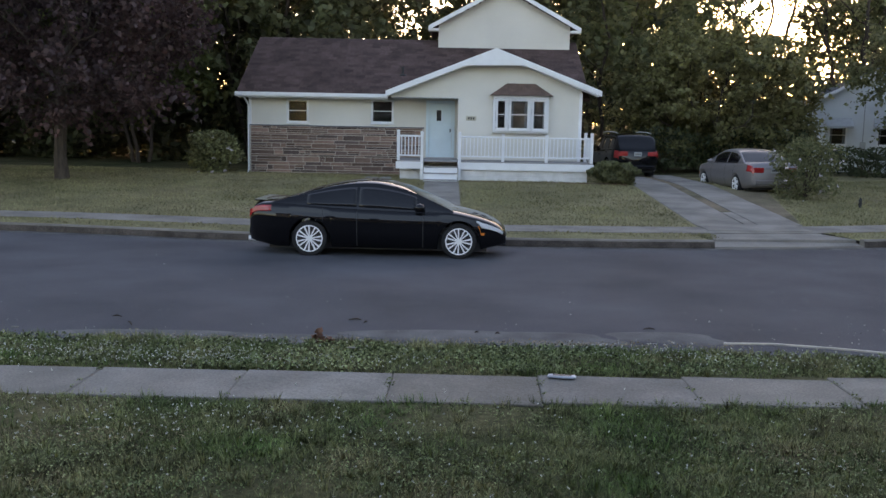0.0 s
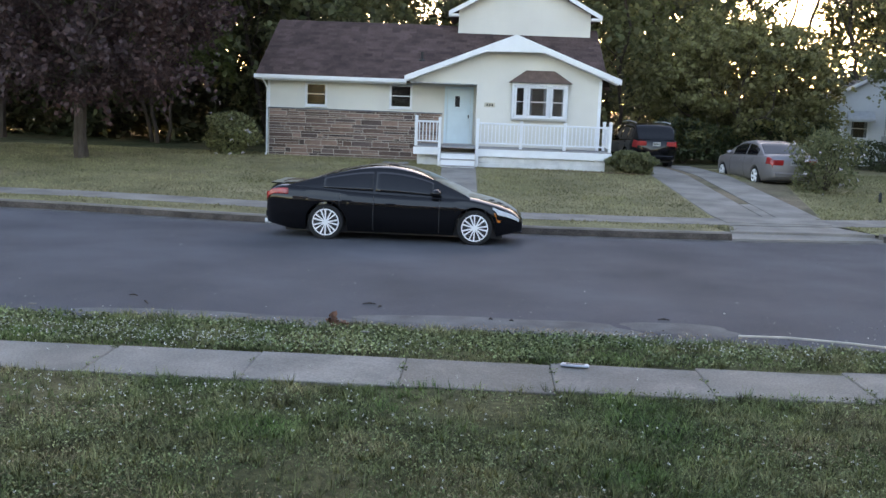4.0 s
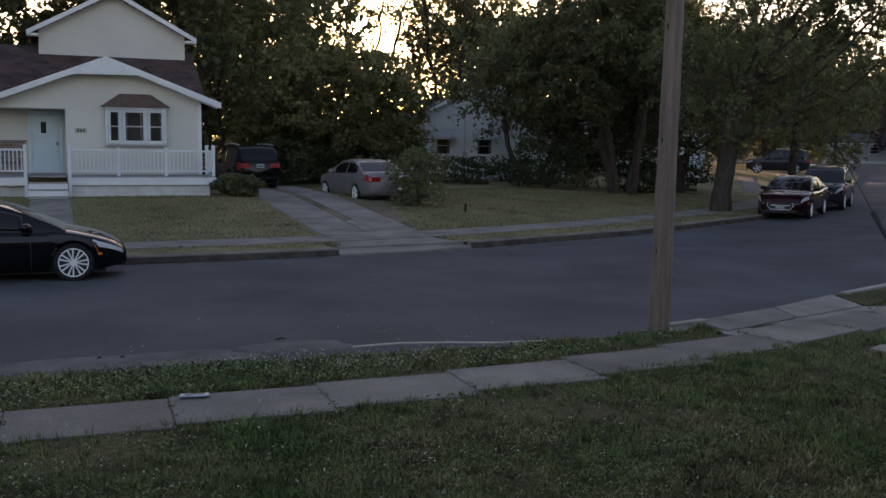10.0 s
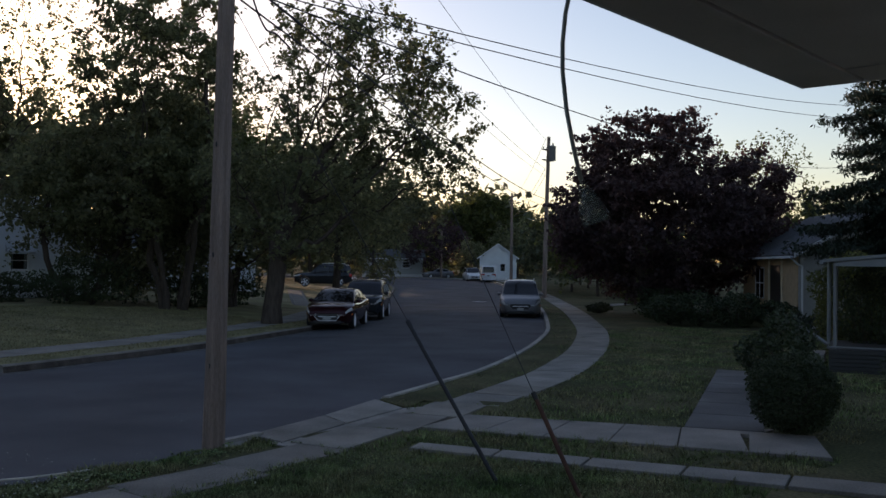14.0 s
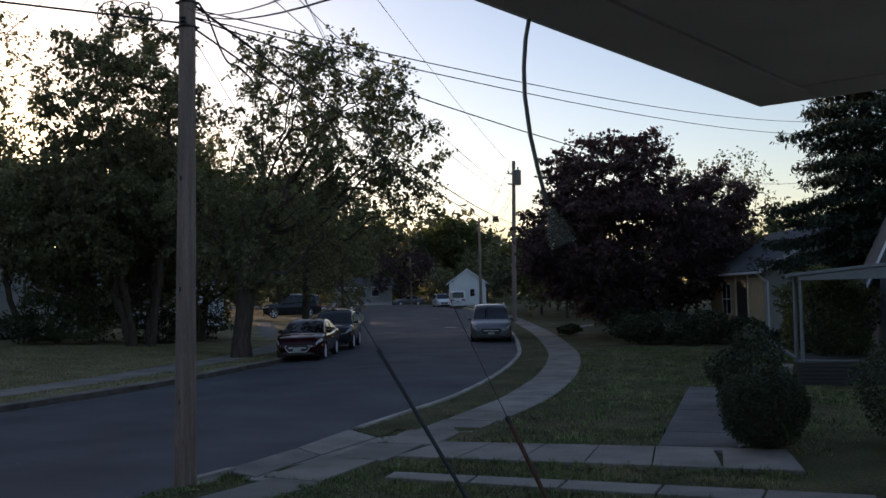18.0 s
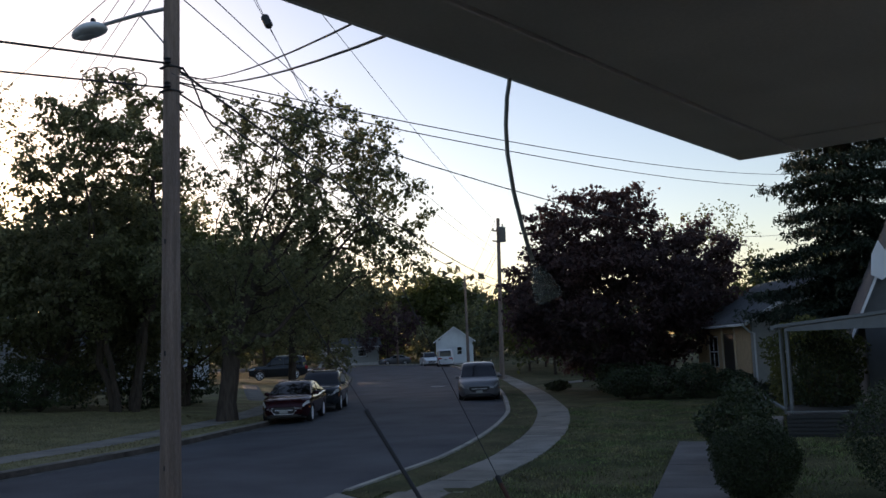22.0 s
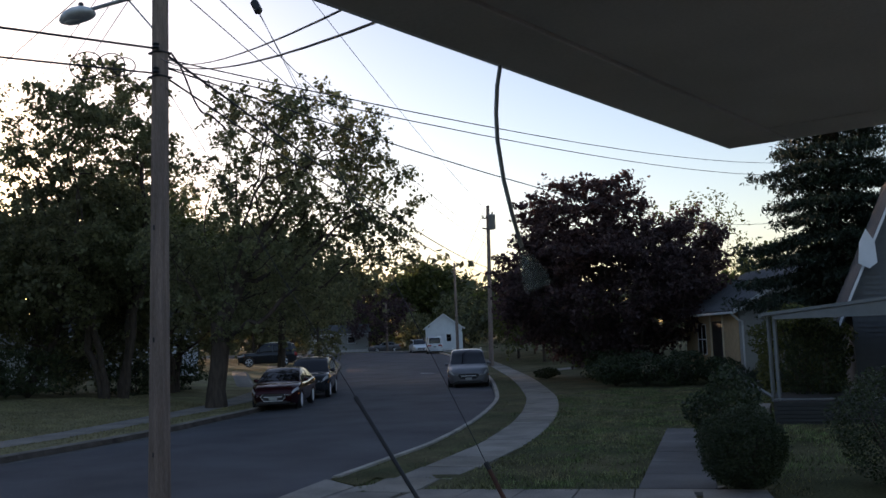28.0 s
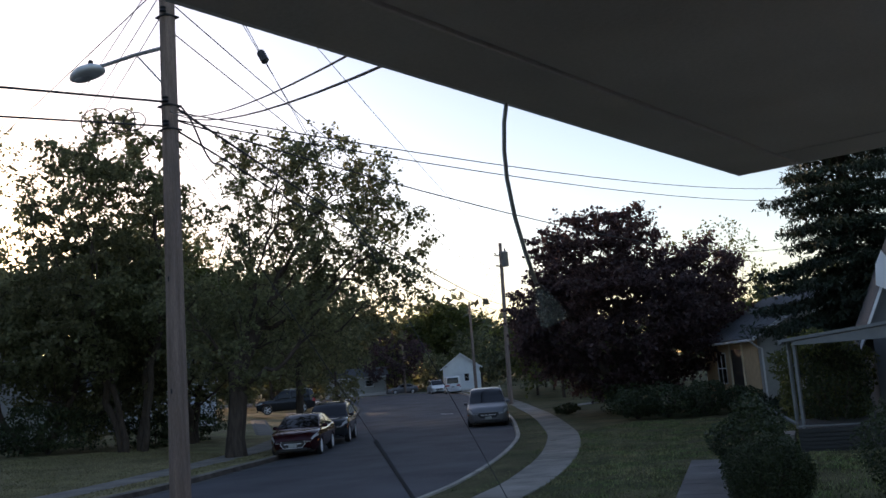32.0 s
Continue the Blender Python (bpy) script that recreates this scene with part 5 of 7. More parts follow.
under(part("recess_ceiling", box(-2.0, 33.2, 3.40, GX0 - 0.005, 34.49, 3.445), M_WHITE, hs), hs)
# roofs
slab_roof(hs, [(-7.55, 33.95, 3.50), (5.02, 33.95, 3.50), (5.02, 38.3, 5.82), (-7.55, 38.3, 5.82)], 0.12, M_SHINGLE, 22, "brown asphalt shingle roof")
slab_roof(hs, [(5.02, 42.6, 3.50), (-7.55, 42.6, 3.50), (-7.55, 38.3, 5.82), (5.02, 38.3, 5.82)], 0.12, M_SHINGLE, 8)
slab_roof(hs, [(-2.14, 32.68, 3.60), (-2.14, 34.4, 3.60), (1.6, 37.3, 5.09), (1.6, 32.68, 5.09)], 0.1, M_SHINGLE, 12)
slab_roof(hs, [(5.2, 36.8, 3.72), (5.2, 32.68, 3.72), (1.6, 32.68, 5.09), (1.6, 37.3, 5.09)], 0.1, M_SHINGLE, 12)
board(hs, (-2.16, 32.65, 3.60), (1.6, 32.65, 5.10), 0.19, 0.05)
board(hs, (1.6, 32.65, 5.10), (5.24, 32.65, 3.72), 0.19, 0.05)
pm = prism([(0.62, 4.50), (2.58, 4.53), (2.64, 4.70), (1.6, 5.08), (0.62, 4.68)], "y", 32.63, 32.68)
under(part("pediment", pm, M_WHITE, hs, "white clipped gable panel"), hs)
sf = prism([(-2.1, 3.45), (1.6, 4.93), (5.15, 3.56), (5.15, 3.53), (1.6, 4.90), (-2.1, 3.42)], "y", 32.7, 33.18)
under(part("soffit", sf, M_WHITE, hs), hs)
gt = prism([(33.83, 3.52), (33.83, 3.40), (33.86, 3.36), (33.94, 3.36), (33.94, 3.50), (33.92, 3.50), (33.92, 3.39), (33.86, 3.39), (33.85, 3.52)], "x", -7.58, -2.16)
under(part("gutter", gt, M_WHITE, hs, "white eaves gutter"), hs)
under(part("eaves_board", box(-7.5, 33.95, 3.33, -2.16, 34.49, 3.36), M_WHITE, hs), hs)
under(part("downspout", tube([(-7.3, 33.9, 3.38), (-7.24, 34.2, 3.2), (-7.22, 34.43, 3.05), (-7.22, 34.43, 0.75), (-7.22, 34.25, 0.65)], 0.035, 6), M_WHITE, hs), hs)
# upper storey
up = bmesh.new()
prism([(-0.44, 5.0), (4.69, 5.0), (4.69, 6.36), (2.12, 7.72), (-0.44, 6.36)], "y", 37.7, 37.85, up)
box(-0.44, 37.86, 4.9, -0.29, 42.0, 6.36, bm=up)
box(4.54, 37.86, 4.9, 4.69, 42.0, 6.36, bm=up)
under(part("upper_wall", up, M_SIDING, hs), hs)


def upper_span(z):
    c = max(0.0, (z - 6.36)) * 2.565 / 1.36
    return (-0.44 + c, 4.69 - c)


under(part("siding", siding(-0.44, 4.69, 5.45, 7.65, 37.7, slope=upper_span), M_SIDING, hs), hs)
slab_roof(hs, [(-0.79, 37.3, 6.29), (-0.79, 42.2, 6.29), (2.12, 42.2, 7.88), (2.12, 37.3, 7.88)], 0.1, M_SHINGLE, 12)
slab_roof(hs, [(5.04, 42.2, 6.29), (5.04, 37.3, 6.29), (2.12, 37.3, 7.88), (2.12, 42.2, 7.88)], 0.1, M_SHINGLE, 12)
board(hs, (-0.83, 37.27, 6.29), (2.12, 37.27, 7.90), 0.17, 0.05)
board(hs, (2.12, 37.27, 7.90), (5.08, 37.27, 6.29), 0.17, 0.05)
for a, b in ((-0.83, -0.43), (4.68, 5.08)):
    under(part("eave_return", box(a, 37.32, 6.10, b, 37.7, 6.20, 0.01), M_WHITE, hs), hs)
vt = lathe([(0.13, 0), (0.11, 0.06), (0.045, 0.08), (0.045, 0.3), (0.06, 0.3), (0.06, 0.34)], 10, centre=(-1.71, 35.4, 4.24))
under(part("vent_pipe", vt, M_TRIM, hs, "dark roof vent pipe"), hs)
# windows and door
sash_window(hs, *HW1, 34.5, 0.52, curtain=False)
sash_window(hs, *HW2, 34.5, 0.52, curtain=False)
# bay window
for a, b in ((1.68, 1.98), (2.14, 2.76), (2.92, 3.34)):
    sash_window(hs, a, b, 2.38, 3.36, 32.9, 0.5, 0.045)
bb = bmesh.new()
box(1.55, 32.93, 2.24, 3.47, 33.2, 2.32, 0.01, bb)
box(1.55, 32.93, 3.42, 3.47, 33.2, 3.52, 0.01, bb)
for a, b in ((1.55, 1.63), (2.03, 2.09), (2.81, 2.87), (3.39, 3.47)):
    box(a, 32.93, 2.33, b, 33.2, 3.41, 0.005, bb)
under(part("bay_frame", bb, M_WHITE, hs), hs)
br = bmesh.new()
lo = [br.verts.new(p) for p in ((1.42, 32.78, 3.52), (3.60, 32.78, 3.52), (3.60, 33.19, 3.52), (1.42, 33.19, 3.52))]
hi = [br.verts.new(p) for p in ((2.02, 33.1, 3.93), (3.0, 33.1, 3.93), (3.0, 33.19, 3.95), (2.02, 33.19, 3.95))]
br.faces.new(lo[::-1]), br.faces.new(hi)
for k in range(4):
    br.faces.new((lo[k], lo[(k + 1) % 4], hi[(k + 1) % 4], hi[k]))
under(part("bay_roof", br, mat("bay_roof_shingle", (0.13, 0.085, 0.07), 0.95, var=0.2, fine=0.3, fscale=40, bump=0.5), hs, "brown hipped bay roof"), hs)
d = bmesh.new()
for q in ((-0.80, -0.70, 1.30, 3.30), (0.14, 0.24, 1.30, 3.30), (-0.80, 0.24, 3.24, 3.34)):
    box(q[0], 34.44, q[2], q[1], 34.58, q[3], 0.006, d)
under(part("door_frame", d, M_DOOR, hs), hs)
d = wall_boxes(bmesh.new(), -0.69, 0.13, 1.31, 3.23, 34.50, 34.545, [(-0.42, -0.25, 2.62, 3.0)])
dr_ = under(part("door", d, M_DOOR, hs, "pale blue front door with small window"), hs)
d = bmesh.new()
for q in ((-0.62, 0.06, 1.42, 2.48), (-0.62, -0.5, 2.56, 3.14)):
    box(q[0], 34.488, q[2], q[1], 34.5, q[3], 0.008, d)
part("door_panel", d, M_DOOR, dr_)
part("door_pane", box(-0.42, 34.515, 2.62, -0.25, 34.52, 3.0), M_GLASS, dr_)
part("handle", box(0.06, 34.44, 2.22, 0.10, 34.5, 2.34, 0.008), M_TRIM, dr_)
under(part("threshold", box(-0.8, 34.3, 1.27, 0.24, 34.5, 1.31, 0.005), M_STEEL, hs), hs)
pq = bmesh.new()
box(0.62, 33.165, 2.64, 0.98, 33.185, 2.80, 0.006, pq)
pl = under(part("plaque", pq, M_NUM, hs, "small cream house plaque"), hs)
for k in range(3):
    part("numeral_bar", box(0.69 + k * 0.085, 33.155, 2.68, 0.745 + k * 0.085, 33.165, 2.76), M_TRIM, pl)
# porch
for k in range(13):
    under(part("deck_board", box(-1.68, 31.6 + k * 0.122, 1.245, 4.85, 31.6 + k * 0.122 + 0.116, 1.28), M_DECK, hs), hs)
for k in range(11):
    under(part("deck_board", box(-1.68, 33.19 + k * 0.118, 1.245, GX0, 33.19 + k * 0.118 + 0.112, 1.28), M_DECK, hs), hs)
under(part("porch_fascia", box(-1.72, 31.56, 1.0, -0.8, 31.6, 1.24, 0.005), M_WHITE, hs), hs)
under(part("porch_fascia", box(0.42, 31.56, 1.0, 4.88, 31.6, 1.24, 0.005), M_WHITE, hs), hs)
under(part("porch_fascia", box(4.85, 31.601, 1.0, 4.89, 33.2, 1.24, 0.005), M_WHITE, hs), hs)
for k in range(11):
    under(part("foundation_block", box(0.45 + k * 0.385, 31.66, 0.45, 0.445 + (k + 1) * 0.385, 31.85, 0.78, 0.006), M_BLOCK, hs), hs)
    under(part("foundation_block", box(0.45 + k * 0.385, 31.662, 0.785, 0.445 + (k + 1) * 0.385, 31.85, 1.0, 0.006), M_BLOCK, hs), hs)
under(part("foundation", box(-1.6, 31.9, 0.4, -0.9, 32.1, 0.99, 0.01), M_BLOCK, hs), hs)


def porch_post(x, y, z0, z1, w=0.1):
    b = box(x - w / 2, y - w / 2, z0, x + w / 2, y + w / 2, z1, 0.008)
    p = under(part("post", b, M_WHITE, hs), hs)
    c = bmesh.new()
    box(x - w / 2 - 0.015, y - w / 2 - 0.015, z1, x + w / 2 + 0.015, y + w / 2 + 0.015, z1 + 0.025, 0.005, c)
    box(x - w / 2 + 0.005, y - w / 2 + 0.005, z1 + 0.025, x + w / 2 - 0.005, y + w / 2 - 0.005, z1 + 0.05, 0.012, c)
    part("cap", c, M_WHITE, p)


for x, z0, z1 in ((-1.64, 1.28, 2.24), (1.85, 1.28, 2.16), (3.30, 1.28, 2.16), (4.80, 1.28, 2.24)):
    porch_post(x, 31.66, z0, z1)
porch_post(-0.85, 31.5, 0.55, 2.2)
porch_post(0.40, 31.5, 0.55, 2.2)
porch_post(4.80, 33.1, 1.28, 2.24)
baluster = None
for x0, x1, dens in ((-1.59, -0.90, 0.115), (0.45, 1.80, 0.118), (1.90, 3.25, 0.118), (3.35, 4.75, 0.118)):
    for z0, z1 in ((2.06, 2.12), (1.42, 1.47)):
        under(part("rail", box(x0, 31.63, z0, x1, 31.69, z1, 0.008), M_WHITE, hs), hs)
    n = int((x1 - x0) / dens)
    for k in range(n):
        x = x0 + (k + 0.5) * (x1 - x0) / n
        if baluster is None:
            baluster = part("baluster", box(-0.017, -0.017, 0, 0.017, 0.017, 0.585, 0.003), M_WHITE, hs)
            o = baluster
        else:
            o = new("baluster", baluster.data)
            o.parent = hs
        under(o, hs)
        o.location = (x, 31.66, 1.472)
for k in range(10):
    o = new("baluster", baluster.data)
    o.parent = hs
    under(o, hs)
    o.location = (4.80, 31.78 + k * 0.128, 1.472)
for z0, z1 in ((2.06, 2.12), (1.42, 1.47)):
    under(part("rail", box(4.77, 31.72, z0, 4.83, 33.05, z1, 0.008), M_WHITE, hs), hs)
for k in range(3):
    y1, z = 31.555 - k * 0.27, 1.07 - k * 0.2
    under(part("step", box(-0.79, y1 - 0.30, z, 0.34, y1 - 0.002, z + 0.03, 0.008), M_DECK, hs), hs)
    under(part("riser", box(-0.78, y1 - 0.27, 0.4, 0.33, y1 - 0.003, z - 0.002, 0.003), M_WHITE, hs), hs)
tagged(link("bed_edging", box(0.5, 31.05, 0.5, 5.9, 31.15, 0.66, 0.02), M_EDGE), "low brown timber bed edging before the porch", "edging")

# the white house with window awnings
M_AWN = mat("awning_metal", (0.42, 0.44, 0.45), 0.5, var=0.1)


def plain_house(name, x, y, z, turn, w, d_, eave, ridge, label, wallmat, roofmat, wins, awn=(), gable_front=True, door=None, step=0.14):
    """A small house in its own frame: front at y = 0 facing -y, x from -w/2 to w/2."""
    h = thing(name, x, y, z, turn, label, "house")
    keep = h.matrix_basis.copy()
    h.matrix_basis = Matrix.Identity(4)
    holes = [tuple(q) for q in wins] + ([door] if door else [])
    wall = wall_boxes(bmesh.new(), -w / 2, w / 2, -0.6, eave, 0, 0.2, holes)
    if gable_front:
        prism([(-w / 2, eave), (w / 2, eave), (0, ridge)], "y", 0, 0.2, wall)
    part("wall", wall, wallmat, h)

    def span(zz):
        c = max(0.0, zz - eave) * (w / 2) / max(ridge - eave, 0.1)
        return (-w / 2 + c, w / 2 - c)
    part("siding", siding(-w / 2, w / 2, 0.25, ridge - 0.12 if gable_front else eave, 0, [(a - 0.05, b + 0.05, c - 0.05, e + 0.05) for a, b, c, e in holes], step, span if gable_front else None), wallmat, h)
    part("foundation", box(-w / 2 - 0.01, -0.03, -0.6, w / 2 + 0.01, -0.001, 0.24), M_BLOCK, h)
    part("wall", box(-w / 2, 0.21, -0.6, -w / 2 + 0.2, d_, eave), wallmat, h)
    part("wall", box(w / 2 - 0.2, 0.21, -0.6, w / 2, d_, eave), wallmat, h)
    part("wall", box(-w / 2 + 0.21, d_ - 0.2, -0.6, w / 2 - 0.21, d_, eave), wallmat, h)
    if gable_front:
        o = 0.35
        k = (ridge - eave) / (w / 2)
        slab_roof(h, [(-w / 2 - o, -o, eave - k * o + 0.1), (-w / 2 - o, d_ + o, eave - k * o + 0.1), (0, d_ + o, ridge + 0.1), (0, -o, ridge + 0.1)], 0.1, roofmat, 10)
        slab_roof(h, [(w / 2 + o, d_ + o, eave - k * o + 0.1), (w / 2 + o, -o, eave - k * o + 0.1), (0, -o, ridge + 0.1), (0, d_ + o, ridge + 0.1)], 0.1, roofmat, 10)
        board(h, (-w / 2 - o, -o - 0.03, eave - k * o + 0.11), (0, -o - 0.03, ridge + 0.11), 0.16, 0.04)
        board(h, (0, -o - 0.03, ridge + 0.11), (w / 2 + o, -o - 0.03, eave - k * o + 0.11), 0.16, 0.04)
    else:
        o = 0.4
        slab_roof(h, [(-w / 2 - o, -o, eave), (w / 2 + o, -o, eave), (w / 2 + o, d_ / 2, ridge), (-w / 2 - o, d_ / 2, ridge)], 0.1, roofmat, 12)
        slab_roof(h, [(w / 2 + o, d_ + o, eave), (-w / 2 - o, d_ + o, eave), (-w / 2 - o, d_ / 2, ridge), (w / 2 + o, d_ / 2, ridge)], 0.1, roofmat, 8)
        for xx in (-w / 2, w / 2 - 0.15):
            part("gable", prism([(0.2, eave), (d_ - 0.1, eave), (d_ / 2, ridge - 0.1)], "x", xx, xx + 0.15), wallmat, h)
        board(h, (-w / 2 - o, -o - 0.03, eave), (w / 2 + o, -o - 0.03, eave), 0.16, 0.04)
    for q in wins:
        sash_window(h, *q, 0.0, 0.5)
    for q in awn:
        a = bmesh.new()
        x0, x1, zt = q
        prism([(-0.02, zt), (-0.06, zt + 0.02), (-0.62, zt - 0.38), (-0.62, zt - 0.50), (-0.59, zt - 0.50), (-0.58, zt - 0.39)], "x", x0, x1, a)
        for e in (x0, x1 - 0.02):
            prism([(-0.02, zt - 0.03), (-0.58, zt - 0.40), (-0.02, zt - 0.40)], "x", e, e + 0.02, a)
        part("awning", a, M_AWN, h, "grey metal window awning")
    if door:
        part("door", box(door[0], 0.05, door[2], door[1], 0.1, door[3]), M_WHITE, h)
    h.matrix_basis = keep
    for o_ in h.children:
        o_.matrix_parent_inverse = Matrix.Identity(4)
    return h


wh = plain_house("white_house", 21.11, 45.61, 0.5, -14, 8.6, 10, 3.05, 5.25, "white clapboard house with grey window awnings", M_SHED, M_SLATE,
                 [(-2.68, -1.92, 1.45, 2.35), (-0.5, 0.3, 1.45, 2.35)], [(-2.9, -1.7, 2.72), (-0.72, 0.52, 2.72)])
for nm, p in (("conduit", [(-1.16, -0.04, 3.9), (-1.16, -0.04, 1.55)]), ("conduit", [(-1.16, -0.04, 1.2), (-1.16, -0.04, 0.1)])):
    part(nm, tube(p, 0.022, 6), M_STEEL, wh)
part("meter_box", box(-1.29, -0.14, 1.2, -1.03, -0.02, 1.58, 0.02), M_STEEL, wh, "grey electric meter box")
part("meter_box", box(0.9, -0.12, 0.7, 1.1, -0.02, 0.98, 0.02), M_STEEL, wh, "grey utility box")
plain_house("pale_house", 36.0, 53.5, 0.5, -30, 8.5, 8, 2.9, 4.9, "pale house half hidden behind street trees", M_SHED, M_SLATE,
            [(-2.9, -2.0, 1.2, 2.3), (1.6, 2.6, 1.2, 2.3)], door=(-0.5, 0.5, 0.25, 2.25), gable_front=False)
plain_house("far_house", 101.5, 78.6, 0.6, -52, 5.0, 8, 3.1, 4.9, "far pale house facing down the street", M_SHED, M_SLATE, [(0.3, 1.0, 1.2, 2.2)], door=(-0.9, -0.1, 0.2, 2.1))
plain_house("low_far_house", 101.5, 98.5, 0.9, -46, 9.0, 8, 2.6, 4.0, "low grey far house behind the street corner", M_GREYSIDE, M_SLATE, [(-3.2, -2.0, 1.2, 2.1), (-1.2, -0.2, 1.2, 2.1), (1.4, 2.6, 1.2, 2.1)], gable_front=False)

# ---- vehicles ----


def curve(pts):
    xs, ys = [p[0] for p in pts], [p[1] for p in pts]

    def f(x):
        # smooth steps between the control heights
        i = int(np.clip(np.searchsorted(xs, x) - 1, 0, len(xs) - 2))
        x0, x1 = xs[i], xs[i + 1]
        t = min(1, max(0, (x - x0) / (x1 - x0)))
        m0 = (ys[i + 1] - ys[i - 1]) / (x1 - xs[i - 1]) if i > 0 else (ys[1] - ys[0]) / (x1 - x0)
        m1 = (ys[i + 2] - ys[i]) / (xs[i + 2] - x0) if i + 2 < len(xs) else (ys[i + 1] - ys[i]) / (x1 - x0)
        h = x1 - x0
        return (2 * t**3 - 3 * t**2 + 1) * ys[i] + (t**3 - 2 * t**2 + t) * h * m0 + (-2 * t**3 + 3 * t**2) * ys[i + 1] + (t**3 - t**2) * h * m1
    return f


def grid_mesh(rows_):
    bm = bmesh.new()
    vs_ = [[bm.verts.new(p) for p in row] for row in rows_]
    for r0, r1 in zip(vs_, vs_[1:]):
        for k in range(len(r0) - 1):
            try:
                bm.faces.new((r0[k], r1[k], r1[k + 1], r0[k + 1]))
            except ValueError:
                pass
    return bm, vs_


def car(name, x, y, z, turn, spec, paint, label, category="car", spokes=7, rim=None, lamp_on=False, group="", pairs=False):
    """A vehicle with its rear bumper at local x = 0 and its nose towards +x; x, y: the middle of its rear."""
    L, W, wb, fo, R = spec["L"], spec["W"], spec["wb"], spec["fo"], spec["R"]
    deck, roof = curve(spec["deck"]), curve(spec["roof"])
    c0, c1 = spec["roof"][0][0], spec["roof"][-1][0]
    xr, xf = L - fo - wb, L - fo
    sill = spec.get("sill", 0.2)
    root = thing(name, x, y, z, turn, label, category, group)
    hw0 = W / 2

    def half(u):
        e = min(u, L - u)
        k = 0.42
        t = min(1, e / k)
        return hw0 * (0.80 + 0.20 * math.sin(t * math.pi / 2)) if u < L / 2 else hw0 * (0.72 + 0.28 * math.sin(min(1, e / 0.75) * math.pi / 2))

    def bottom(u):
        b = sill + 0.10 * max(0, 1 - min(u, L - u) / 0.5)
        for xw in (xr, xf):
            ra = R + 0.055
            if abs(u - xw) < ra:
                b = max(b, R + math.sqrt(ra**2 - (u - xw)**2) - 0.01)
        return b

    def top(u):
        return deck(u)

    def side(u, s):
        """Half section of the body; s from 0 at the sill to 1 at the shoulder and 2 at the middle of the deck."""
        h, zb, zt = half(u), bottom(u), top(u)
        zl = sill + 0.10 * max(0, 1 - min(u, L - u) / 0.5)
        if s <= 1:
            zz = zb + (zt - 0.05 - zb) * s
            q = (zz - zl) / max(zt - zl, 0.05)
            bulge = 0.90 + 0.10 * math.sin(min(1, q / 0.45) * math.pi / 2) - 0.055 * max(0, (q - 0.62) / 0.38)**1.6
            bulge += 0.012 * math.exp(-((q - 0.70) / 0.06)**2)
            return (u, h * bulge, zz)
        t = s - 1
        edge = h * 0.945
        return (u, edge * (1 - t), zt - 0.05 + 0.05 * math.sin(min(1, t / 0.22) * math.pi / 2) + 0.03 * math.sin(t * math.pi / 2))

    us = sorted(set(np.round(np.concatenate([np.linspace(0, L, 46), np.linspace(xr - R - 0.07, xr + R + 0.07, 21), np.linspace(xf - R - 0.07, xf + R + 0.07, 21)]), 3)))
    ss = [0, 0.12, 0.3, 0.45, 0.58, 0.68, 0.74, 0.82, 0.92, 1, 1.08, 1.2, 1.45, 1.75, 2]
    rows_ = []
    for u in us:
        u = min(max(u, 0.0), L)
        lft = [side(u, s) for s in ss]
        rows_.append([(p[0], p[1], p[2]) for p in lft] + [(p[0], -p[1], p[2]) for p in lft[::-1][1:]])
    bm, vs_ = grid_mesh(rows_)
    bm.faces.new(vs_[0]), bm.faces.new(vs_[-1][::-1])
    for a, b in zip(vs_, vs_[1:]):
        bm.faces.new((a[0], a[-1], b[-1], b[0]))
    bmesh.ops.recalc_face_normals(bm, faces=bm.faces[:])
    body = part("body", bm, paint, root, smooth=True)

    # cabin
    def cab(u, s):
        zd, zr = top(u) - 0.03, roof(u)
        zr = max(zr, zd + 0.005)
        hb = half(u) * 0.915
        t = min(1.0, (zr - zd) / max(spec["H"] - zd, 0.2))
        hr = hb * (1 - spec.get("tumble", 0.22) * t)
        if s <= 1:
            return (u, hb + (hr - hb) * (s**1.25), zd + (zr - 0.035 * t - zd) * s)
        k = s - 1
        return (u, hr * (1 - k), zr - 0.035 * t + 0.035 * t * math.sin(min(1, k / 0.3) * math.pi / 2) + 0.02 * math.sin(k * math.pi / 2) * t)

    cu = np.linspace(c0, c1, 40)
    cs_ = [0, 0.2, 0.4, 0.6, 0.8, 0.93, 1, 1.06, 1.15, 1.3, 1.6, 2]
    rows_ = []
    for u in cu:
        lft = [cab(u, s) for s in cs_]
        rows_.append(lft + [(p[0], -p[1], p[2]) for p in lft[::-1][1:]])
    bm, vs_ = grid_mesh(rows_)
    bmesh.ops.recalc_face_normals(bm, faces=bm.faces[:])
    part("cabin", bm, paint, root, smooth=True)

    def patch_mesh(fn, u0, u1, s0, s1, off, mirror=0, nu=12, ns=6):
        rr = []
        for i in range(nu + 1):
            u = u0 + (u1 - u0) * i / nu
            row = []
            for j in range(ns + 1):
                s = s0 + (s1 - s0) * j / ns
                p = Vector(fn(u, s))
                e = 0.004
                a = Vector(fn(min(u + e, L), s)) - Vector(fn(max(u - e, 0), s))
                b = Vector(fn(u, min(s + e, 2))) - Vector(fn(u, max(s - e, 0)))
                n = a.cross(b)
                n = n.normalized() if n.length > 1e-9 else Vector((0, 1, 0))
                if n.y < 0 and s <= 1 or n.z < 0 and s > 1:
                    n = -n
                p = p + n * off
                if mirror:
                    p.y = -p.y
                row.append(tuple(p))
            rr.append(row)
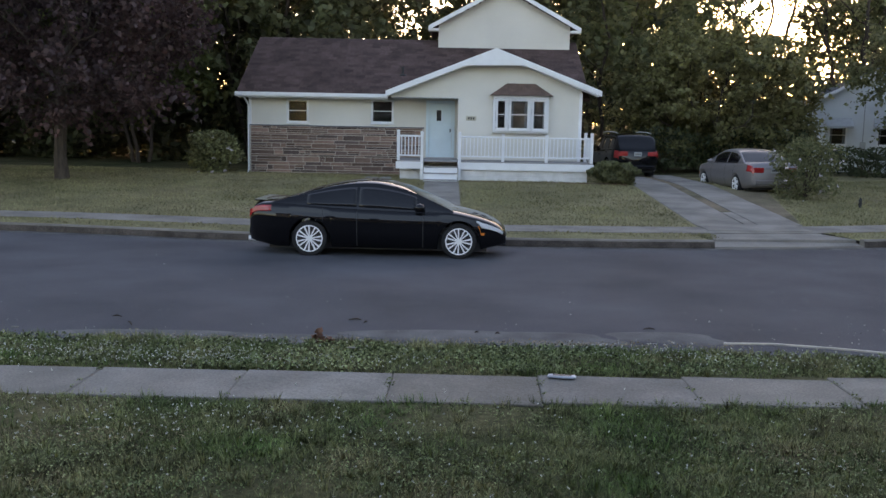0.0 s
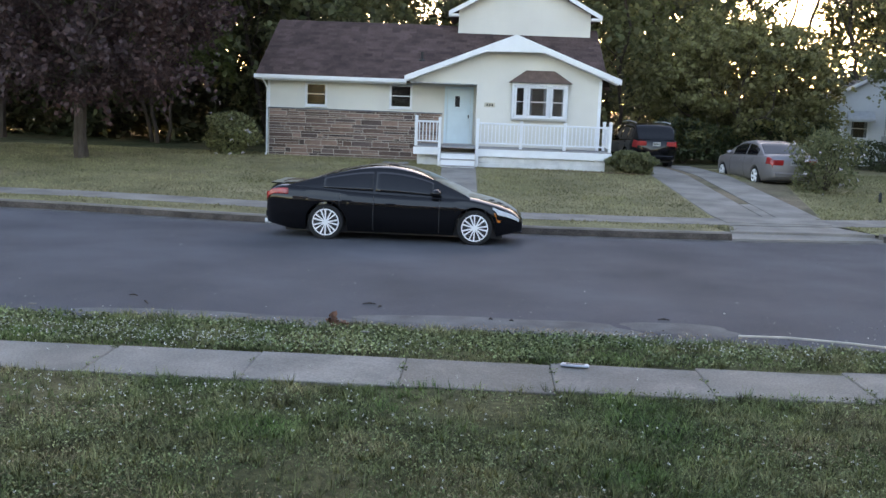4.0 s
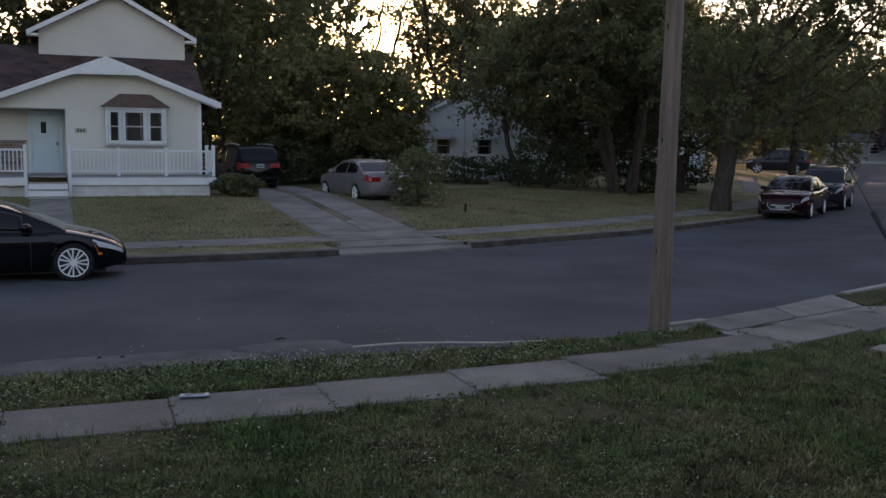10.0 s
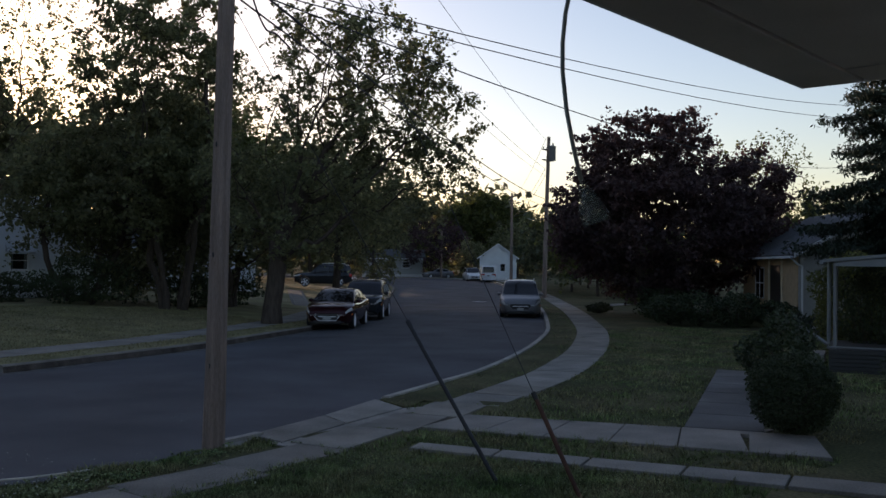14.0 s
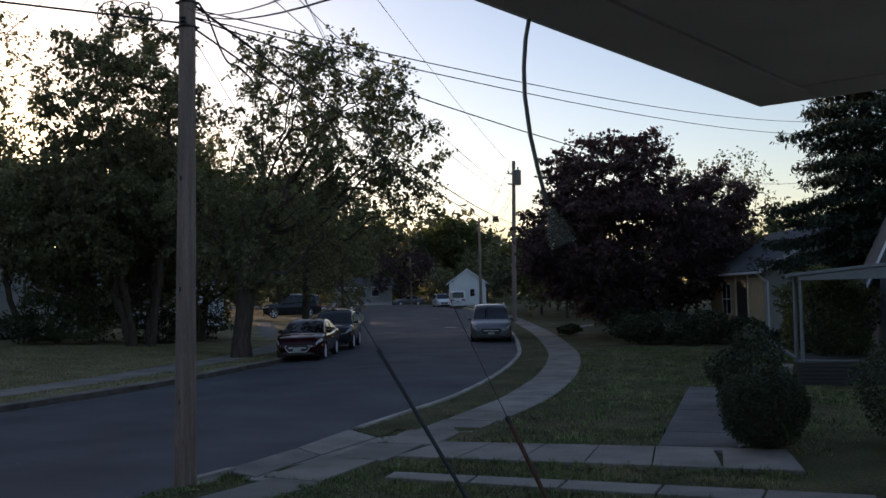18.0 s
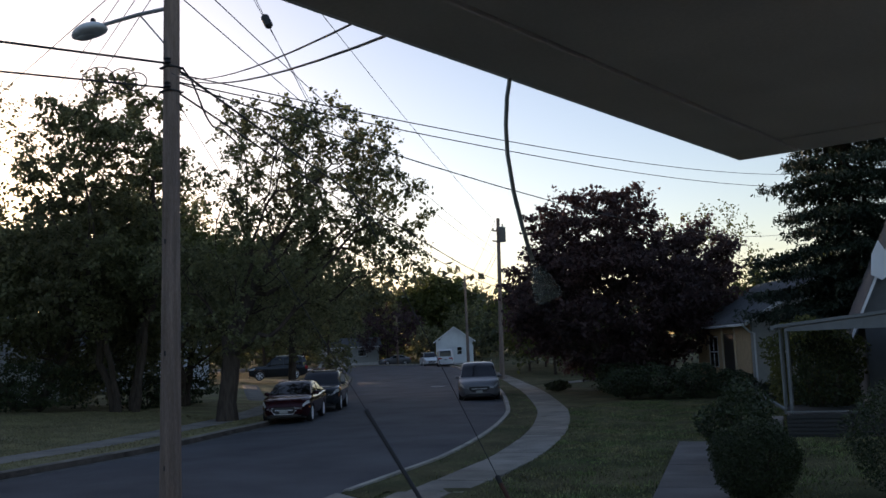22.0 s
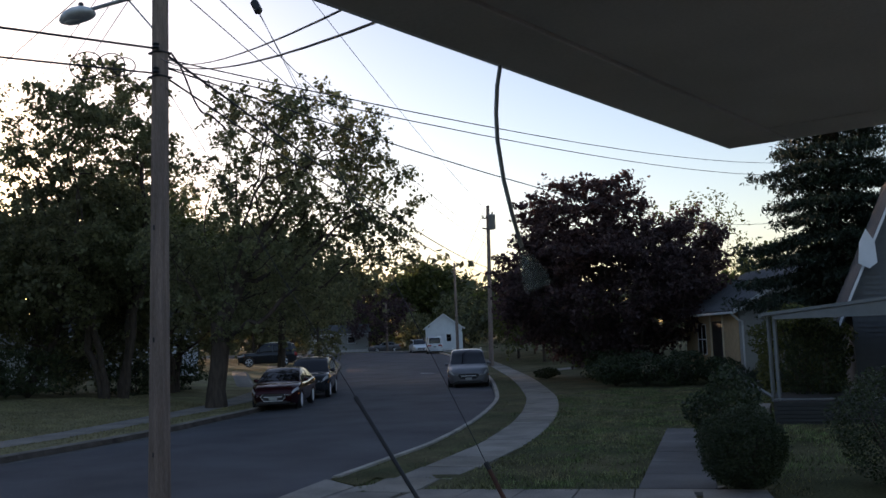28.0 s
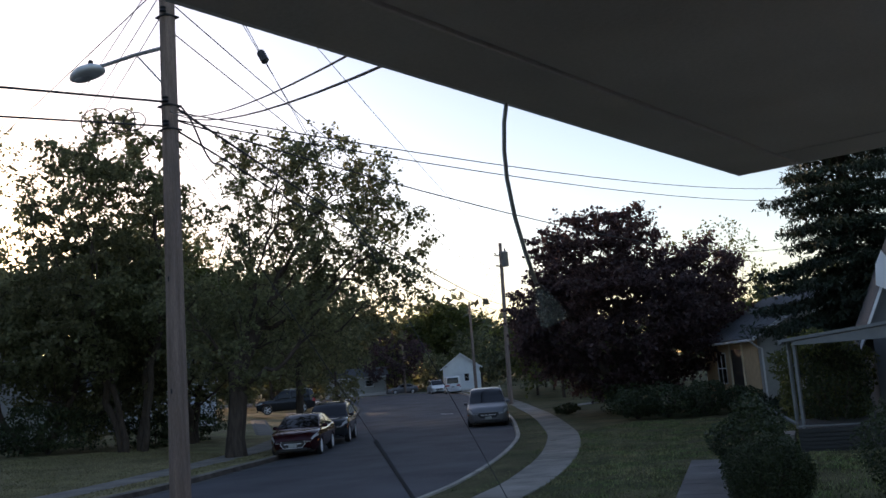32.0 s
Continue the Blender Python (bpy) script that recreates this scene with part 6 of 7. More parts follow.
        b_, _ = grid_mesh(rr)
        bmesh.ops.recalc_face_normals(b_, faces=b_.faces[:])
        g = bmesh.ops.extrude_face_region(b_, geom=b_.faces[:])
        for v in g["geom"]:
            if isinstance(v, bmesh.types.BMVert):
                v.co.z -= 0.004
                v.co.y *= 0.996
        bmesh.ops.recalc_face_normals(b_, faces=b_.faces[:])
        return b_

    def full_patch(u0, u1, s0, off, nu=10):
        rr = []
        for i in range(nu + 1):
            u = u0 + (u1 - u0) * i / nu
            row = []
            for j in range(-6, 7):
                s = 2 - (2 - s0) * abs(j) / 6
                p = cab(u, s)
                row.append((p[0] + off * (0.6 if u > L / 2 else -0.6), p[1] * (1 if j > 0 else -1), p[2] + off))
            rr.append(row)
        b_, _ = grid_mesh(rr)
        bmesh.ops.recalc_face_normals(b_, faces=b_.faces[:])
        return b_

    for sgn in (0, 1):
        for a, b in spec["glass"]:
            part("side_window", patch_mesh(cab, a, b, 0.1, 0.86, 0.006, sgn), M_TINT, root, smooth=True)
        for xd in spec["seams"]:
            part("door_seam", patch_mesh(side, xd - 0.006, xd + 0.006, 0.06, 0.99, 0.002, sgn, 2, 14), M_TRIM, root)
        for xh in spec["handles"]:
            p = side(xh, 0.80)
            yy = p[1] + 0.012
            part("door_handle", box(xh - 0.09, (yy - 0.015) if not sgn else -yy - 0.015, p[2] - 0.014, xh + 0.09, (yy + 0.015) if not sgn else -yy + 0.015, p[2] + 0.014, 0.008), spec.get("handle_mat", paint), root)
        ym = half(spec["mirror"]) * 0.93
        mm = bmesh.new()
        s_ = 1 if not sgn else -1
        zm = top(spec["mirror"]) + 0.06
        bmesh.ops.create_icosphere(mm, subdivisions=2, radius=0.5)
        for v in mm.verts:
            v.co = Vector((spec["mirror"] + v.co.x * 0.20, s_ * (ym + 0.10) + v.co.y * 0.22, zm + v.co.z * 0.15))
        part("wing_mirror", mm, paint, root, smooth=True)
        part("head_lamp", patch_mesh(side, L - spec["lampf"], L - 0.06, 0.78, 0.96, 0.006, sgn, 10, 5), M_HEAD, root, "clear head lamp", smooth=True)
        tl = patch_mesh(side, 0.005, spec["lampr"], spec.get("tail0", 0.70), 0.985, 0.006, sgn, 8, 5)
        part("tail_lamp", tl, M_TAILON if lamp_on else M_TAIL, root, "red tail lamp", smooth=True)
        part("side_marker", patch_mesh(side, L - 0.52, L - 0.40, 0.52, 0.60, 0.005, sgn, 4, 2), M_AMBER, root)
    w0, w1 = spec["screen"]
    part("windscreen", full_patch(w0, w1, 1.04, 0.006), M_TINT, root, smooth=True)
    r0, r1 = spec["rear"]
    part("rear_window", full_patch(r0, r1, 1.06, 0.006), M_TINT, root, smooth=True)
    # nose and tail
    zf = deck(L)
    hwf = half(L)
    part("grille", prism([(-hwf * 0.62, zf - 0.03), (hwf * 0.62, zf - 0.03), (hwf * 0.70, zf - 0.13), (hwf * 0.5, zf - 0.27), (-hwf * 0.5, zf - 0.27), (-hwf * 0.70, zf - 0.13)], "x", L - 0.06, L + 0.012), M_TRIM, root)
    gz_ = [(L + 0.012, hwf * a, zf - c) for a, c in ((-0.62, 0.03), (-0.70, 0.13), (-0.5, 0.27), (0.5, 0.27), (0.70, 0.13), (0.62, 0.03))]
    if spec.get("hex"):
        part("grille_surround", tube(gz_, 0.010, 5), M_ALLOY, root)
    part("lower_intake", box(L - 0.06, -hwf * 0.8, 0.22, L + 0.011, hwf * 0.8, 0.34, 0.02), M_TRIM, root)
    part("grille_bar", box(L + 0.005, -hwf * 0.5, zf - 0.14, L + 0.022, hwf * 0.5, zf - 0.115, 0.006), M_ALLOY, root)
    part("front_plate", box(L + 0.016, -0.15, 0.36, L + 0.028, 0.15, 0.48, 0.004), M_PLATE, root, "pale number plate")
    part("bonnet_edge", box(L - 0.02, -hwf * 0.6, zf - 0.025, L + 0.008, hwf * 0.6, zf - 0.005, 0.006), paint, root)
    fp = part("rear_plate", box(-0.022, -0.15, spec.get("platez", 0.72), -0.008, 0.15, spec.get("platez", 0.72) + 0.15, 0.004), M_PLATE, root, "pale number plate")
    for k in range(4):
        part("plate_bar", box(-0.027, -0.11 + k * 0.06, spec.get("platez", 0.72) + 0.05, -0.022, -0.07 + k * 0.06, spec.get("platez", 0.72) + 0.105), M_TRIM, fp)
    for sg in (-1, 1):
        zt = deck(0.05)
        part("tail_lamp", box(-0.012, min(sg * hw0 * 0.42, sg * hw0 * 0.79), zt - 0.24, 0.05, max(sg * hw0 * 0.42, sg * hw0 * 0.79), zt - 0.07, 0.015), M_TAILON if lamp_on else M_TAIL, root, "red tail lamp")
        part("head_lamp", box(L - 0.12, min(sg * hwf * 0.66, sg * hwf * 1.02), zf - 0.14, L + 0.0, max(sg * hwf * 0.66, sg * hwf * 1.02), zf - 0.02, 0.03), M_HEAD, root, "clear head lamp")
    part("rear_bumper", box(-0.03, -hw0 * 0.78, 0.32, 0.12, hw0 * 0.78, 0.52, 0.05), paint, root)
    part("front_bumper", box(L - 0.14, -hwf * 0.95, 0.24, L + 0.01, hwf * 0.95, 0.30, 0.03), M_TRIM, root)
    part("underbody", box(0.35, -hw0 * 0.78, sill - 0.04, L - 0.35, hw0 * 0.78, sill + 0.25), M_TRIM, root)
    for extra in spec.get("extras", ()):
        if extra == "spoiler":
            zt = deck(0.15)
            part("spoiler", prism([(0.06, zt + 0.045), (0.30, zt + 0.035), (0.32, zt + 0.02), (0.08, zt + 0.018)], "y", -hw0 * 0.72, hw0 * 0.72), paint, root)
            for yy in (-0.5, 0.5):
                part("spoiler_foot", box(0.14, yy - 0.04, zt - 0.03, 0.24, yy + 0.04, zt + 0.03, 0.01), paint, root)
            for yy in (-0.55, 0.55):
                part("exhaust_tip", lathe([(0.045, -0.07), (0.045, 0.1), (0.03, 0.1)], 10, "x", centre=(0, yy, 0.27)), M_ALLOY, root)
        if extra == "rails":
            for sg in (-1, 1):
                pts = [(u, sg * (cab(u, 1)[1] - 0.04), cab(u, 1.3)[2] + 0.05) for u in np.linspace(c0 + 0.5, c0 + 2.3, 6)]
                part("roof_rail", tube(pts, 0.018, 6), M_ALLOY, root)
    rim = rim or M_ALLOY
    for xw in (xr, xf):
        for sg in (-1, 1):
            yw = sg * (hw0 - 0.115)
            tw = 0.21
            ty = lathe([(R * 0.75, -tw / 2), (R * 0.93, -tw / 2), (R, -tw / 2 + 0.035), (R, tw / 2 - 0.035), (R * 0.93, tw / 2), (R * 0.75, tw / 2)], 28, "y", centre=(xw, yw, R), ring=True)
            wheel = part("wheel", ty, M_TYRE, root, "black tyre", smooth=False)
            rb = bmesh.new()
            yo = yw + sg * (tw / 2 - 0.012)
            lathe([(R * 0.755, -0.014), (R * 0.755, 0.014), (R * 0.70, 0.014), (R * 0.69, -0.014)], 28, "y", rb, (xw, yo, R), True)
            lathe([(R * 0.17, -0.02 * sg), (R * 0.17, 0.006 * sg), (R * 0.10, 0.010 * sg)], 12, "y", rb, (xw, yo, R))
            for k in range(spokes):
                for dlt in ((-0.17, 0.17) if pairs else (0.0,)):
                    a = k * math.tau / spokes + dlt
                    a2 = k * math.tau / spokes + dlt * 1.1
                    wd = 0.014 if pairs else 0.027 if spokes >= 7 else 0.042
                    d1, d2 = Vector((math.cos(a), 0, math.sin(a))), Vector((math.cos(a2), 0, math.sin(a2)))
                    n1 = Vector((-math.sin(a), 0, math.cos(a)))
                    c = Vector((xw, yo, R))
                    q = [c + d1 * R * 0.13 - n1 * wd * 0.7, c + d1 * R * 0.12 + n1 * wd * 0.7, c + d2 * R * 0.71 + n1 * wd, c + d2 * R * 0.71 - n1 * wd]
                    f_ = [rb.verts.new(v + Vector((0, sg * 0.010, 0))) for v in q]
                    g_ = [rb.verts.new(v + Vector((0, -sg * 0.02, 0))) for v in q]
                    rb.faces.new(f_), rb.faces.new(g_[::-1])
                    for j in range(4):
                        rb.faces.new((f_[j], f_[(j + 1) % 4], g_[(j + 1) % 4], g_[j]))
            bmesh.ops.recalc_face_normals(rb, faces=rb.faces[:])
            part("rim", rb, rim, wheel, "bright alloy rim")
            hub = lathe([(0.012, -0.004), (R * 0.695, -0.004), (R * 0.695, 0.004), (0.012, 0.004)], 24, "y", centre=(xw, yw + sg * (tw / 2 - 0.06), R))
            part("brake_disc", hub, M_TRIM, wheel)
    return root


M_TAILON = glow("lit_tail_lamp", (0.75, 0.08, 0.07), 0.03)


def paint_mat(name, rgb, metal=0.0, rough=0.1):
    return mat(name, rgb, rough, metal=metal, var=0.04, scale=3, coat=0.15, spec=0.3)


P_BLACK = paint_mat("black_car_paint", (0.004, 0.004, 0.005), 0.0, 0.06)
P_SILVER = paint_mat("silver_car_paint", (0.24, 0.225, 0.23), 0.4, 0.3)
P_RED = paint_mat("dark_red_car_paint", (0.03, 0.004, 0.006), 0.2)
P_GREY = paint_mat("grey_blue_car_paint", (0.2, 0.2, 0.21), 0.4, 0.35)
P_CHAR = paint_mat("charcoal_car_paint", (0.03, 0.032, 0.036), 0.2)
P_WHITE = paint_mat("white_van_paint", (0.72, 0.73, 0.74))

SEDAN = dict(L=4.695, W=1.84, H=1.358, wb=2.72, fo=0.86, R=0.325, sill=0.17, mirror=3.12, lampf=0.55, lampr=0.42, tail0=0.84, tumble=0.27,
             deck=[(0.0, 0.817), (0.068, 0.921), (0.271, 0.978), (0.774, 0.969), (1.549, 0.917), (2.517, 0.879), (3.291, 0.869), (3.678, 0.86), (4.066, 0.788), (4.356, 0.708), (4.588, 0.598), (4.695, 0.494)],
             roof=[(0.407, 0.969), (0.774, 1.078), (1.21, 1.211), (1.646, 1.316), (2.033, 1.358), (2.42, 1.344), (2.856, 1.244), (3.291, 1.064), (3.727, 0.864)],
             glass=[(1.06, 1.96), (2.01, 3.06)], seams=[1.36, 1.98, 3.18], handles=[1.5, 2.3], screen=(2.59, 3.66), rear=(0.48, 1.32), extras=("spoiler",))
SMALL = dict(hex=True, L=4.6, W=1.77, H=1.44, wb=2.68, fo=0.92, R=0.31, sill=0.2, mirror=3.0, lampf=0.5, lampr=0.25,
             deck=[(0, 0.84), (0.06, 0.97), (0.25, 1.03), (0.7, 1.02), (1.5, 0.97), (2.6, 0.94), (3.2, 0.94), (3.5, 0.95), (4.0, 0.89), (4.4, 0.79), (4.55, 0.68), (4.6, 0.6)],
             roof=[(0.55, 1.02), (0.9, 1.2), (1.25, 1.36), (1.7, 1.43), (2.1, 1.44), (2.5, 1.40), (2.8, 1.29), (3.15, 1.12), (3.5, 0.94)],
             glass=[(1.0, 1.85), (1.91, 2.9)], seams=[1.2, 1.88, 3.02], handles=[1.35, 2.15], screen=(2.5, 3.42), rear=(0.62, 1.25))
SUV = dict(L=4.55, W=1.84, H=1.70, wb=2.66, fo=0.9, R=0.36, sill=0.26, mirror=2.95, lampf=0.45, lampr=0.22, tail0=0.62, platez=0.85, tumble=0.18,
           deck=[(0, 1.00), (0.06, 1.10), (0.4, 1.12), (1.5, 1.08), (2.8, 1.06), (3.2, 1.07), (3.5, 1.08), (4.0, 1.03), (4.4, 0.93), (4.55, 0.78)],
           roof=[(0.04, 1.09), (0.22, 1.42), (0.42, 1.61), (0.9, 1.68), (1.6, 1.70), (2.3, 1.68), (2.65, 1.58), (3.0, 1.36), (3.42, 1.07)],
           glass=[(0.45, 0.98), (1.04, 1.82), (1.88, 2.85)], seams=[1.05, 1.85, 2.95], handles=[1.2, 2.05], screen=(2.42, 3.36), rear=(0.07, 0.36), extras=("rails",))
BOXSUV = dict(SUV, L=4.45, H=1.76, roof=[(0.02, 1.09), (0.12, 1.50), (0.28, 1.70), (0.9, 1.75), (1.6, 1.76), (2.3, 1.75), (2.62, 1.66), (2.9, 1.42), (3.22, 1.08)], screen=(2.48, 3.16), fo=0.8)
MINIVAN = dict(L=4.9, W=1.94, H=1.74, wb=2.9, fo=0.98, R=0.33, sill=0.2, mirror=3.45, lampf=0.4, lampr=0.22, tail0=0.62, tumble=0.17,
               deck=[(0, 0.95), (0.06, 1.04), (0.5, 1.06), (2.0, 1.04), (3.3, 1.02), (3.9, 1.03), (4.3, 0.95), (4.7, 0.84), (4.9, 0.68)],
               roof=[(0.04, 1.04), (0.22, 1.42), (0.42, 1.65), (1.0, 1.73), (2.0, 1.74), (2.7, 1.71), (3.05, 1.60), (3.4, 1.38), (4.0, 1.02)],
               glass=[(0.5, 1.45), (1.52, 2.35), (2.42, 3.4)], seams=[1.5, 2.4, 3.45], handles=[1.65, 2.55], screen=(2.8, 3.9), rear=(0.07, 0.36), extras=("rails",))
VAN = dict(L=5.4, W=2.0, H=2.08, wb=3.4, fo=0.9, R=0.36, sill=0.3, mirror=4.3, lampf=0.35, lampr=0.12, tail0=0.5, platez=0.8, tumble=0.1,
           deck=[(0, 1.10), (0.05, 1.18), (1.0, 1.2), (3.5, 1.18), (4.4, 1.17), (4.9, 1.1), (5.3, 0.95), (5.4, 0.85)],
           roof=[(0.0, 1.15), (0.05, 1.7), (0.14, 2.02), (0.8, 2.08), (2.4, 2.08), (3.4, 2.05), (3.8, 1.9), (4.2, 1.6), (4.75, 1.17)],
           glass=[(3.2, 4.2)], seams=[3.1, 4.3], handles=[3.3], screen=(3.6, 4.65), rear=(0.01, 0.10))

car("black_sedan", -3.58, 17.98, 0.0, -1.2, SEDAN, P_BLACK, "glossy black sedan with bright alloys stopped in the street", spokes=7, pairs=True)
car("dark_hatchback", 7.2, 35.9, 0.6, 97, SUV, P_BLACK, "dark hatchback parked up the driveway, rear to the street", spokes=5)
car("silver_sedan", 10.45, 30.2, 0.42, 97, SMALL, P_SILVER, "dusty silver sedan parked on the lawn behind a lilac", spokes=5)
car("red_sedan", 26.6, 28.28, 0.03, 217, SMALL, P_RED, "dark red sedan parked at the kerb, nose to the camera", spokes=5)
car("black_suv", 31.5, 31.9, 0.03, 219, SUV, P_CHAR, "black SUV parked behind the red sedan", spokes=5)
car("silver_minivan", 39.35, 29.05, 0.0, 217, MINIVAN, P_GREY, "silver minivan parked at the kerb on the bend", "minivan", spokes=5)
car("dark_suv", 51.5, 54.5, 0.68, 140, BOXSUV, P_CHAR, "dark boxy SUV standing in a side driveway", spokes=5)
car("white_van", 89.8, 71.0, 0.42, 40, VAN, P_WHITE, "white panel van parked at the kerb", "van", spokes=5)
car("white_small_van", 97.8, 80.6, 0.5, 228, MINIVAN, P_WHITE, "small white van parked beyond the larger van", "van", spokes=5)
car("pale_car", 106.0, 90.5, 0.62, 150, SMALL, P_GREY, "pale car parked before the low far house", spokes=5)

# ---- poles and wires ----


def sag_line(a, b, sag, n=14):
    a, b = Vector(a), Vector(b)
    return [a.lerp(b, k / n) - Vector((0, 0, sag * 4 * (k / n) * (1 - k / n))) for k in range(n + 1)]


def cable(a, b, sag, rad_, label="black overhead cable between poles", name="overhead_cable", group="overhead cables"):
    return tagged(link(name, tube(sag_line(a, b, sag), rad_ * 0.72, 5), M_WIRE), label, "cable", group)


PX, PY = 7.01, 9.86


def on_pole(z, dx=0.0, dy=0.0):
    return (PX + 0.0105 * z + dx, PY - 0.007 * z + dy, z)


pole = thing("utility_pole", PX, PY, 0.08, 0, "weathered brown wooden utility pole beside the sidewalk", "utility pole")
b = tube([on_pole(z) for z in (-0.3, 0.15, 1.2, 3.5, 6.0, 8.2, 10.4)], [0.15, 0.14, 0.128, 0.112, 0.102, 0.095, 0.088], 18)
under(part("shaft", b, M_POLE, pole, smooth=True), pole)
b = tube([on_pole(6.86), on_pole(6.89, -0.1, 0.6), on_pole(6.9, -0.2, 1.34)], 0.027, 8)
arm = under(part("lamp_arm", b, M_STEEL, pole, "grey steel lamp arm"), pole)
hd = bmesh.new()
bmesh.ops.create_icosphere(hd, subdivisions=3, radius=1)
lx, ly, lz = on_pole(6.86, -0.23, 1.55)
for v in hd.verts:
    t = v.co.y
    v.co = Vector((lx + v.co.x * 0.17 * (1 - 0.25 * t), ly + t * 0.36, lz + (v.co.z * 0.11 if v.co.z > 0 else v.co.z * 0.07)))
hd_ob = under(part("lamp_head", hd, mat("lamp_grey_paint", (0.68, 0.72, 0.76), 0.5), pole, "grey cobra-head street lamp", smooth=True), pole)
M_LENS = mat("lamp_lens", (0.5, 0.52, 0.55), 0.4)
ln = bmesh.new()
bmesh.ops.create_icosphere(ln, subdivisions=2, radius=1)
for v in ln.verts:
    v.co = Vector((lx + v.co.x * 0.10, ly + 0.05 + v.co.y * 0.2, lz - 0.045 + v.co.z * 0.045))
part("lens", ln, M_LENS, hd_ob, "clear lamp lens", smooth=True)
part("photocell", lathe([(0.035, 0), (0.035, 0.06), (0.02, 0.075)], 10, centre=(lx, ly - 0.12, lz + 0.09)), M_TRIM, hd_ob)
under(part("arm_brace", tube([on_pole(6.35, 0, 0.08), on_pole(6.9, -0.07, 0.6)], 0.012, 5), M_STEEL, pole), pole)
for z in (5.75, 6.06, 7.25, 7.55, 9.6, 10.1):
    under(part("bracket", box(PX + 0.0105 * z - 0.11, PY - 0.007 * z - 0.11, z - 0.012, PX + 0.0105 * z + 0.11, PY - 0.007 * z + 0.11, z + 0.012, 0.006), M_WIRE, pole), pole)
    for sg in (-1, 1):
        under(part("insulator", lathe([(0.02, 0), (0.045, 0.01), (0.03, 0.04), (0.045, 0.06), (0.02, 0.08)], 10, centre=on_pole(z + 0.02, 0.12 * sg, 0.08 * sg)), M_TRIM, pole), pole)
for k in range(3):
    z = 1.1 + k * 1.37
    a = 0.7 * k
    under(part("staple", box(PX + 0.0105 * z - 0.115 - 0.01, PY - 0.007 * z - 0.05, z - 0.03, PX + 0.0105 * z - 0.108, PY - 0.007 * z - 0.03, z + 0.03, 0.003), M_TRIM, pole), pole)

# guy wires with their guards
for anchor, zt, s, label, gm in (((7.93, 6.12, 0.08), 5.75, 0.29, "guy wire with long black guard anchored in the lawn", M_TRIM), ((7.97, 5.11, 0.08), 9.2, 0.108, "guy wire with short rust-red guard anchored in the lawn", None)):
    a, tp = Vector(anchor), Vector(on_pole(zt))
    g = thing("guy_wire", anchor[0], anchor[1], anchor[2], 0, label, "guy wire", "guy wires")
    under(part("strand", tube([a, a.lerp(tp, 0.5), tp], 0.0045, 5), M_WIRE, g), g)
    gp = [a.lerp(tp, s * k / 6) for k in range(7)]
    gm = gm or mat("rusty_guard", (0.10, 0.045, 0.03), 0.85, var=0.3)
    under(part("guard", tube(gp, 0.024, 8), gm, g), g)
    q = a.lerp(tp, s)
    under(part("clamp", tube([q - (tp - a).normalized() * 0.05, q + (tp - a).normalized() * 0.03], 0.027, 8), M_WIRE, g), g)
    if zt > 8:
        c = a.lerp(tp, 0.69)
        d_ = (tp - a).normalized()
        under(part("strain_insulator", tube([c - d_ * 0.10, c - d_ * 0.07, c + d_ * 0.07, c + d_ * 0.10], [0.02, 0.05, 0.05, 0.02], 10), M_TRIM, g), g)

P2 = (55.9, 39.1)


def far_pole(x, y, h, label, transformer=False, arms=1, lean=(0, 0)):
    z0 = land1(x, y) - 0.1
    p = thing("utility_pole", x, y, z0, 0, label, "utility pole")
    part("shaft", tube([(0, 0, -0.2), (lean[0] * 0.5, lean[1] * 0.5, h * 0.5), (lean[0], lean[1], h)], [0.18, 0.15, 0.12], 10), M_POLE, p)
    for k in range(arms):
        z = h - 1.0 - 0.75 * k
        part("crossarm", prism([(-0.55, z), (0.55, z), (0.55, z + 0.09), (-0.55, z + 0.09)], "y", -0.18, -0.1), M_POLE, p)
    for k in range(3):
        part("insulator", lathe([(0.03, 0), (0.06, 0.02), (0.04, 0.07), (0.06, 0.1), (0.02, 0.14)], 8, centre=(-0.45 + 0.45 * k, -0.14, h - 0.9)), M_TRIM, p)
    if transformer:
        part("transformer", lathe([(0.2, 0), (0.27, 0.04), (0.27, 1.0), (0.29, 1.02), (0.29, 1.06), (0.1, 1.12)], 14, centre=(0.32, -0.36, h - 1.75)), M_STEEL, p, "grey pole transformer", smooth=True)
        part("bushing", lathe([(0.05, 0), (0.07, 0.05), (0.04, 0.1), (0.06, 0.15), (0.02, 0.22)], 8, centre=(0.36, -0.4, h - 0.64)), M_TRIM, p)
    return p


far_pole(P2[0], P2[1], 11.7, "wooden utility pole with grey transformer on the bend", True, 2, (0.2, -0.15))
far_pole(84.0, 63.2, 10.2, "slim wooden pole farther up the street", False, 1)
far_pole(103.5, 90.6, 6.9, "short wooden pole by the far corner", False, 1)
far_pole(-34.0, 9.3, 10.3, "wooden utility pole down the street", False, 2)

W0 = (-34.0, 9.3)
cable(on_pole(7.75), (10.8, 22.55, 8.71), 0.02, 0.011, "service cable crossing the street")
cable((10.8, 22.55, 8.71), (16.0, 42.0, 8.2), 0.3, 0.011, "service cable crossing the street")
cable(on_pole(6.12), (W0[0], W0[1], 7.6), 1.6, 0.022, "thick black telephone cable along the street")
cable(on_pole(5.80), (W0[0], W0[1], 6.9), 1.55, 0.018, "thick black telephone cable along the street")
for z1, z2, r_ in ((7.5, 9.5, 0.012), (7.1, 9.0, 0.011), (9.35, 11.6, 0.011)):
    cable(on_pole(z1), (P2[0], P2[1], z2), 0.3, r_)
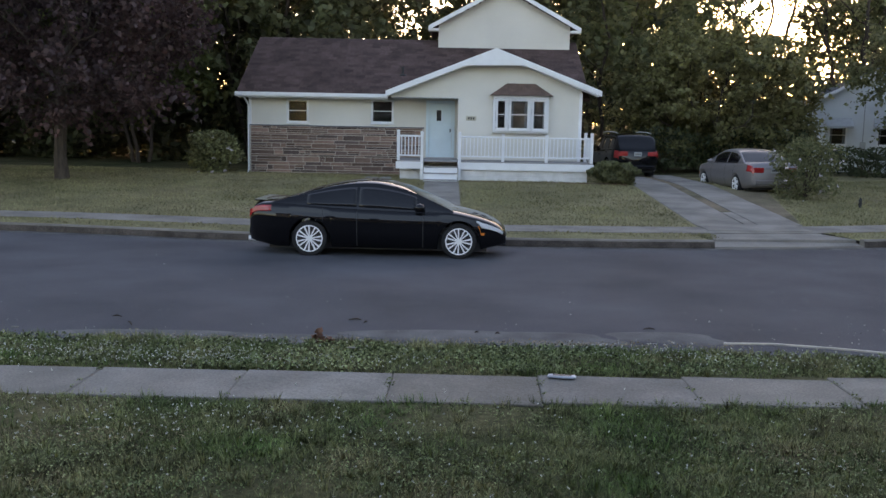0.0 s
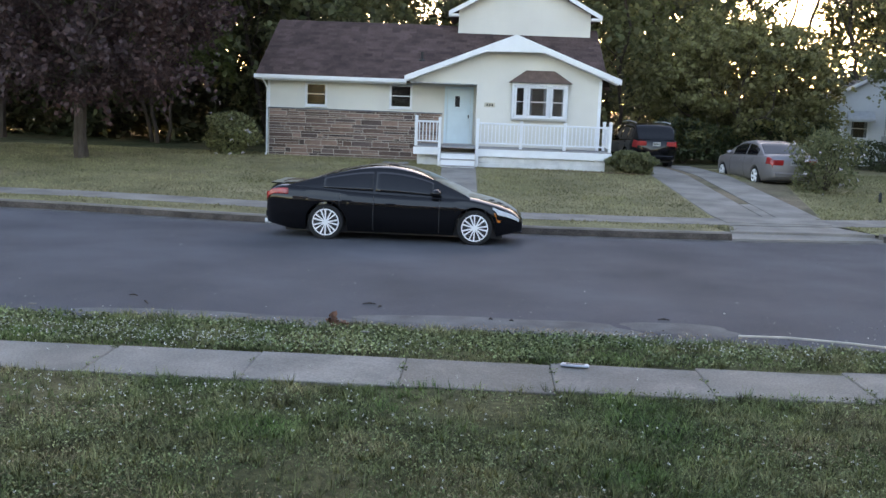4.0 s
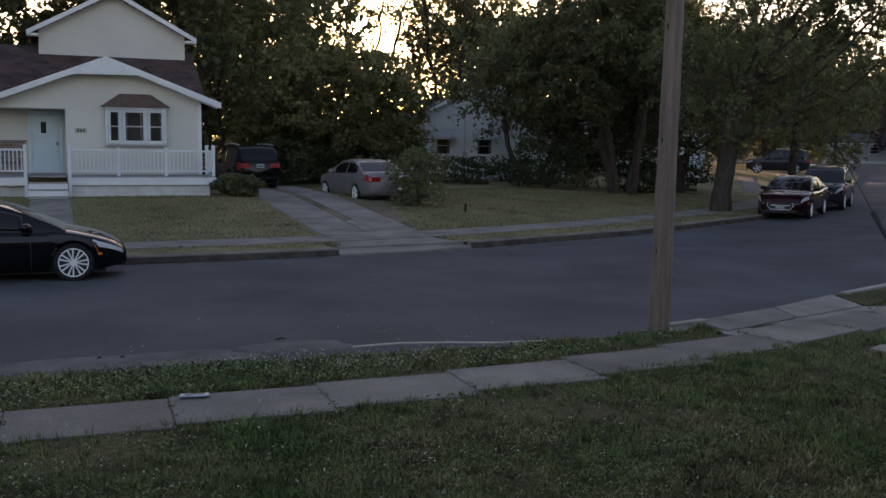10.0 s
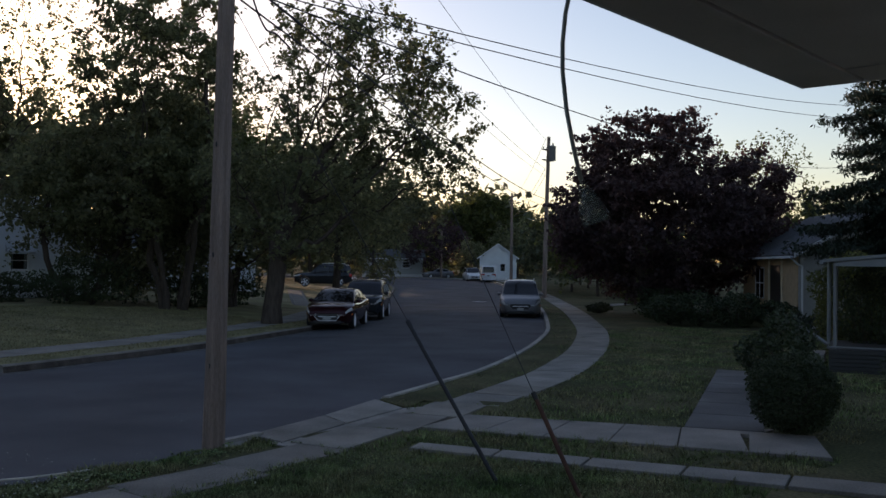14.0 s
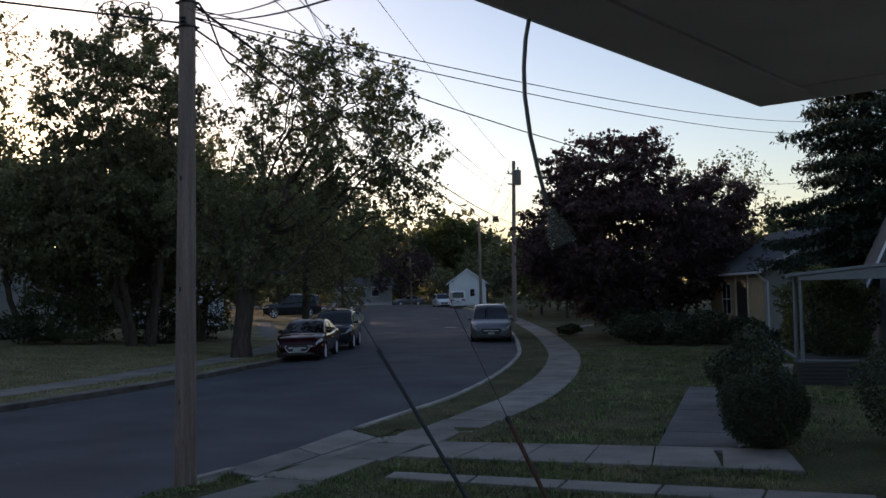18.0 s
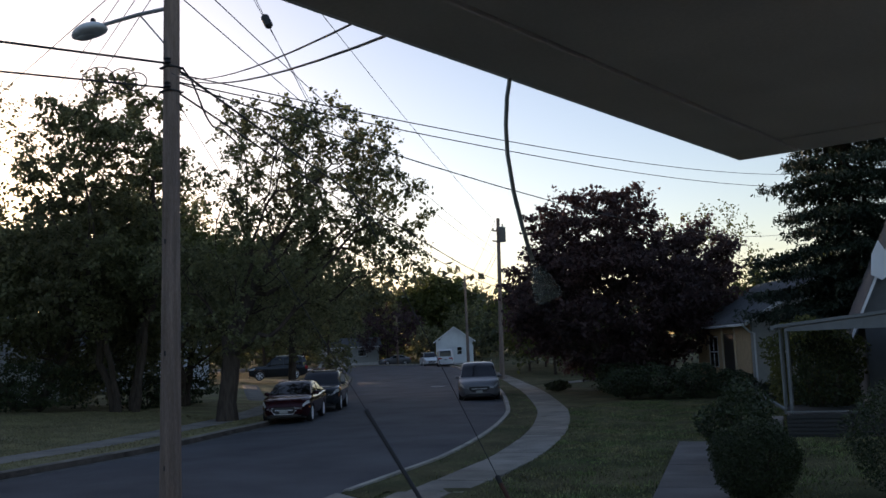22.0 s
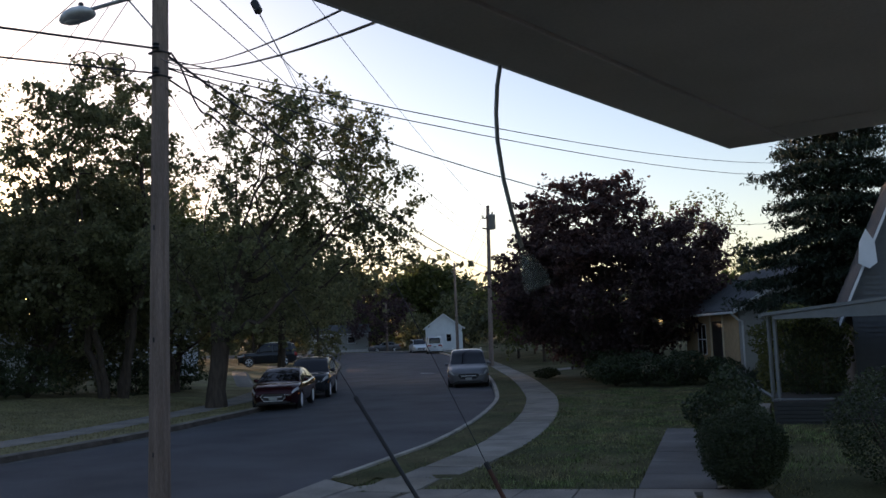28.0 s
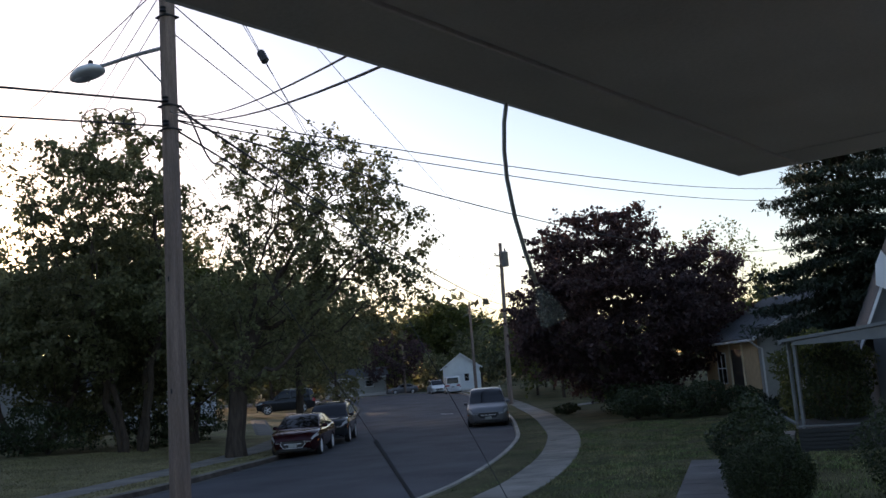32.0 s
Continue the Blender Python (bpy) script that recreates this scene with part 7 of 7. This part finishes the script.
cable(on_pole(6.1), (P2[0], P2[1], 7.3), 0.4, 0.026, "thick black telephone cable along the street")
cable(on_pole(5.8), (P2[0], P2[1], 6.8), 0.4, 0.02, "thick black telephone cable along the street")
for a, b in ((9.0, 8.0), (9.5, 8.6), (11.6, 10.0), (7.3, 6.2), (6.8, 5.7)):
    cable((P2[0], P2[1], a), (84.0, 63.2, b), 0.6, 0.018)
cable(on_pole(6.0), (43.1, 13.1, 9.6), 0.42, 0.014, "service cable running to a neighbouring house")
cable(on_pole(5.9), (43.1, 12.87, 9.0), 0.42, 0.014, "service cable running to a neighbouring house")
cable(on_pole(5.9), (49.4, 16.3, 7.65), 0.75, 0.016, "service cable running to a neighbouring house")
cable((43.1, 13.1, 9.6), (80, 2, 9.4), 0.8, 0.02)
cable(on_pole(6.0), (2.0, 1.75, 3.36), 0.14, 0.006, "service drop running to the porch roof", "service_drop")
cable(on_pole(6.0), (2.15, 1.75, 3.35), 0.16, 0.008, "service drop running to the porch roof", "service_drop")
cable(on_pole(9.0), (27.6, 26.1, 9.44), 0.1, 0.01, "thin service wire crossing the street")
for k, (dx_, dy_) in enumerate(((2.4, 5.2), (3.0, 5.0), (3.7, 4.7))):
    cable(on_pole(8.0 - 0.3 * k), (20.0 + 0.3 * k, 40.3, 11.6 - 0.8 * k), 0.25, 0.009, "thin service wire crossing the street")

# slack coils where the cables meet the pole
for k, (c, rad) in enumerate(((on_pole(5.95, -0.35, 0.55), 0.26), (on_pole(5.92, -0.25, 0.40), 0.20), (on_pole(5.98, -0.5, 0.85), 0.30))):
    pts = [(c[0] + math.cos(a) * rad * 0.4, c[1] - math.cos(a) * rad * 0.6, c[2] + math.sin(a) * rad * 0.6) for a in np.linspace(0, math.tau, 25)]
    tagged(link("cable_coil", tube(pts, 0.008, 5), M_WIRE), "slack black cable coil hung at the pole", "cable", "cable coils")
loop_pts = np.array([on_pole(6.1, 0.1, -0.06), on_pole(5.95, 0.35, 0.03), on_pole(5.62, 0.6, 0.13), on_pole(5.48, 0.85, 0.27), on_pole(5.56, 1.15, 0.47), on_pole(5.5, 1.8, 0.9)])
pts = [tuple(np.array([np.interp(u, np.arange(6), loop_pts[:, i]) for i in range(3)]) * 0.5 + np.array([np.interp(min(5, u + 0.35), np.arange(6), loop_pts[:, i]) for i in range(3)]) * 0.25 + np.array([np.interp(max(0, u - 0.35), np.arange(6), loop_pts[:, i]) for i in range(3)]) * 0.25) for u in np.linspace(0, 5, 26)]
tagged(link("drip_loop", tube(pts, 0.014, 6), M_WIRE), "thick black cable loop sagging from the pole", "cable")

# ---- the porch overhead ----
M_SOFFIT = mat("painted_soffit", (0.52, 0.50, 0.485), 0.7, var=0.14, scale=1.5, bump=0.1, fine=0.05)
porch = thing("porch_roof", 0, 0, 3.11, 0, "low porch roof with grey painted soffit boards", "porch", kind="structure")
for q in ((-5.0, 1.196, 3.11, 3.89, 1.43, 3.14), (-5.0, -1.4, 3.112, 3.6, 1.18, 3.142), (3.612, -1.4, 3.11, 3.89, 1.18, 3.14)):
    under(part("soffit_board", box(*q, 0.003), M_SOFFIT, porch), porch)
under(part("fascia", box(-5.0, 1.431, 3.115, 3.92, 1.455, 3.27, 0.004), M_WHITE, porch), porch)
under(part("fascia", box(3.891, -1.4, 3.115, 3.92, 1.43, 3.27, 0.004), M_WHITE, porch), porch)
rf = prism([(1.5, 3.275), (1.5, 3.30), (-1.5, 4.3), (-1.5, 3.275)], "x", -5.1, 3.98)
under(part("roof", rf, M_SHINGLE, porch), porch)
# Unseen house mass, widened and raised to keep sky light off the yard.
tagged(link("wall_home", box(-7.5, -9.5, 0, 12.5, -1.55, 5.4), M_SIDING), "plain unseen house block behind the porch, sized to shade the yard", "wall", kind="structure")
tagged(link("roof_home", prism([(-9.9, 5.41), (-1.52, 5.41), (-5.6, 7.6)], "x", -7.9, 12.9), M_SHINGLE), "plain brown unseen roof that blocks sky behind the porch", "roof", kind="structure")
tagged(link("floor_porch", box(-5, -1.54, 0.55, 3.9, 1.1, 0.72, 0.01), M_CONC_OLD), "plain concrete porch floor under the camera", "floor", kind="structure")
hang = thing("hanging_feeder", 2.17, 1.435, 2.45, 0, "dark cord hanging from the soffit with a green glass feeder", "feeder")
cp = [(2.17, 1.44, 3.125), (2.162, 1.45, 3.06), (2.157, 1.455, 2.98), (2.158, 1.455, 2.90), (2.165, 1.445, 2.79), (2.178, 1.43, 2.69), (2.19, 1.412, 2.60)]
under(part("cord", tube(cp, 0.0062, 8), mat("grey_green_cord", (0.30, 0.33, 0.32), 0.5), hang, smooth=True), hang)
M_GREENGLASS = bpy.data.materials.new("green_glass")
M_GREENGLASS.use_nodes = True
gnt = M_GREENGLASS.node_tree
gg = gnt.nodes["Principled BSDF"]
gclear, gmix = gnt.nodes.new("ShaderNodeBsdfTransparent"), gnt.nodes.new("ShaderNodeMixShader")
gmix.inputs[0].default_value = 0.13
gnt.links.new(gclear.outputs[0], gmix.inputs[1])
gnt.links.new(gg.outputs[0], gmix.inputs[2])
gnt.links.new(gmix.outputs[0], gnt.nodes["Material Output"].inputs["Surface"])
gg.inputs["Base Color"].default_value = (0.30, 0.38, 0.34, 1)
gg.inputs["IOR"].default_value = 1.3
gg.inputs["Roughness"].default_value = 0.15
vb = bmesh.new()
ax0, ax1 = Vector((2.19, 1.412, 2.60)), Vector((2.212, 1.375, 2.485))
nring = []
for k, (u, ra) in enumerate(((0, 0.007), (0.12, 0.012), (0.35, 0.024), (0.65, 0.036), (0.9, 0.041), (1.0, 0.038), (1.0, 0.033), (0.6, 0.030), (0.2, 0.010))):
    c = ax0.lerp(ax1, u)
    d_ = (ax1 - ax0).normalized()
    u_ = d_.cross(Vector((0, 0, 1))).normalized()
    w_ = d_.cross(u_)
    nring.append([vb.verts.new(c + (u_ * math.cos(j * math.tau / 18) + w_ * math.sin(j * math.tau / 18)) * ra) for j in range(18)])
for r0, r1 in zip(nring, nring[1:]):
    for j in range(18):
        vb.faces.new((r0[j], r0[(j + 1) % 18], r1[(j + 1) % 18], r1[j]))
vb.faces.new(nring[-1])
under(part("glass_bell", vb, M_GREENGLASS, hang, "translucent green glass bell", smooth=True), hang)

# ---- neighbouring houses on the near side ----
# Near-black board colour carries the deep shade under the canopy.
M_PORCHSHADE = mat("porch_shade_siding", (0.035, 0.037, 0.037), 0.6, var=0.06)
# Pale siding, its colour lowered to hold the shade below the canopy.
M_NEIGH = mat("shade_dark_pale_siding", (0.09, 0.095, 0.10), 0.6, var=0.08)
M_CANOPY = mat("grey_aluminium", (0.17, 0.18, 0.185), 0.45, var=0.08)
nh = plain_house("neighbour_house", 27.14, 5.32, 0.12, -72, 3.2, 6.0, 2.9, 6.4, "grey-sided neighbouring house with steep white-trimmed gable", M_NEIGH, M_SLATE, [(0.6, 1.4, 1.2, 2.4)])
cn = thing("canopy_porch", 22.6, 6.4, 0.1, 0, "porch with sloping grey metal canopy, slim posts and stair rail", "porch")


def canopy_point(u, v, z):
    """u along the canopy from its low tip to the house, v across it."""
    return (21.72 + 1.15 * u + 1.55 * v, 7.5 - 3.9 * u + 0.5 * v, z)


def canopy_sheet(u0, u1, v0, v1, z0, z1, t):
    bm = bmesh.new()
    pts = [canopy_point(u0, v0, z0), canopy_point(u1, v0, z1), canopy_point(u1, v1, z1), canopy_point(u0, v1, z0)]
    vs_ = [bm.verts.new(p) for p in pts] + [bm.verts.new((p[0], p[1], p[2] - t)) for p in pts]
    for fc in ((0, 1, 2, 3), (7, 6, 5, 4), (0, 4, 5, 1), (1, 5, 6, 2), (2, 6, 7, 3), (3, 7, 4, 0)):
        bm.faces.new([vs_[i] for i in fc])
    bmesh.ops.recalc_face_normals(bm, faces=bm.faces[:])
    return bm


for k in range(12):
    under(part("canopy_panel", canopy_sheet(0.0, 1.5, k / 6 + 0.004, (k + 1) / 6 - 0.004, 2.60, 3.18, 0.03), M_CANOPY, cn), cn)
under(part("canopy_edge", canopy_sheet(-0.01, 1.5, -0.02, -0.001, 2.63, 3.21, 0.07), M_CANOPY, cn, "dull grey metal canopy edge"), cn)
under(part("canopy_edge", canopy_sheet(-0.03, -0.011, -0.02, 2.02, 2.61, 2.62, 0.10), M_CANOPY, cn), cn)
side = bmesh.new()
va = [canopy_point(u, 0.005, z) for u, z in ((0.05, 2.50), (1.5, 2.48), (1.5, 3.13), (0.05, 2.56))]
vb_ = [canopy_point(u, 0.02, z) for u, z in ((0.05, 2.50), (1.5, 2.48), (1.5, 3.13), (0.05, 2.56))]
fa, fb = [side.verts.new(p) for p in va], [side.verts.new(p) for p in vb_]
side.faces.new(fa), side.faces.new(fb[::-1])
for k in range(4):
    side.faces.new((fa[k], fa[(k + 1) % 4], fb[(k + 1) % 4], fb[k]))
bmesh.ops.recalc_face_normals(side, faces=side.faces[:])
under(part("side_valance", side, M_CANOPY, cn, "flat grey side panel below the canopy"), cn)
under(part("valance_rail", canopy_sheet(0.04, 1.5, -0.012, 0.004, 2.505, 2.485, 0.03), M_CANOPY, cn), cn)
for v in (0.04, 1.0, 1.96):
    q = canopy_point(0.05, v, 0)
    under(part("post", box(q[0] - 0.03, q[1] - 0.03, 0.6, q[0] + 0.03, q[1] + 0.03, 2.56, 0.006), M_CANOPY, cn, "slim pale canopy post"), cn)
    under(part("post", box(q[0] - 0.02, q[1] + 0.13, 0.6, q[0] + 0.02, q[1] + 0.17, 2.56, 0.006), M_CANOPY, cn), cn)
under(part("platform", canopy_sheet(0.02, 1.5, 0.0, 2.0, 0.6, 0.6, 0.55), M_PORCHSHADE, cn), cn)
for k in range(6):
    under(part("skirt_board", canopy_sheet(0.02, 1.5, -0.03 - 0.006 * (k % 2), -0.005, 0.13 + 0.092 * k, 0.13 + 0.092 * k, 0.07), M_PORCHSHADE, cn), cn)
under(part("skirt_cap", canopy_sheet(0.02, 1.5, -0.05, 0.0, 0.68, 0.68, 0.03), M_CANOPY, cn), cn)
# Added back wall, coloured dark as the shade inside the porch.
under(part("porch_wall", canopy_sheet(1.5, 1.55, 0.0, 2.0, 2.9, 2.9, 2.8), M_PORCHSHADE, cn, "added porch back wall with the canopy shade in its colour"), cn)
q = canopy_point(0.0, 0.05, 0)
under(part("newel", box(q[0] - 0.15, q[1] + 0.42, 0.12, q[0] - 0.07, q[1] + 0.50, 1.12, 0.01), M_CANOPY, cn, "short pale newel post"), cn)
under(part("stair_rail", tube([(q[0], q[1] - 0.05, 0.72), (q[0] - 0.05, q[1] + 0.15, 0.86), (q[0] - 0.11, q[1] + 0.44, 1.02)], 0.04, 8), M_CANOPY, cn), cn)
for k in range(3):
    under(part("step", canopy_sheet(-0.07 * (k + 1), -0.07 * k - 0.004, 0.1, 0.9, 0.46 - 0.14 * k, 0.46 - 0.14 * k, 0.3), M_CONC_OLD, cn), cn)
part("eave_end", prism([(-1.38, 3.75), (-1.12, 3.6), (-0.92, 3.75), (-0.95, 4.3), (-1.14, 4.65), (-1.32, 4.3)], "y", -0.46, -0.42), M_WHITE, nh, "white pointed eave end board")

th = plain_house("tan_house", 39.4, 11.35, 0.15, -53.1, 6.4, 9, 2.95, 4.75, "tan-fronted house with grey gable and dark roof", M_GREYSIDE, M_SLATE, [(1.0, 1.8, 1.2, 2.3)])
fx = -3.2
part("front_wall", box(fx - 0.04, 0.25, 0.2, fx - 0.003, 2.3, 2.9), M_TAN, th, "warm tan stucco front wall")
part("front_wall", box(fx - 0.04, 4.3, 0.2, fx - 0.003, 9.0, 2.9), M_TAN, th, "warm tan stucco front wall")
part("front_wall", box(fx - 0.04, 2.301, 2.45, fx - 0.003, 4.299, 2.9), M_TAN, th)
# Flat black sheet paints the shade of an entry; no recess behind it.
part("entry_shadow", box(fx - 0.012, 2.31, 0.2, fx - 0.004, 4.29, 2.44), M_TRIM, th, "flat black panel painted as the entry's shade")
for yy in (2.3, 4.24):
    part("pilaster", box(fx - 0.1, yy, 0.2, fx - 0.041, yy + 0.12, 2.7, 0.01), M_CREAMTRIM, th)
for y0, y1 in ((5.2, 6.6),):
    part("front_pane", box(fx - 0.055, y0, 1.0, fx - 0.042, y1, 2.3), M_GLASS, th)
    for yy in (y0 - 0.06, (y0 + y1) / 2 - 0.02, y1 + 0.01):
        part("window_frame", box(fx - 0.075, yy, 0.95, fx - 0.056, yy + 0.05, 2.35, 0.004), M_WHITE, th)
    for zz in (0.94, 1.62, 2.31):
        part("window_frame", box(fx - 0.076, y0, zz, fx - 0.057, y1, zz + 0.05, 0.004), M_WHITE, th)
part("gutter", box(fx - 0.48, -0.3, 2.70, fx - 0.37, 9.3, 2.80, 0.01), M_WHITE, th)
part("downspout", tube([(fx - 0.4, -0.2, 2.7), (fx - 0.1, -0.06, 2.45), (fx + 0.06, -0.06, 2.4), (fx + 0.06, -0.06, 0.1)], 0.04, 6), M_WHITE, th)

# side driveways and paths across the street and beyond
for nm, q, lb in (("side_path", [(33.5, 38.5), (46.5, 54.5), (45.7, 55.3), (32.7, 39.2)], "pale concrete side path across the lawn"), ("side_drive", [(47.2, 53.0), (49.8, 50.6), (58.5, 60.5), (55.5, 62.5)], "pale concrete side driveway"), ("house_path", [(50.5, 30.8), (58, 30.8), (58, 29.9), (50.0, 29.9)], "pale path to the house beyond the maple")):
    drape(nm, q, 0.05, M_CONC, lb, "path")

# ---- small things ----
shb = tube([(3.0, 9.92, 0.13), (3.5, 9.85, 0.15), (4.1, 9.70, 0.15), (4.58, 9.57, 0.14), (5.2, 9.52, 0.13)], 0.012, 6)
tagged(link("pale_hose", shb, mat("pale_hose", (0.55, 0.52, 0.45), 0.6)), "thin pale hose lying along the verge", "hose")
rl = thing("newspaper", 1.08, 8.38, 0.13, -8, "flat pale blue bagged newspaper lying on the sidewalk", "newspaper")
part("sleeve", box(-0.13, -0.045, 0, 0.13, 0.045, 0.022, 0.012), mat("blue_white_plastic", (0.36, 0.41, 0.47), 0.35, var=0.25, scale=14), rl)
part("print_band", box(-0.08, -0.02, 0.0225, 0.09, 0.02, 0.024), M_TRIM, rl)
dl = np.random.default_rng(3)
lp = leaves(np.array([(-1.3, 9.72, 0.13), (-1.33, 9.75, 0.17), (-1.22, 9.70, 0.11)]), 0.04, 26, 0.07, dl, 1.0)
tagged(link("dead_leaves", quads("dead_leaves", lp, 4), mat("dead_leaf", (0.16, 0.075, 0.045), 0.9, per_island=0.4)), "small heap of dead brown leaves on the verge", "leaves", kind="stuff")
for k, (x, y, ln_, an) in enumerate(((-1.09, 11.35, 0.16, 10), (2.46, 11.13, 0.14, 5), (-3.98, 11.27, 0.12, 170), (-0.95, 11.2, 0.06, 60), (0.38, 10.75, 0.05, 20), (0.62, 10.72, 0.05, 0), (-0.9, 9.72, 0.1, 12), (-3.7, 10.9, 0.2, 120))):
    a = radians(an)
    tw_ = tube([(x - math.cos(a) * ln_ / 2, y - math.sin(a) * ln_ / 2, 0.018), (x, y, 0.03), (x + math.cos(a) * ln_ / 2, y + math.sin(a) * ln_ / 2, 0.016)], [0.006, 0.012, 0.005], 5)
    tagged(link("twig", tw_, M_BARK), "short brown twig lying on the asphalt", "twig", "street twigs")
petals = np.random.default_rng(8)
pc = np.stack([petals.uniform(-6, 9, 260), petals.uniform(10.4, 16.5, 260)**1.0, np.full(260, 0.03)], 1)
pc[:, 1] = 10.35 + (pc[:, 1] - 10.4)**1.35 * 0.62
pc[:50, 0] = petals.normal(4.6, 0.9, 50)
pc[:50, 1] = petals.normal(11.2, 0.45, 50)
pc[:, 2] = 0.036
tagged(link("litter_petals", quads("litter_petals", leaves(pc, 0.01, 1, 0.022, petals, 0.15), 4), mat("petal", (0.36, 0.355, 0.33), 0.8, per_island=0.4)), "pale petals and crumbs strewn on the street", "petals", kind="stuff")
tagged(link("white_paper", box(-4.72, 10.06, 0.12, -4.64, 10.10, 0.13, 0.004), M_CONC), "crumpled white paper scrap on the verge", "litter")
tagged(link("white_paper", box(-0.96, 9.22, 0.16, -0.88, 9.26, 0.172, 0.004), M_CONC), "crumpled white paper scrap on the verge", "litter")
# clover heads
cl = np.random.default_rng(4)


def clover(n, cx, cy, sx, sy):
    return np.stack([cl.normal(cx, sx, n), cl.normal(cy, sy, n), np.full(n, 0.14)], 1)


cv_ = np.concatenate([clover(700, -3.3, 9.1, 1.3, 0.28), clover(300, -2.0, 8.9, 1.0, 0.15), clover(90, 1.9, 9.5, 0.35, 0.2), clover(120, 2.6, 9.3, 0.5, 0.25), clover(120, 3.9, 9.2, 0.6, 0.25), clover(240, -2.6, 7.0, 1.3, 0.3), clover(260, -1, 6.0, 2.5, 0.9), clover(120, 3, 6.2, 2.0, 0.8)])
tagged(link("clover_heads", quads("clover_heads", leaves(cv_, 0.006, 4, 0.012, cl, 1.0, aspect=0.9), 4), M_CLOVER), "white clover heads in the grass", "clover", kind="stuff")
tagged(link("yard_stake", lathe([(0.03, 0), (0.045, 0.05), (0.05, 0.22), (0.02, 0.3)], 8, centre=(12.0, 27.4, land1(12, 27.4))), M_TRIM), "small dark stake standing in the lawn", "stake")
urn = lathe([(0.16, 0), (0.18, 0.06), (0.08, 0.12), (0.10, 0.3), (0.22, 0.5), (0.25, 0.62), (0.21, 0.62), (0.1, 0.5)], 16, centre=(25.2, 43.2, land1(25.2, 43.2)))
tagged(link("garden_urn", urn, M_CONC), "pale concrete garden urn near the white house", "urn")
for k, (x, y) in enumerate(((-2.6, 31.3), (-2.35, 31.15), (-2.1, 31.25), (-1.95, 31.4), (-2.5, 31.05))):
    rk = bmesh.new()
    bmesh.ops.create_icosphere(rk, subdivisions=2, radius=1)
    rr_ = random.Random(k)
    for v in rk.verts:
        v.co = Vector((x + v.co.x * 0.13, y + v.co.y * 0.10, land1(x, y) + 0.02 + v.co.z * 0.08)) * 1.0
    tagged(link("garden_rock", rk, M_CONC), "pale rounded rock beside the porch corner", "rock", "garden rocks")
# sandy wash along the near side of the street
for k, (x, y, rx_, ry_) in enumerate(((-2.7, 10.4, 1.5, 0.32), (0.6, 10.62, 1.5, 0.38), (2.6, 10.75, 0.75, 0.3))):
    patch("sand_wash", x, y, rx_, ry_, 0.004 + 0.002 * k, M_DUST, "pale sandy wash on the asphalt edge", 60 + k)
tagged(link("lane_mark", box(48.93, 39.0, 0.05, 49.13, 40.0, 0.058), M_WHITE), "short worn white lane mark on the street", "lane mark", kind="structure")

# the low sun itself, far beyond the woods
sd = bmesh.new()
bmesh.ops.create_icosphere(sd, subdivisions=3, radius=22)
so = link("sun_disc", sd, glow("sun_surface", (1.0, 0.85, 0.6), 60.0), smooth=True)
so.location = SUN_DIR * 2400
tagged(so, "low evening sun glaring through the trees", "sun", kind="structure")

# ---- stone veneer of the cream house, piece by piece ----
rs = random.Random(12)
stone_shapes = {}


def stone_mesh(w, h):
    key = (round(w, 2), round(h, 2))
    if key not in stone_shapes:
        b_ = box(-key[0] / 2, -0.014, -key[1] / 2, key[0] / 2, 0.0, key[1] / 2, 0.006)
        for v in b_.verts:
            if v.co.y < -0.007:
                v.co.y += rs.uniform(-0.008, 0.004)
        m_ = bpy.data.meshes.new("stone")
        b_.to_mesh(m_)
        b_.free()
        m_.materials.append(M_STONE)
        stone_shapes[key] = m_
    return stone_shapes[key]


under(part("mortar_bed", box(-7.16, 34.485, 0.45, -0.86, 34.499, 2.34), M_MORTAR, hs), hs)
z = 0.52
row = 0
while z < 2.30:
    h = (0.15, 0.09, 0.17, 0.12, 0.19, 0.07)[row % 6]
    if z + h > 2.33:
        h = 2.33 - z
    x = -7.16 - rs.uniform(0, 0.2)
    while x < -0.88:
        w = rs.choice((0.2, 0.32, 0.45, 0.6, 0.75, 0.9))
        x0, x1 = max(x, -7.15), min(x + w, -0.87)
        if x1 - x0 > 0.06 and h > 0.05:
            layers = [(0.0, 0.45), (0.45, 0.55)] if h > 0.14 and rs.random() < 0.5 else [(0.0, 1.0)]
            for lo_, part_ in layers:
                o = new("stone", stone_mesh(x1 - x0 - 0.016, h * part_ - 0.016))
                o.parent = hs
                under(o, hs)
                o.location = ((x0 + x1) / 2, 34.486, z + h * (lo_ + part_ / 2))
        x += w
    z += h
    row += 1
under(part("stone_cap", box(-7.18, 34.44, 2.335, -0.86, 34.499, 2.375, 0.008), mat("slate_cap", (0.13, 0.14, 0.17), 0.8), hs, "blue-grey stone cap course"), hs)
